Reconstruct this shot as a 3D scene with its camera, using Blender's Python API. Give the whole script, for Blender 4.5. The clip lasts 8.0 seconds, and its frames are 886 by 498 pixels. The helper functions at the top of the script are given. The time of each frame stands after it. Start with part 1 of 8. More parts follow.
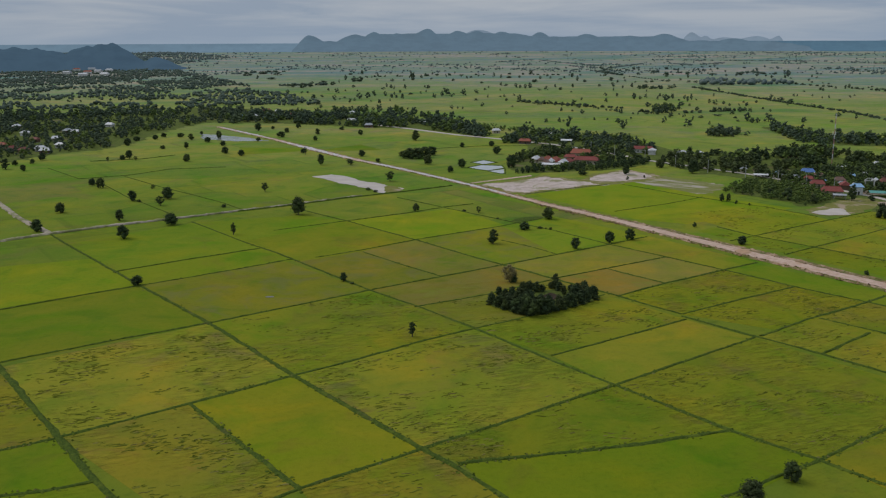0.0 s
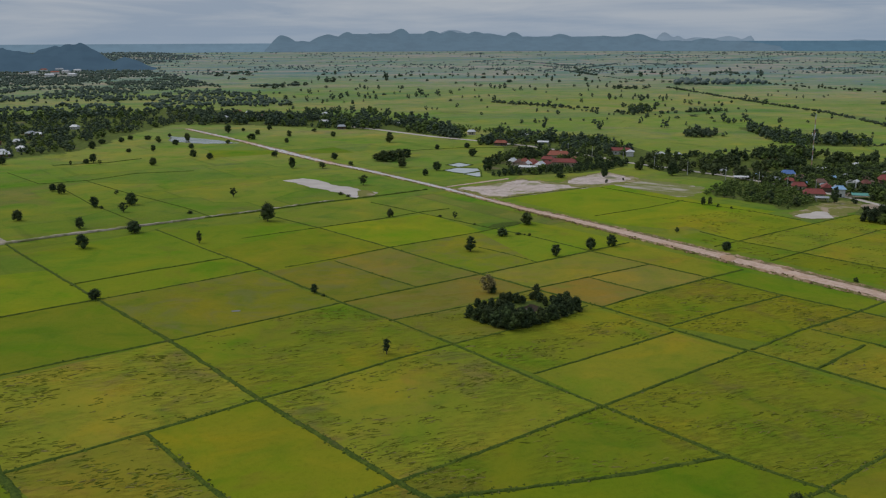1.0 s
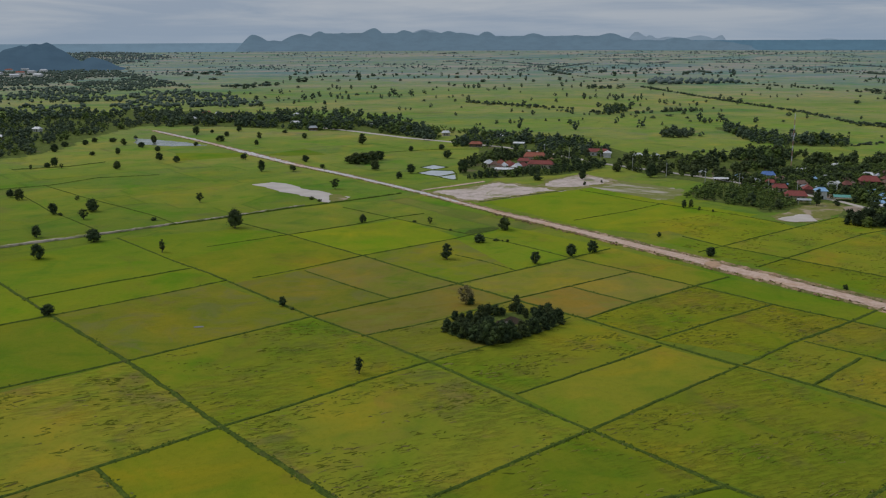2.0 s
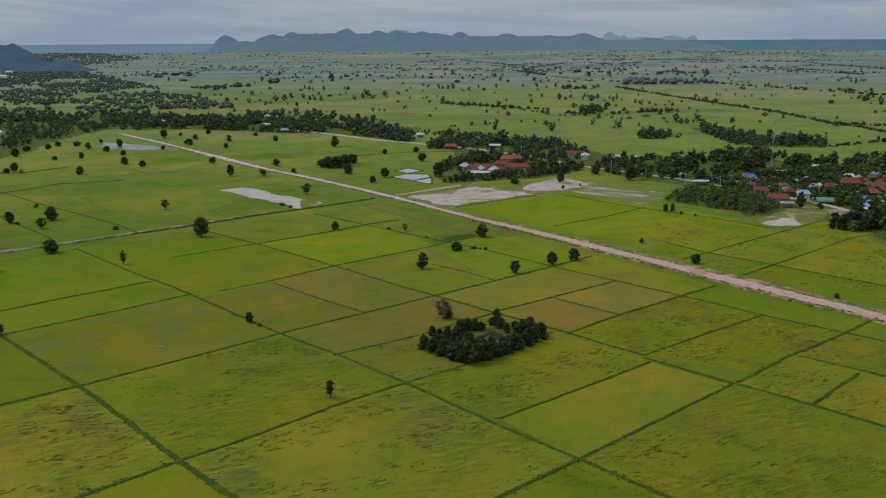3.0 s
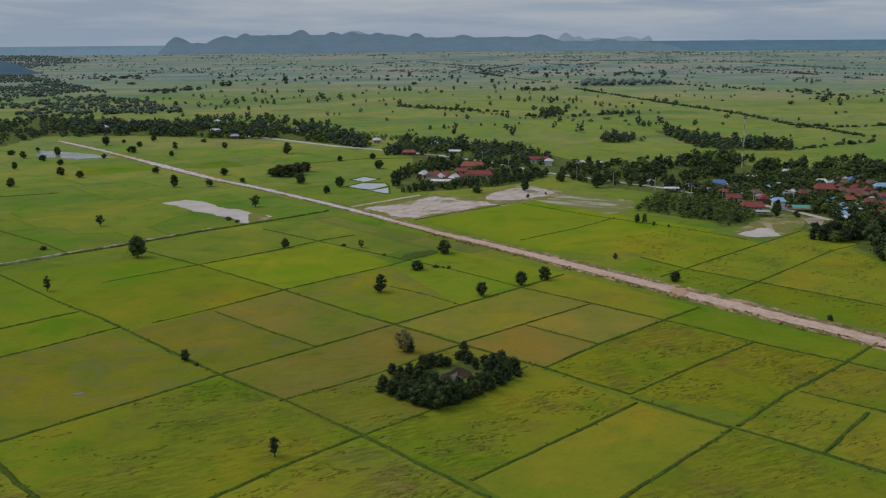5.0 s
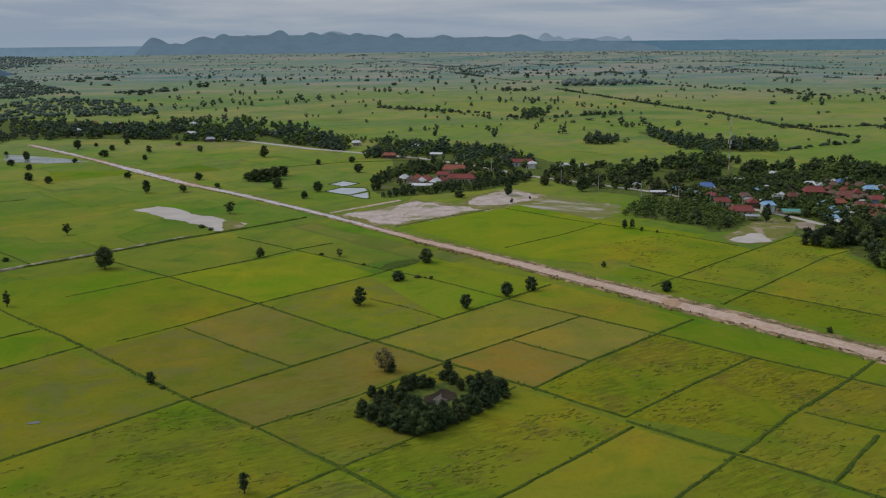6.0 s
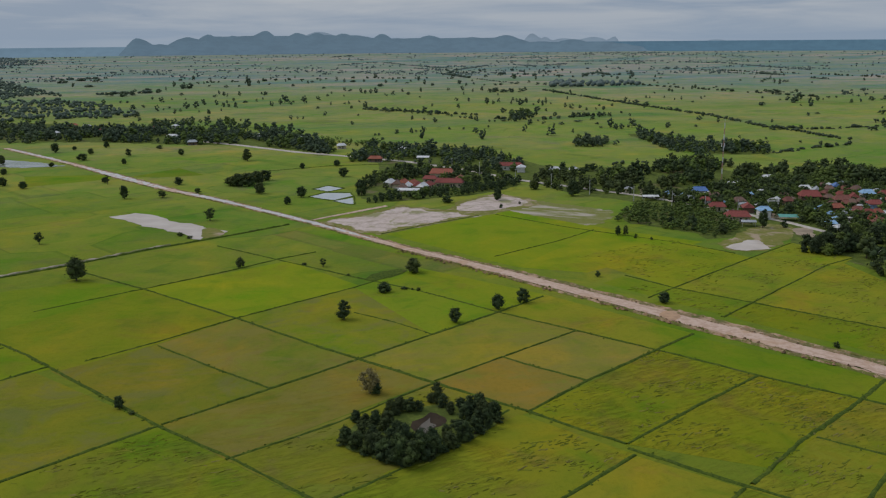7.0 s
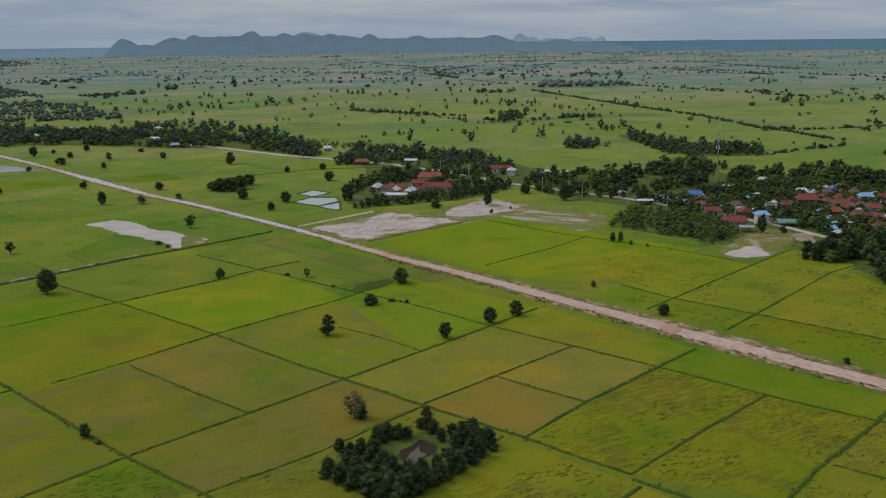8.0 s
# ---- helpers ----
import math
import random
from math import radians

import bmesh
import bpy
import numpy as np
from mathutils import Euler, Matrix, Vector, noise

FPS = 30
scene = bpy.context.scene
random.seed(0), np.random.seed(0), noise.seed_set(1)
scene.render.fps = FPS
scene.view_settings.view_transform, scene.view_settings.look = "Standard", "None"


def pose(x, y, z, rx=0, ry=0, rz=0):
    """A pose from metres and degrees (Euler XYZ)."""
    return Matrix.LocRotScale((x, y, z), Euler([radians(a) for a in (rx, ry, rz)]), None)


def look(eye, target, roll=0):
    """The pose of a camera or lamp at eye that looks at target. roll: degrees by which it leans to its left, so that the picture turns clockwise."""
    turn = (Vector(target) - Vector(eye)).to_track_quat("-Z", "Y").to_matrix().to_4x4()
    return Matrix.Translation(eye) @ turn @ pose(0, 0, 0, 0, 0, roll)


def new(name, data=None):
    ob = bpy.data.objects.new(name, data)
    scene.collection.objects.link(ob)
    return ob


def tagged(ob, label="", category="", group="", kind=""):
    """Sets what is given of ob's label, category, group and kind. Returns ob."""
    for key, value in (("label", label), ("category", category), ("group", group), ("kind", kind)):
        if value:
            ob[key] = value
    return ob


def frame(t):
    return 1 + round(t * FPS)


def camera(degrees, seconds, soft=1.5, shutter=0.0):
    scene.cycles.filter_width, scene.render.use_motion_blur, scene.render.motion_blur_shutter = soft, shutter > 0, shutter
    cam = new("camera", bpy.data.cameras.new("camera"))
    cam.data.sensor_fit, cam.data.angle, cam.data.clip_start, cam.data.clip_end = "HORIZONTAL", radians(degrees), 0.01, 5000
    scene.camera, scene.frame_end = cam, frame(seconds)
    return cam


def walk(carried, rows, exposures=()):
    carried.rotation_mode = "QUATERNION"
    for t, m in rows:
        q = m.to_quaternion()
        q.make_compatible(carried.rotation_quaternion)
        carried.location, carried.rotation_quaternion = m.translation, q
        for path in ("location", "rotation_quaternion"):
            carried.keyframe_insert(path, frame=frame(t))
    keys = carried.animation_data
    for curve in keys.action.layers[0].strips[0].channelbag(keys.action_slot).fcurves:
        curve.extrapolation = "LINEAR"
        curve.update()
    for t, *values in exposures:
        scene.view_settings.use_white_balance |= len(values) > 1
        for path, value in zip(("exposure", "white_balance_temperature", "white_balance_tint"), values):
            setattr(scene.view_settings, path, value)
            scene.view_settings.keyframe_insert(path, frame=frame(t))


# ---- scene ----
cam = camera(52.9, 8.0, soft=1.2)
PATH = [
    (0, (3.672, -4.456, 93.048), (3.688, -2.51, 92.587), -0.2),
    (0.5, (3.636, 3.492, 92.973), (3.679, 5.438, 92.512), -0.2),
    (1, (3.662, 11.627, 92.9), (3.734, 13.571, 92.439), -0.2),
    (1.5, (3.769, 19.713, 92.812), (3.869, 21.656, 92.35), -0.2),
    (3, (4.92, 44.236, 92.634), (5.105, 46.173, 92.172), -0.3),
    (3.5, (5.385, 52.226, 92.602), (5.593, 54.161, 92.14), -0.3),
    (4, (6.026, 60.184, 92.615), (6.258, 62.116, 92.154), -0.2),
    (4.5, (6.823, 68.013, 92.631), (7.077, 69.942, 92.171), -0.3),
    (6, (9.637, 91.298, 92.856), (9.956, 93.218, 92.396), -0.5),
    (6.5, (10.736, 98.83, 92.883), (11.069, 100.747, 92.424), -0.5),
    (7, (11.881, 106.409, 92.955), (12.229, 108.325, 92.496), -0.5),
    (7.5, (13.15, 113.939, 93.032), (13.511, 115.852, 92.573), -0.5),
    (8, (14.495, 121.608, 93.091), (14.868, 123.518, 92.632), -0.6),
]
walk(cam, [(t, look(eye, target, roll)) for t, eye, target, roll in PATH])

# ---- world, sun, exposure ----
SUN_TURN, SUN_UP = radians(-66), radians(48)
world = bpy.data.worlds.new("overcast_sky")
scene.world = world
world.use_nodes = True
wt = world.node_tree
wt.nodes.clear()


def wnode(kind, **inputs):
    n = wt.nodes.new(kind)
    for key, value in inputs.items():
        n.inputs[key].default_value = value
    return n


sky = wt.nodes.new("ShaderNodeTexSky")
sky.sky_type = "NISHITA"
sky.sun_disc = False
sky.sun_elevation, sky.sun_rotation = SUN_UP, SUN_TURN
coords = wt.nodes.new("ShaderNodeTexCoord")
stretch = wt.nodes.new("ShaderNodeMapping")
stretch.inputs["Scale"].default_value = (2.0, 2.0, 22.0)
clouds = wnode("ShaderNodeTexNoise", Scale=2.2, Detail=7.0, Roughness=0.55, Distortion=0.4)
cloud_ramp = wt.nodes.new("ShaderNodeValToRGB")
cloud_ramp.color_ramp.elements[0].position, cloud_ramp.color_ramp.elements[1].position = 0.4, 0.63
cloud_ramp.color_ramp.elements[0].color = (0.25, 0.31, 0.41, 1)
cloud_ramp.color_ramp.elements[1].color = (0.43, 0.455, 0.50, 1)
thin = wnode("ShaderNodeMix", Factor=0.9)
thin.data_type = "RGBA"
dim = wt.nodes.new("ShaderNodeVectorMath")
dim.operation = "SCALE"
dim.inputs["Scale"].default_value = 0.08
background = wnode("ShaderNodeBackground", Strength=1.0)
out = wt.nodes.new("ShaderNodeOutputWorld")
wt.links.new(coords.outputs["Generated"], stretch.inputs["Vector"])
wt.links.new(stretch.outputs["Vector"], clouds.inputs["Vector"])
wt.links.new(clouds.outputs["Fac"], cloud_ramp.inputs["Fac"])
wt.links.new(sky.outputs["Color"], dim.inputs[0])
wt.links.new(dim.outputs["Vector"], thin.inputs["A"])
wt.links.new(cloud_ramp.outputs["Color"], thin.inputs["B"])
height = wt.nodes.new("ShaderNodeSeparateXYZ")
low_air = wt.nodes.new("ShaderNodeMapRange")
low_air.inputs["From Min"].default_value, low_air.inputs["From Max"].default_value = 0.05, -0.01
low_air.inputs["To Max"].default_value = 0.75
hazy = wt.nodes.new("ShaderNodeMix")
hazy.data_type = "RGBA"
hazy.inputs["B"].default_value = (0.25, 0.325, 0.42, 1)
wt.links.new(coords.outputs["Generated"], height.inputs["Vector"])
wt.links.new(height.outputs["Z"], low_air.inputs["Value"])
wt.links.new(low_air.outputs["Result"], hazy.inputs["Factor"])
wt.links.new(thin.outputs["Result"], hazy.inputs["A"])
# an overcast sky is brighter overhead than at the horizon
overhead = wt.nodes.new("ShaderNodeMapRange")
overhead.interpolation_type = "SMOOTHSTEP"
overhead.inputs["From Min"].default_value, overhead.inputs["From Max"].default_value = 0.12, 0.85
overhead.inputs["To Min"].default_value, overhead.inputs["To Max"].default_value = 1.0, 1.42
lift = wt.nodes.new("ShaderNodeVectorMath")
lift.operation = "SCALE"
wt.links.new(height.outputs["Z"], overhead.inputs["Value"])
wt.links.new(hazy.outputs["Result"], lift.inputs[0])
wt.links.new(overhead.outputs["Result"], lift.inputs["Scale"])
wt.links.new(lift.outputs["Vector"], background.inputs["Color"])
wt.links.new(background.outputs["Background"], out.inputs["Surface"])

sun = new("sun", bpy.data.lights.new("sun", "SUN"))
sun.data.energy, sun.data.angle, sun.data.color = 1.2, radians(34), (1.0, 0.95, 0.86)
sun.matrix_world = look((600 * math.cos(SUN_UP) * math.sin(SUN_TURN), 600 * math.cos(SUN_UP) * math.cos(SUN_TURN), 600 * math.sin(SUN_UP)), (0, 0, 0))
scene.view_settings.exposure = 0.0


# ---- materials ----
class Shader:
    """A small builder for node materials."""

    def __init__(self, name, rough=0.9, metal=0.0, specular=0.25):
        self.mat = bpy.data.materials.new(name)
        self.mat.use_nodes = True
        self.t = self.mat.node_tree
        self.bsdf = self.t.nodes["Principled BSDF"]
        self.bsdf.inputs["Roughness"].default_value = rough
        self.bsdf.inputs["Metallic"].default_value = metal
        self.bsdf.inputs["Specular IOR Level"].default_value = specular
        self.pos = self.t.nodes.new("ShaderNodeNewGeometry").outputs["Position"]
        self.obj = self.t.nodes.new("ShaderNodeObjectInfo")

    def put(self, socket, value):
        if isinstance(value, bpy.types.NodeSocket):
            self.t.links.new(value, socket)
        elif isinstance(value, tuple) and len(value) == 3 and socket.type == "RGBA":
            socket.default_value = (*value, 1)
        else:
            socket.default_value = value

    def mapped(self, scale=(1, 1, 1), turn=0.0):
        n = self.t.nodes.new("ShaderNodeMapping")
        n.inputs["Scale"].default_value = scale
        n.inputs["Rotation"].default_value = (0, 0, radians(turn))
        self.put(n.inputs["Vector"], self.pos)
        if turn:
            # turn first, then stretch
            n.inputs["Scale"].default_value = (1, 1, 1)
            s = self.t.nodes.new("ShaderNodeMapping")
            s.inputs["Scale"].default_value = scale
            self.put(s.inputs["Vector"], n.outputs["Vector"])
            return s.outputs["Vector"]
        return n.outputs["Vector"]

    def noise(self, scale, detail=4.0, rough=0.55, at=None, warp=0.0):
        n = self.t.nodes.new("ShaderNodeTexNoise")
        n.inputs["Scale"].default_value, n.inputs["Detail"].default_value = scale, detail
        n.inputs["Roughness"].default_value, n.inputs["Distortion"].default_value = rough, warp
        self.put(n.inputs["Vector"], at or self.pos)
        return n.outputs["Fac"]

    def ramp(self, value, low, high):
        n = self.t.nodes.new("ShaderNodeMapRange")
        n.interpolation_type = "SMOOTHSTEP"
        n.inputs["From Min"].default_value, n.inputs["From Max"].default_value = low, high
        self.put(n.inputs["Value"], value)
        return n.outputs["Result"]

    def mix(self, a, b, factor, blend="MIX"):
        n = self.t.nodes.new("ShaderNodeMix")
        n.data_type, n.blend_type = "RGBA", blend
        self.put(n.inputs["Factor"], factor)
        self.put(n.inputs["A"], a)
        self.put(n.inputs["B"], b)
        return n.outputs["Result"]

    def math(self, kind, a, b=0.0):
        n = self.t.nodes.new("ShaderNodeMath")
        n.operation = kind
        self.put(n.inputs[0], a)
        self.put(n.inputs[1], b)
        return n.outputs["Value"]

    def bump(self, value, depth, strength=1.0):
        n = self.t.nodes.new("ShaderNodeBump")
        n.inputs["Strength"].default_value, n.inputs["Distance"].default_value = strength, depth
        self.put(n.inputs["Height"], value)
        self.put(self.bsdf.inputs["Normal"], n.outputs["Normal"])

    def done(self, colour):
        self.put(self.bsdf.inputs["Base Color"], colour)
        return self.mat


def plain(name, colour, rough=0.8, metal=0.0, grain=6.0, change=0.25):
    s = Shader(name, rough, metal)
    n = s.noise(grain, 5.0)
    big = s.noise(grain * 0.13, 3.0)
    c = s.mix(colour, tuple(v * (1 - change) for v in colour), s.ramp(n, 0.35, 0.7))
    c = s.mix(c, tuple(v * (1 - change) * 0.8 for v in colour), s.ramp(big, 0.5, 0.8))
    s.bump(n, 0.02)
    return s.done(c)


FIELD_TURN = 34.0  # the way the bunds run


def crop_layers(s, tint, lodged):
    """Rice seen from above: fine mottling, ripening patches and lodged swaths with their shade painted in."""
    fine = s.noise(0.55, 5.0, 0.7)
    tint = s.mix(tint, (1.025, 1.0, 1.06), 1.0, "MULTIPLY")
    patch = s.noise(0.022, 4.0, 0.6, warp=0.6)
    broad = s.noise(0.006, 3.0)
    c = s.mix(tint, s.mix(tint, (0.62, 1.0, 0.4), 1.0, "MULTIPLY"), s.math("MULTIPLY", s.ramp(patch, 0.5, 0.72), 0.7))
    c = s.mix(c, s.mix(c, (1.35, 1.08, 0.85), 1.0, "MULTIPLY"), s.math("MULTIPLY", s.ramp(patch, 0.5, 0.3), 0.7))
    c = s.mix(c, s.mix(c, (0.8, 0.92, 0.9), 1.0, "MULTIPLY"), s.ramp(broad, 0.45, 0.65))
    blotch = s.noise(0.06, 3.0, 0.5, warp=0.7)
    c = s.mix(c, s.mix(c, (0.72, 0.88, 0.85), 1.0, "MULTIPLY"), s.math("MULTIPLY", s.ramp(blotch, 0.52, 0.7), 0.8))
    c = s.mix(c, s.mix(c, (1.18, 1.06, 1.1), 1.0, "MULTIPLY"), s.math("MULTIPLY", s.ramp(blotch, 0.46, 0.3), 0.8))
    tired = s.noise(0.033, 5.0, 0.6, warp=1.0)
    c = s.mix(c, s.mix(c, (0.98, 0.8, 1.5), 1.0, "MULTIPLY"), s.math("MULTIPLY", s.ramp(tired, 0.55, 0.68), 0.6))
    c = s.mix(c, s.mix(c, (0.74, 0.98, 0.8), 1.0, "MULTIPLY"), s.math("MULTIPLY", s.ramp(tired, 0.44, 0.3), 0.6))
    c = s.mix(c, s.mix(c, (0.84, 0.88, 0.84), 1.0, "MULTIPLY"), s.ramp(fine, 0.45, 0.75))
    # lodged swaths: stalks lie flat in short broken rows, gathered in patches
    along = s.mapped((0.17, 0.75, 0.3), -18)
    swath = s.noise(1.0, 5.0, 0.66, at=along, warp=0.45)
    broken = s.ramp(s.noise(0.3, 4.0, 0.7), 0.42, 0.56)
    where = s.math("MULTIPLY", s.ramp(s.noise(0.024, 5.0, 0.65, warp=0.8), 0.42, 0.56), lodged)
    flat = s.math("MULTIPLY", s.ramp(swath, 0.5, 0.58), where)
    row_shade = s.math("MULTIPLY", s.math("MULTIPLY", s.ramp(swath, 0.57, 0.63), broken), where)
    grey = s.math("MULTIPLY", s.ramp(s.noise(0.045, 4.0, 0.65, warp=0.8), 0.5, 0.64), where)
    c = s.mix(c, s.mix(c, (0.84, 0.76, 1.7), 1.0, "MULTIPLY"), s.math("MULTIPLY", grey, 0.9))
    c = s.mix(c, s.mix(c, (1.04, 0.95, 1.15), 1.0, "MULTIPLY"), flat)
    # shade along the fallen rows, painted into the crop colour as dark dashes
    c = s.mix(c, s.mix(c, (0.64, 0.7, 0.66), 1.0, "MULTIPLY"), row_shade)
    # highlights on the rows, painted in as paler streaks
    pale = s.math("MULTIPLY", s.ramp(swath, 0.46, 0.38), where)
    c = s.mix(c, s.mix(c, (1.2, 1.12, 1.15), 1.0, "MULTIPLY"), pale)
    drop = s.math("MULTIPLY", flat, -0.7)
    s.bump(s.math("ADD", s.math("MULTIPLY", fine, 0.6), drop), 0.6, 0.6)
    return c


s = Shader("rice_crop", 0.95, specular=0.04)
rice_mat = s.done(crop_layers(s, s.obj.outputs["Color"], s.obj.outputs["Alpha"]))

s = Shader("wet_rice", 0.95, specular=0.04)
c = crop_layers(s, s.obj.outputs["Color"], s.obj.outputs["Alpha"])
wet = s.ramp(s.noise(0.05, 5.0, 0.68, warp=0.9), 0.47, 0.64)
c = s.mix(c, (0.15, 0.15, 0.05), s.math("MULTIPLY", wet, 0.5))
dead = s.ramp(s.noise(1.0, 5.0, 0.7, at=s.mapped((0.03, 0.06, 0.1), FIELD_TURN - 50), warp=0.9), 0.55, 0.66)
wet_mat = s.done(s.mix(c, (0.2, 0.16, 0.05), s.math("MULTIPLY", dead, 0.35)))

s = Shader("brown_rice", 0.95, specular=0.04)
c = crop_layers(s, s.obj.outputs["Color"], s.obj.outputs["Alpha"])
dead = s.ramp(s.noise(1.0, 6.0, 0.7, at=s.mapped((0.035, 0.07, 0.1), FIELD_TURN - 50), warp=0.8), 0.47, 0.62)
c = s.mix(c, (0.205, 0.178, 0.046), s.math("MULTIPLY", dead, 0.45))
fresh = s.ramp(s.noise(0.03, 5.0, 0.7, warp=0.9), 0.52, 0.66)
c = s.mix(c, (0.175, 0.2, 0.026), s.math("MULTIPLY", fresh, 0.75))
soil = s.ramp(s.noise(0.14, 5.0, 0.72, warp=0.6), 0.6, 0.7)
brown_mat = s.done(s.mix(c, (0.17, 0.12, 0.05), s.math("MULTIPLY", soil, 0.4)))

s = Shader("rice_plain", 0.95, specular=0.04)
cells = s.t.nodes.new("ShaderNodeTexVoronoi")
cells.distance = "CHEBYCHEV"
cells.inputs["Scale"].default_value = 1.0
cells.inputs["Randomness"].default_value = 0.75
s.put(cells.inputs["Vector"], s.mapped((0.0105, 0.0155, 0.0), -FIELD_TURN))
edge = s.t.nodes.new("ShaderNodeTexVoronoi")
edge.distance, edge.feature = "CHEBYCHEV", "F2"
edge.inputs["Scale"].default_value = 1.0
edge.inputs["Randomness"].default_value = 0.75
s.put(edge.inputs["Vector"], s.mapped((0.0105, 0.0155, 0.0), -FIELD_TURN))
split = s.t.nodes.new("ShaderNodeSeparateColor")
s.put(split.inputs["Color"], cells.outputs["Color"])
field = s.mix((0.17, 0.23, 0.02), (0.205, 0.245, 0.028), s.ramp(split.outputs["Red"], 0.2, 0.8))
field = s.mix(field, (0.145, 0.215, 0.024), s.ramp(split.outputs["Green"], 0.7, 0.78))
field = s.mix(field, (0.21, 0.205, 0.04), s.ramp(split.outputs["Blue"], 0.95, 0.97))
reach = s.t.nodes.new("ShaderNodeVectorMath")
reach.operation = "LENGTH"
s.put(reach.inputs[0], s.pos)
# ripe is distance broken up by noise; it drives the painted haze below
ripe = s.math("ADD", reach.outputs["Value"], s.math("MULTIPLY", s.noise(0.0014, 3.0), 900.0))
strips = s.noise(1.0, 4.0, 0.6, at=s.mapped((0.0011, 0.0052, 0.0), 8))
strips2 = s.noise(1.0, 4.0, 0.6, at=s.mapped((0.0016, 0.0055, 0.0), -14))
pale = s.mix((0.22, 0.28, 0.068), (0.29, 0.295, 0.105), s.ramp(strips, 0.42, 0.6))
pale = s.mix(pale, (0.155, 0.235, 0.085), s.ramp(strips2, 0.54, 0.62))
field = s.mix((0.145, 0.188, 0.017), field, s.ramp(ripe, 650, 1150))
# haze painted into the field colours: paler with distance
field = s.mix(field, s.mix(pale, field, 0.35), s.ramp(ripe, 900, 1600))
# farther out the painted haze turns the strips greyer and bluer
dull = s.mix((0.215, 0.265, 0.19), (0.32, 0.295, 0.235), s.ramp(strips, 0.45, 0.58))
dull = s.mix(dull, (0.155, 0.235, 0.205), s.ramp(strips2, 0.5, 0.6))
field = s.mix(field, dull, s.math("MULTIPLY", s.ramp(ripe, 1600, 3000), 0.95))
gap = s.math("SUBTRACT", edge.outputs["Distance"], cells.outputs["Distance"])
line = s.math("MULTIPLY", s.ramp(gap, 0.03, 0.012), s.ramp(split.outputs["Green"], 0.1, 0.5))
field = s.mix(field, (0.06, 0.1, 0.014), s.math("MULTIPLY", line, 0.25))
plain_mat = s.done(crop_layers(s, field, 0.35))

s = Shader("bund_grass", 0.95, specular=0.05)
n1, n2, n3 = s.noise(1.3, 5.0, 0.7), s.noise(0.09, 3.0), s.noise(0.22, 4.0, 0.65)
c = s.mix((0.05, 0.08, 0.014), (0.09, 0.126, 0.018), s.ramp(n1, 0.4, 0.66))
c = s.mix(c, (0.135, 0.17, 0.022), s.math("MULTIPLY", s.ramp(n3, 0.52, 0.7), 0.6))
c = s.mix(c, (0.13, 0.11, 0.045), s.math("MULTIPLY", s.ramp(n2, 0.6, 0.75), 0.5))
s.bump(n1, 0.25)
bund_mat = s.done(c)

s = Shader("bund_weeds", 0.95, specular=0.03)
island = s.t.nodes.new("ShaderNodeNewGeometry").outputs["Random Per Island"]
c = s.mix((0.06, 0.09, 0.014), (0.12, 0.155, 0.02), s.ramp(island, 0.0, 0.8))
weed_mat = s.done(s.mix(c, (0.17, 0.15, 0.06), s.math("MULTIPLY", s.ramp(island, 0.86, 0.9), 0.7)))

s = Shader("lodged_straw", 0.95, specular=0.03)
island = s.t.nodes.new("ShaderNodeNewGeometry").outputs["Random Per Island"]
c = s.mix((0.125, 0.145, 0.018), (0.2, 0.205, 0.026), s.ramp(island, 0.0, 0.85))
straw_mat = s.done(s.mix(c, (0.2, 0.165, 0.06), s.math("MULTIPLY", s.ramp(island, 0.85, 0.9), 0.8)))

s = Shader("dirt_road", 0.9)
n1, n2 = s.noise(0.5, 6.0, 0.7), s.noise(0.05, 4.0, 0.6, warp=0.5)
c = s.mix((0.57, 0.415, 0.325), (0.46, 0.31, 0.23), s.ramp(n1, 0.42, 0.62))
c = s.mix(c, (0.45, 0.28, 0.165), s.math("MULTIPLY", s.ramp(n2, 0.52, 0.66), 0.85))
ruts = s.noise(1.0, 4.0, 0.6, at=s.mapped((0.02, 0.5, 0.1), -121), warp=0.3)
c = s.mix(c, (0.36, 0.24, 0.16), s.math("MULTIPLY", s.ramp(ruts, 0.55, 0.66), 0.6))
s.bump(n1, 0.15)
road_mat = s.done(c)

s = Shader("grey_lane", 0.9)
n1, n2 = s.noise(0.6, 5.0, 0.7), s.noise(0.08, 4.0, 0.65)
c = s.mix((0.4, 0.34, 0.26), (0.3, 0.25, 0.18), s.ramp(n1, 0.4, 0.65))
c = s.mix(c, (0.15, 0.165, 0.04), s.math("MULTIPLY", s.ramp(n2, 0.46, 0.6), 0.8))
s.bump(n1, 0.15)
lane_mat = s.done(c)

s = Shader("mud_bank", 0.9)
n1, n2 = s.noise(0.35, 6.0, 0.75, warp=0.5), s.noise(0.12, 4.0, 0.6)
c = s.mix((0.25, 0.17, 0.095), (0.115, 0.12, 0.03), s.ramp(n1, 0.44, 0.6))
c = s.mix(c, (0.42, 0.29, 0.19), s.ramp(n2, 0.5, 0.62))
s.bump(n1, 0.4)
bank_mat = s.done(c)

s = Shader("dug_earth", 0.9)
n1, n2 = s.noise(0.16, 6.0, 0.75, warp=0.4), s.noise(0.5, 4.0, 0.6)
c = s.mix((0.44, 0.3, 0.2), (0.3, 0.185, 0.1), s.ramp(n2, 0.4, 0.62))
c = s.mix(c, (0.13, 0.135, 0.03), s.ramp(n1, 0.42, 0.56))
s.bump(n1, 0.4)
spoil_mat = s.done(c)
s = Shader("earth_clods", 0.95, specular=0.05)
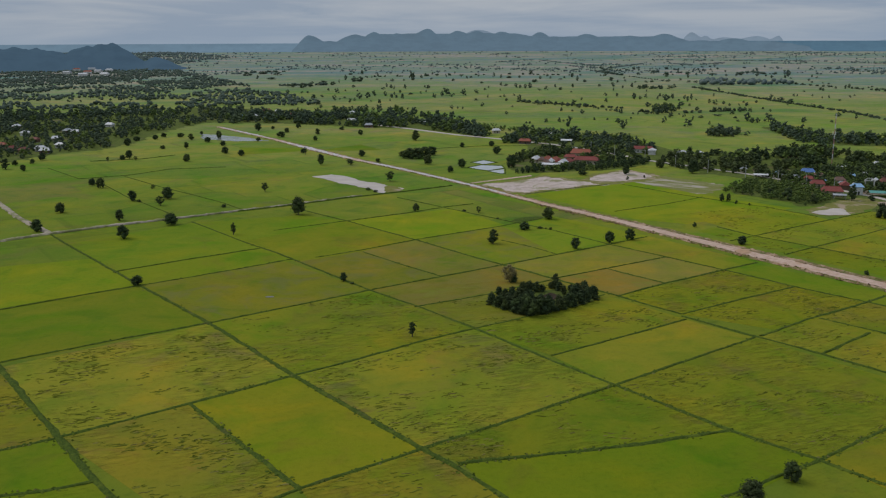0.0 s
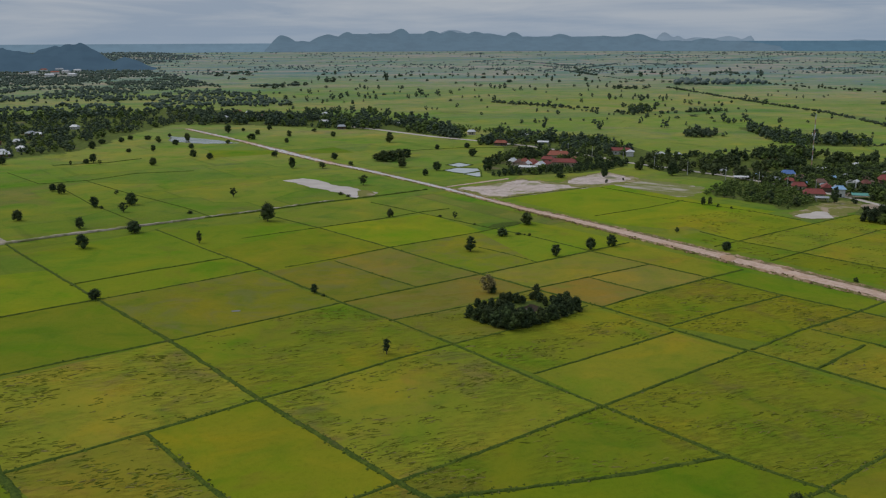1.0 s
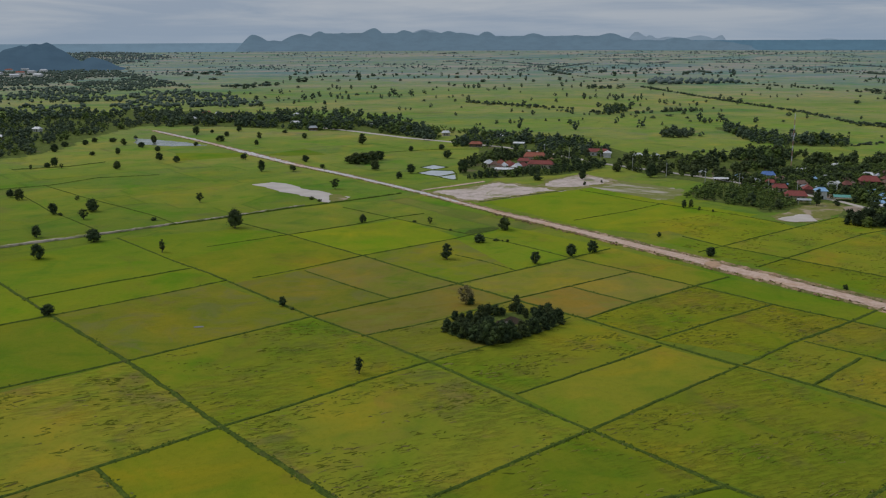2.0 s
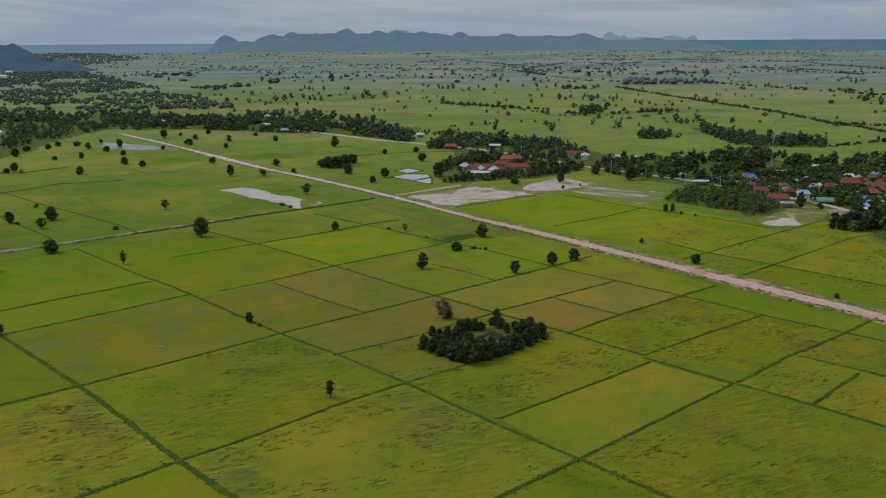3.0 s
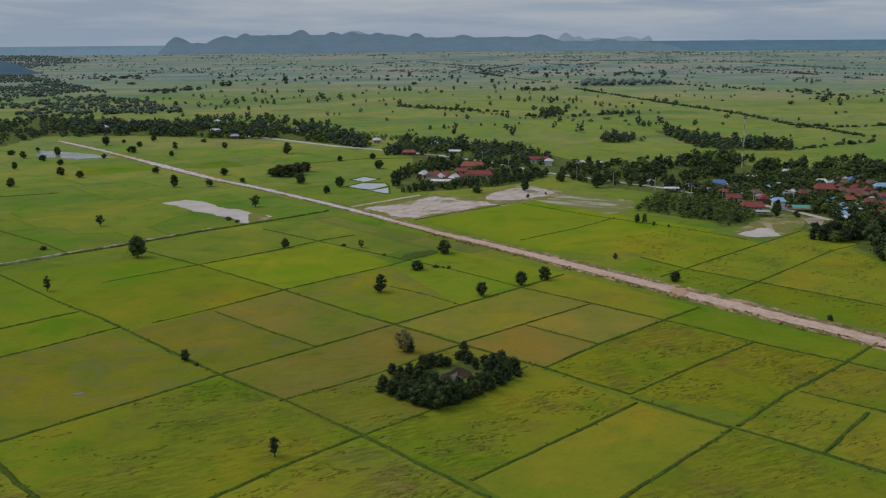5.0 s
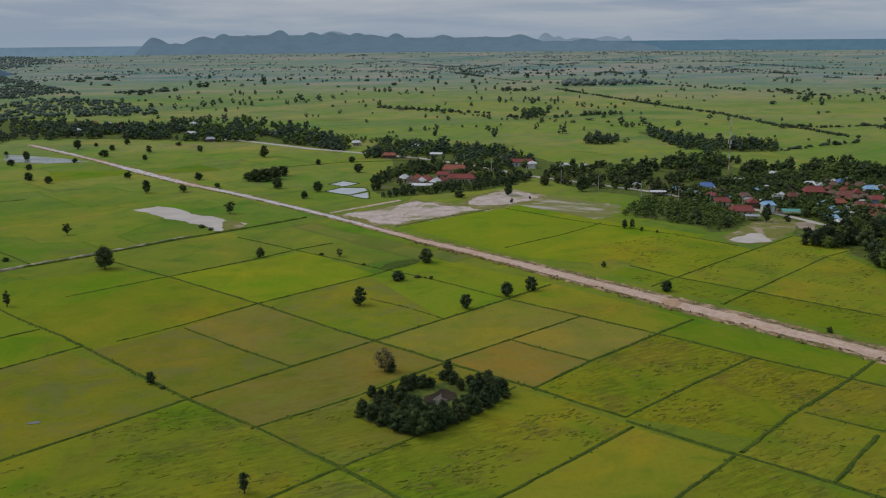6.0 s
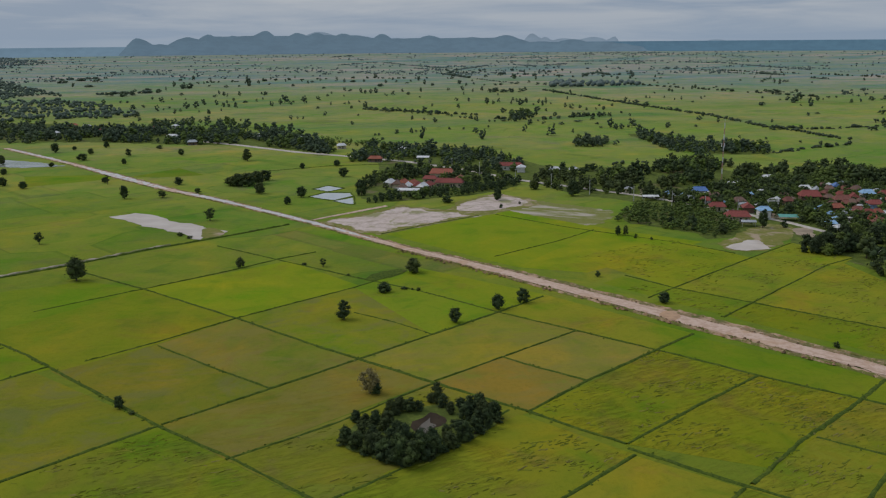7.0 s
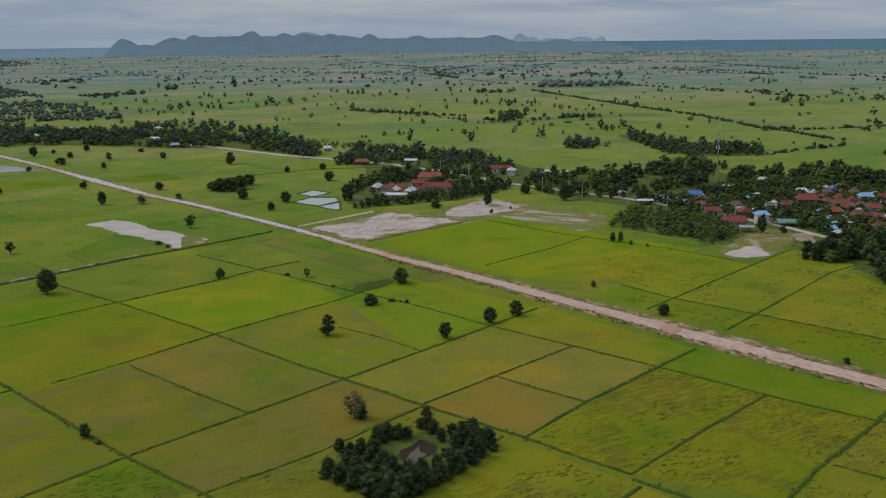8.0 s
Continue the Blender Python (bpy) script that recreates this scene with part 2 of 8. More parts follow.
island = s.t.nodes.new("ShaderNodeNewGeometry").outputs["Random Per Island"]
c = s.mix((0.12, 0.08, 0.045), (0.34, 0.21, 0.125), s.ramp(island, 0.1, 0.8))
clod_mat = s.done(s.mix(c, (0.1, 0.115, 0.025), s.math("MULTIPLY", s.ramp(island, 0.8, 0.84), 0.9)))
puddle_mat = plain("dark_puddle", (0.17, 0.165, 0.15), 0.3)

s = Shader("garden_soil", 0.95, specular=0.05)
n1, n2 = s.noise(0.25, 5.0, 0.7), s.noise(0.04, 4.0, 0.6, warp=0.6)
c = s.mix((0.08, 0.105, 0.024), (0.13, 0.165, 0.034), s.ramp(n1, 0.4, 0.65))
c = s.mix(c, (0.16, 0.13, 0.075), s.math("MULTIPLY", s.ramp(n2, 0.58, 0.68), 0.7))
s.bump(n1, 0.5)
garden_mat = s.done(c)

s = Shader("wet_plot", 0.8, specular=0.15)
n1 = s.noise(1.0, 5.0, 0.65, at=s.mapped((0.022, 0.075, 0.1), FIELD_TURN - 4), warp=0.6)
n2 = s.noise(0.4, 5.0, 0.7)
c = s.mix((0.16, 0.175, 0.03), (0.2, 0.195, 0.06), s.ramp(n2, 0.35, 0.65))
c = s.mix(c, (0.4, 0.35, 0.28), s.ramp(n1, 0.5, 0.6))
wet_plot_mat = s.done(c)

s = Shader("sandy_flat", 0.75)
n1, n2, n3 = s.noise(0.35, 6.0, 0.7), s.noise(0.045, 5.0, 0.65, warp=0.8), s.noise(0.018, 3.0)
c = s.mix((0.57, 0.465, 0.42), (0.46, 0.365, 0.31), s.ramp(n1, 0.4, 0.65))
streaks = s.noise(1.0, 6.0, 0.7, at=s.mapped((0.08, 0.12, 0.1), -10), warp=1.2)
c = s.mix(c, (0.31, 0.25, 0.19), s.math("MULTIPLY", s.ramp(streaks, 0.47, 0.62), 0.75))
c = s.mix(c, (0.41, 0.33, 0.25), s.ramp(n3, 0.5, 0.65))
c = s.mix(c, (0.2, 0.2, 0.06), s.math("MULTIPLY", s.ramp(n2, 0.53, 0.64), 0.85))
sand_mat = s.done(c)

s = Shader("muddy_water", 0.3, specular=0.2)
n1 = s.noise(0.08, 3.0, warp=0.5)
c = s.mix((0.47, 0.39, 0.32), (0.55, 0.47, 0.4), s.ramp(n1, 0.4, 0.65))
s.bump(s.noise(0.8, 3.0), 0.02, 0.4)
water_mat = s.done(c)

village_road_mat = plain("pale_village_road", (0.52, 0.46, 0.4), 0.85, grain=0.4)
flood_mat = plain("pale_flood_water", (0.6, 0.55, 0.51), 0.35, grain=0.25, change=0.2)
fish_pond_mat = plain("pale_pond_water", (0.47, 0.5, 0.5), 0.3, grain=0.2, change=0.12)

s = Shader("bare_plot", 0.9, specular=0.1)
n1, n2 = s.noise(0.3, 5.0, 0.7), s.noise(0.05, 5.0, 0.7, warp=0.8)
c = s.mix((0.2, 0.185, 0.05), (0.14, 0.16, 0.03), s.ramp(n1, 0.4, 0.65))
c = s.mix(c, (0.36, 0.28, 0.19), s.ramp(n2, 0.5, 0.64))
plot_mat = s.done(c)

s = Shader("grey_water", 0.2, specular=0.3)
c = s.mix((0.16, 0.185, 0.12), (0.29, 0.3, 0.27), s.ramp(s.noise(0.06, 3.0), 0.4, 0.65))
s.bump(s.noise(0.8, 3.0), 0.02, 0.4)
pond_mat = s.done(c)


def leaf_material(name, light, dark, warm):
    s = Shader(name, 0.8, specular=0.12)
    n = s.noise(0.5, 4.0, 0.6)
    c = s.mix(light, dark, s.ramp(n, 0.36, 0.66))
    c = s.mix(c, warm, s.math("MULTIPLY", s.ramp(s.obj.outputs["Random"], 0.4, 1.0), 0.6))
    c = s.mix(c, s.mix(c, (1.3, 1.28, 1.05), 1.0, "MULTIPLY"), s.ramp(s.noise(0.13, 2.0), 0.45, 0.65))
    c = s.mix(c, s.mix(c, (0.72, 0.8, 0.85), 1.0, "MULTIPLY"), s.ramp(s.noise(1.9, 3.0, 0.7), 0.5, 0.66))
    s.bump(s.noise(2.5, 3.0), 0.1)
    return s.done(c)


leaf_mat = leaf_material("tree_leaves", (0.064, 0.092, 0.036), (0.028, 0.044, 0.022), (0.074, 0.088, 0.03))
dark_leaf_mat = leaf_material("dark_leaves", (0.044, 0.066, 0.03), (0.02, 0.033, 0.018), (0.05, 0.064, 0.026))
orchard_mat = leaf_material("orchard_leaves", (0.115, 0.16, 0.04), (0.06, 0.09, 0.03), (0.135, 0.165, 0.04))
# leaves of distant trees, paled and blued: haze put into the leaf colour
far_leaf_mat = leaf_material("far_haze_leaves", (0.084, 0.116, 0.068), (0.046, 0.068, 0.047), (0.095, 0.118, 0.066))
pale_leaf_mat = leaf_material("pale_leaves", (0.27, 0.24, 0.1), (0.16, 0.15, 0.065), (0.3, 0.23, 0.1))
bark_mat = plain("bark", (0.10, 0.08, 0.06), 0.9, grain=2.0)

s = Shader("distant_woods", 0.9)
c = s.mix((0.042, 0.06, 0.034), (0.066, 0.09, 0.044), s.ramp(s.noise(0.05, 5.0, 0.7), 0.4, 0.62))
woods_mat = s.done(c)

# distant_woods made paler and bluer: haze painted into the base colour
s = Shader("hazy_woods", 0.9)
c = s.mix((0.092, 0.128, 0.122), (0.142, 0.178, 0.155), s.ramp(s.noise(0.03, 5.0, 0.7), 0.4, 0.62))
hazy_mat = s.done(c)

# for the middle distance: the same painted haze, about half as strong
s = Shader("half_haze_woods", 0.9)
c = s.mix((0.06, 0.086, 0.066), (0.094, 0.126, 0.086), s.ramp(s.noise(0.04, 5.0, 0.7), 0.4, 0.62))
half_haze_mat = s.done(c)


# haze of distance painted in: a blue-grey base colour plus a bluish emission
def distance_material(name, colour, haze_glow, amount):
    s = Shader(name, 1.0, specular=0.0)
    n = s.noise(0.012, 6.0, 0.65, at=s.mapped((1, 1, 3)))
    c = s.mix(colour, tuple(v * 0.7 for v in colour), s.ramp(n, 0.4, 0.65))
    s.bsdf.inputs["Emission Color"].default_value = (*haze_glow, 1)
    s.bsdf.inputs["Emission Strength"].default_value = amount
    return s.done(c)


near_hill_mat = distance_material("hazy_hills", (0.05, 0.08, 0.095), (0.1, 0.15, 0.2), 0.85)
far_hill_mat = distance_material("haze_paled_hills", (0.08, 0.11, 0.13), (0.155, 0.2, 0.255), 0.95)
dark_hill_mat = distance_material("haze_blue_hill", (0.03, 0.05, 0.06), (0.043, 0.076, 0.116), 0.85)
pale_band_mat = distance_material("haze_paled_forest", (0.06, 0.09, 0.105), (0.115, 0.175, 0.235), 0.95)
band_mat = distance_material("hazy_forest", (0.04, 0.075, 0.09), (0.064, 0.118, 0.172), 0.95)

ROOFS = {
    "red": plain("red_roof_tile", (0.26, 0.07, 0.058), 0.75, grain=1.2),
    "orange": plain("orange_roof_tile", (0.34, 0.11, 0.07), 0.75, grain=1.2),
    "rust": plain("rusty_metal_roof", (0.2, 0.12, 0.09), 0.7, grain=1.0),
    "brown": plain("brown_roof_tile", (0.22, 0.085, 0.065), 0.75, grain=1.2),
    "blue": plain("blue_metal_roof", (0.10, 0.19, 0.42), 0.5, grain=0.8),
    "sky": plain("light_blue_metal_roof", (0.28, 0.46, 0.66), 0.5, grain=0.8),
    "grey": plain("grey_metal_roof", (0.38, 0.40, 0.42), 0.45, grain=0.8),
    "white": plain("pale_metal_roof", (0.68, 0.68, 0.68), 0.5, grain=0.8),
    "teal": plain("green_metal_roof", (0.12, 0.36, 0.30), 0.5, grain=0.8),
}
WALLS = {
    "white": plain("white_plaster", (0.7, 0.68, 0.64), 0.85, grain=0.9),
    "cream": plain("cream_plaster", (0.55, 0.47, 0.34), 0.85, grain=0.9),
    "wood": plain("timber_boards", (0.17, 0.11, 0.075), 0.85, grain=1.5),
    "blue": plain("blue_plaster", (0.3, 0.42, 0.6), 0.85, grain=0.9),
}
dark_mat = plain("dark_opening", (0.03, 0.032, 0.035), 0.4)
concrete_mat = plain("concrete", (0.45, 0.44, 0.41), 0.85, grain=1.0)
steel_red_mat = plain("red_painted_steel", (0.5, 0.28, 0.24), 0.5, grain=0.5)
steel_white_mat = plain("white_painted_steel", (0.72, 0.72, 0.72), 0.5, grain=0.5)
pool_mat = plain("wet_red_mud", (0.05, 0.034, 0.02), 1.0, grain=0.5)
pool_water_mat = plain("dull_brown_water", (0.13, 0.11, 0.085), 0.5, grain=0.3)
orange_mud_mat = plain("orange_mud", (0.47, 0.29, 0.17), 0.6, grain=0.5)
bare_mat = plain("bare_earth", (0.36, 0.28, 0.2), 0.9, grain=0.4)


# ---- builders ----
def mesh_from(name, verts, faces, material, smooth=False):
    me = bpy.data.meshes.new(name)
    me.from_pydata(verts, [], faces)
    me.materials.append(material)
    if smooth:
        me.polygons.foreach_set("use_smooth", [True] * len(me.polygons))
    me.update()
    return me


def part(name, bm, material, parent, label=""):
    """One mesh object under a thing or a part."""
    me = bpy.data.meshes.new(name)
    bm.to_mesh(me)
    bm.free()
    me.materials.append(material)
    ob = new(name, me)
    ob.parent = parent
    return tagged(ob, label)


def box(bm, cx, cy, z0, sx, sy, sz):
    """A box on z0 with its middle at cx, cy."""
    bmesh.ops.create_cube(bm, size=1.0, matrix=Matrix.Translation((cx, cy, z0 + sz / 2)) @ Matrix.Diagonal((sx, sy, sz, 1)))
    return bm


def boxed(*args):
    return box(bmesh.new(), *args)


def rod(bm, a, b, r, sides=5):
    """A thin bar between two points."""
    a, b = Vector(a), Vector(b)
    m = Matrix.Translation((a + b) / 2) @ (b - a).to_track_quat("Z", "Y").to_matrix().to_4x4()
    bmesh.ops.create_cone(bm, cap_ends=True, segments=sides, radius1=r, radius2=r, depth=(b - a).length, matrix=m)
    return bm


def rough(x, y, size, seed=0.0):
    return noise.noise(Vector((x / size, y / size, seed)))


def inside(p, poly):
    x, y = p
    hit = False
    for (x0, y0), (x1, y1) in zip(poly, poly[1:] + poly[:1]):
        if (y0 > y) != (y1 > y) and x < (x1 - x0) * (y - y0) / (y1 - y0) + x0:
            hit = not hit
    return hit


# ---- ground ----
def rise(x, y):
    """The plain lifts a little towards the foot of the hills."""
    u = min(1.0, max(0.0, (math.hypot(x, y - 250) - 2900) / 1650))
    return 24.0 * u * u * (3 - 2 * u)


def build_ground():
    """One sheet out to the horizon, finer near the middle."""
    rings = [0, 60, 120, 200, 300, 450, 650, 900, 1300, 1800, 2400, 2900, 3150, 3400, 3650, 3900, 4150, 4400, 4650, 5200, 6500]
    n = 96
    verts, faces = [(0, 250, 0)], []
    for r in rings[1:]:
        for k in range(n):
            a = 2 * math.pi * k / n
            verts.append((r * math.cos(a), 250 + r * math.sin(a), rise(r * math.cos(a), 250 + r * math.sin(a))))
    for k in range(n):
        faces.append((0, 1 + k, 1 + (k + 1) % n))
    for i in range(len(rings) - 2):
        for k in range(n):
            a, b = 1 + i * n + k, 1 + i * n + (k + 1) % n
            faces.append((a, a + n, b + n, b))
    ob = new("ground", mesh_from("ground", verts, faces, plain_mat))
    return tagged(ob, "flat green rice plain reaching out to the hills", "ground", kind="structure")


build_ground()


LEVEL, LODGED = [0], []


def paddy(a, b, c, d, tint, lodged=0.5, cell=1.6, label="even green rice paddy between low bunds", material=None):
    """One field: a crop surface between four corners, uneven as the stalks stand or lie."""
    a, b, c, d = (Vector((*p, 0)) for p in (a, b, c, d))
    LEVEL[0] = (LEVEL[0] + 1) % 7
    base = 0.06 + 0.01 * LEVEL[0]
    nu = max(4, int(max((b - a).length, (c - d).length) / cell))
    nv = max(4, int(max((d - a).length, (c - b).length) / cell))
    verts = []
    for j in range(nv + 1):
        for i in range(nu + 1):
            u, v = i / nu, j / nv
            p = a.lerp(b, u).lerp(d.lerp(c, u), v)
            lie = max(0.0, rough(p.x, p.y, 22, 3.0) + 0.02) * lodged
            h = base + 0.03 * rough(p.x, p.y, 2.3) + lie * (0.6 * rough(p.x + p.y * 0.5, p.y - p.x * 0.5, 2.6, 7.0))
            edge = min(u, 1 - u) * nu, min(v, 1 - v) * nv
            if min(edge) < 0.5:
                h = 0.02
            verts.append((p.x, p.y, max(0.02, h)))
    w = nu + 1
    faces = [(j * w + i, j * w + i + 1, (j + 1) * w + i + 1, (j + 1) * w + i) for j in range(nv) for i in range(nu)]
    ob = new("paddy_field", mesh_from("paddy_field", verts, faces, material or rice_mat, True))
    if (b - a).cross(d - a).z < 0:
        ob.data.flip_normals()
    ob.color = (*tint, lodged)
    if lodged >= 0.5:
        LODGED.append((a, b, c, d, lodged))
    return tagged(ob, label, "field", kind="structure")


def ribbon(name, line, widths, profile, material, step=1.5, wobble=0.15, smooth=True, seed=0.0, sway=0.0):
    """A strip along a line of points; profile holds (across from -1 to 1, height)."""
    pts, run = [], []
    for (p, q), (w0, w1) in zip(zip(line, line[1:]), zip(widths, widths[1:])):
        p, q = Vector((*p, 0)), Vector((*q, 0))
        k = max(1, int((q - p).length / step))
        for i in range(k):
            pts.append(p.lerp(q, i / k))
            run.append(w0 + (w1 - w0) * i / k)
    pts.append(Vector((*line[-1], 0)))
    run.append(widths[-1])
    verts, faces, m = [], [], len(profile)
    for i, p in enumerate(pts):
        ahead = (pts[min(i + 1, len(pts) - 1)] - pts[max(i - 1, 0)]).normalized()
        side = Vector((-ahead.y, ahead.x, 0))
        p = p + side * sway * (rough(p.x, p.y, 11.0, 21.0) + 0.5 * rough(p.x, p.y, 3.5, 22.0))
        for k, (u, h) in enumerate(profile):
            grow = 1 + wobble * 2 * rough(p.x + 31 * k, p.y, 4.0, seed) + wobble * rough(p.x, p.y + 17 * k, 14.0, seed)
            q = p + side * (u * run[i] / 2 * grow)
            verts.append((q.x, q.y, h * (1 + wobble * 2.5 * rough(q.x, q.y, 1.9, 5.0)) if h > 0.1 else h))
    for i in range(len(pts) - 1):
        for k in range(m - 1):
            faces.append((i * m + k + 1, i * m + k, (i + 1) * m + k, (i + 1) * m + k + 1))
    return new(name, mesh_from(name, verts, faces, material, smooth))


def lodged_straw(seed):
    """Fallen rice: short broken ridges of stalks, lying in gathered rows across the lodged fields."""
    rng = random.Random(seed)
    verts, faces = [], []
    for a, b, c, d, amount in LODGED:
        area = abs((c - a).cross(d - b).z) / 2
        for _ in range(int(area * 0.55 * amount)):
            u, v = rng.uniform(0.03, 0.97), rng.uniform(0.03, 0.97)
            p = a.lerp(b, u).lerp(d.lerp(c, u), v)
            if rough(p.x * 0.7, p.y, 13.0, 41.0) + 0.6 * rough(p.x * 0.5, p.y, 5.0, 42.0) < rng.uniform(-0.1, 0.5):
                continue
            turn, length = radians(rng.gauss(18, 13)), rng.choice((0.7, 1.0, 1.3, 1.8, 2.6)) * rng.uniform(0.7, 1.3)
            tall, wide = rng.uniform(0.05, 0.19), rng.uniform(0.15, 0.3)
            base, n = len(verts), 4
            for k in range(n):
                w = k / (n - 1)
                x, y = p.x + math.cos(turn) * length * (w - 0.5), p.y + math.sin(turn) * length * (w - 0.5) + rng.uniform(-0.22, 0.22)
                h, r = tall * (0.35 + math.sin(math.pi * (0.15 + 0.7 * w))) * rng.uniform(0.5, 1.1), wide * rng.uniform(0.5, 1.2)
                verts.extend(((x, y - r * 0.6, 0.06), (x, y, 0.1 + h), (x, y + r * 2.2, 0.06)))
            for k in range(n - 1):
                q = base + 3 * k
                faces.extend(((q, q + 3, q + 4, q + 1), (q + 1, q + 4, q + 5, q + 2)))
    ob = new("lodged_straw", mesh_from("lodged_straw", verts, faces, straw_mat))
    return tagged(ob, "dark broken ridges of fallen rice stalks in the paddies", "crop", kind="stuff")


BUNDS = []


def bund(line, width=2.2, height=0.55):
    """A low bank, uneven in width and height; weeds come later."""
    shape = [(-1, 0.02), (-0.55, height * 0.75), (0, height), (0.55, height * 0.75), (1, 0.02)]
    if min(p[1] for p in line) > 330:
        width *= 0.78
    if min(p[1] for p in line) > 455:
        width, height = width * 0.75, height * 0.6
    widths = [width * (0.8 + 0.5 * rough(i * 3.1, width, 1.7, 9.0)) for i in range(len(line))]
    ob = ribbon("field_bund", line, widths, shape, bund_mat, 1.2, 0.32, sway=0.28)
    BUNDS.append((line, width))
    return tagged(ob, "low grassy earth bund between rice paddies", "bund", kind="structure")


def bund_weeds(seed, reach):
    """Tufts of weeds and leaning rice along the bunds, each a small tent of blades."""
    rng = random.Random(seed)
    verts, faces = [], []
    for line, width in BUNDS:
        for p, q in zip(line, line[1:]):
            away = math.hypot((p[0] + q[0]) / 2, (p[1] + q[1]) / 2)
            if away > reach:
                continue
            run = math.dist(p, q)
            ux, uy = (q[0] - p[0]) / max(run, 0.01), (q[1] - p[1]) / max(run, 0.01)
            for _ in range(int(run * (3.0 if away < reach * 0.55 else 0.6))):
                u, side = rng.uniform(0, run), rng.gauss(0, 0.42) * width
                x, y = p[0] + ux * u - uy * side, p[1] + uy * u + ux * side
                if rough(x, y, 18.0, 23.0) < rng.uniform(-0.5, 0.2):
                    continue
                r, h, a = rng.uniform(0.18, 0.5), rng.uniform(0.12, 0.4), rng.uniform(0, 6.28)
                base = len(verts)
                for k in range(5):
                    t = a + 1.2566 * k
                    rr = r * rng.uniform(0.6, 1.4)
                    verts.append((x + rr * math.cos(t), y + rr * math.sin(t), 0.12))
                verts.append((x + rng.uniform(-0.2, 0.2), y + rng.uniform(-0.2, 0.2), 0.12 + h))
                faces.extend((base + k, base + (k + 1) % 5, base + 5) for k in range(5))
    ob = new("bund_weeds", mesh_from("bund_weeds", verts, faces, weed_mat))
    return tagged(ob, "rough green weeds growing along the bunds", "weeds", kind="stuff")


def blot(name, poly, z, material, label, category, ragged=2.5, kind="structure", cut=1):
    """A flat patch (water, sand, bare earth) with an uneven edge."""
    for _ in range(cut):
        poly = [(a[0] * u + b[0] * (1 - u), a[1] * u + b[1] * (1 - u)) for a, b in zip(poly, poly[1:] + poly[:1]) for u in (0.75, 0.25)]
    bm = bmesh.new()
    ring = []
    for p, q in zip(poly, poly[1:] + poly[:1]):
        p, q = Vector((*p, z)), Vector((*q, z))
        k = max(2, int((q - p).length / 1.6))
        away = Vector((q.y - p.y, p.x - q.x, 0)).normalized()
        for i in range(k):
            s = p.lerp(q, i / k)
            swing = rough(s.x, s.y, 9.0, 2.0) * ragged + rough(s.x, s.y, 2.6, 4.0) * ragged * 0.6
            ring.append(bm.verts.new(s + away * swing))
    face = bm.faces.new(ring)
    face.normal_update()
    if face.normal.z < 0:
        face.normal_flip()
    bmesh.ops.triangulate(bm, faces=[face])
    me = bpy.data.meshes.new(name)
    bm.to_mesh(me)
    bm.free()
    me.materials.append(material)
    return tagged(new(name, me), label, category, kind=kind)


# ---- trees ----
def ball(rings=1):
    """Points and faces of a small round clump."""
    bm = bmesh.new()
    bmesh.ops.create_icosphere(bm, subdivisions=rings, radius=1.0)
    v = np.array([p.co[:] for p in bm.verts])
    f = [tuple(q.index for q in g.verts) for g in bm.faces]
    bm.free()
    return v, f


BALL = ball(1)


def crown_data(rng, height, width, lobes, leaves, leaf, low=0.1, top=0.0, core=0.8):
    """Rounded boughs, each an uneven mass of foliage, covered and fringed with small leaves."""
    verts, faces = [], []
    bv, bf = BALL
    for k in range(lobes):
        u = (k + 0.5) / lobes
        r = width * rng.uniform(0.13, 0.25) * (1.12 - 0.3 * u)
        squash = np.array([1, 1, rng.uniform(0.75, 1.0) * min(1.25, max(0.7, height / width))])
        z = low * height + r * squash[2] * 0.7 + (height * (0.98 - low) - r * squash[2] * 1.65) * (u ** 0.85)
        fat = math.sin(math.pi * (0.3 + 0.62 * u)) ** 0.8 * (1 + top * (u - 0.5))
        a = k * 2.4 + rng.uniform(-0.6, 0.6)
        reach = max(0.0, width * 0.5 - r) * fat * math.sqrt(rng.uniform(0.3, 1.15))
        c = np.array([math.cos(a) * reach, math.sin(a) * reach, z])
        swell = np.array([1 + 0.6 * noise.noise(Vector(p * 1.5 + c * 3)) + 0.35 * noise.noise(Vector(p * 3.7 + c)) for p in bv])
        base = len(verts)
        verts.extend(map(tuple, bv * swell[:, None] * r * core * squash + c))
        faces.extend(tuple(i + base for i in f) for f in bf)
        for _ in range(leaves):
            d = rng.normal(size=3)
            d /= np.linalg.norm(d)
            if d[2] < -0.4:
                d[2] *= -0.6
            out = 1 + 0.6 * noise.noise(Vector(d * 1.5 + c * 3)) + 0.35 * noise.noise(Vector(d * 3.7 + c))
            p = c + d * r * out * squash * (core * 0.9 + (1.34 - core * 0.9) * rng.uniform(0, 1) ** 1.6)
            size = leaf * rng.uniform(0.5, 1.5)
            t = rng.normal(size=3)
            t -= d * (t @ d) * 0.3
            t /= np.linalg.norm(t)
            w = np.cross(d + 0.5 * rng.normal(size=3), t)
            w /= np.linalg.norm(w) + 1e-6
            base = len(verts)
            verts.extend(tuple(q) for q in (p - t * size, p + w * size * 0.55 + d * size * 0.2, p + t * size, p - w * size * 0.55 + d * size * 0.15))
            faces.append((base, base + 1, base + 2, base + 3))
    return verts, faces


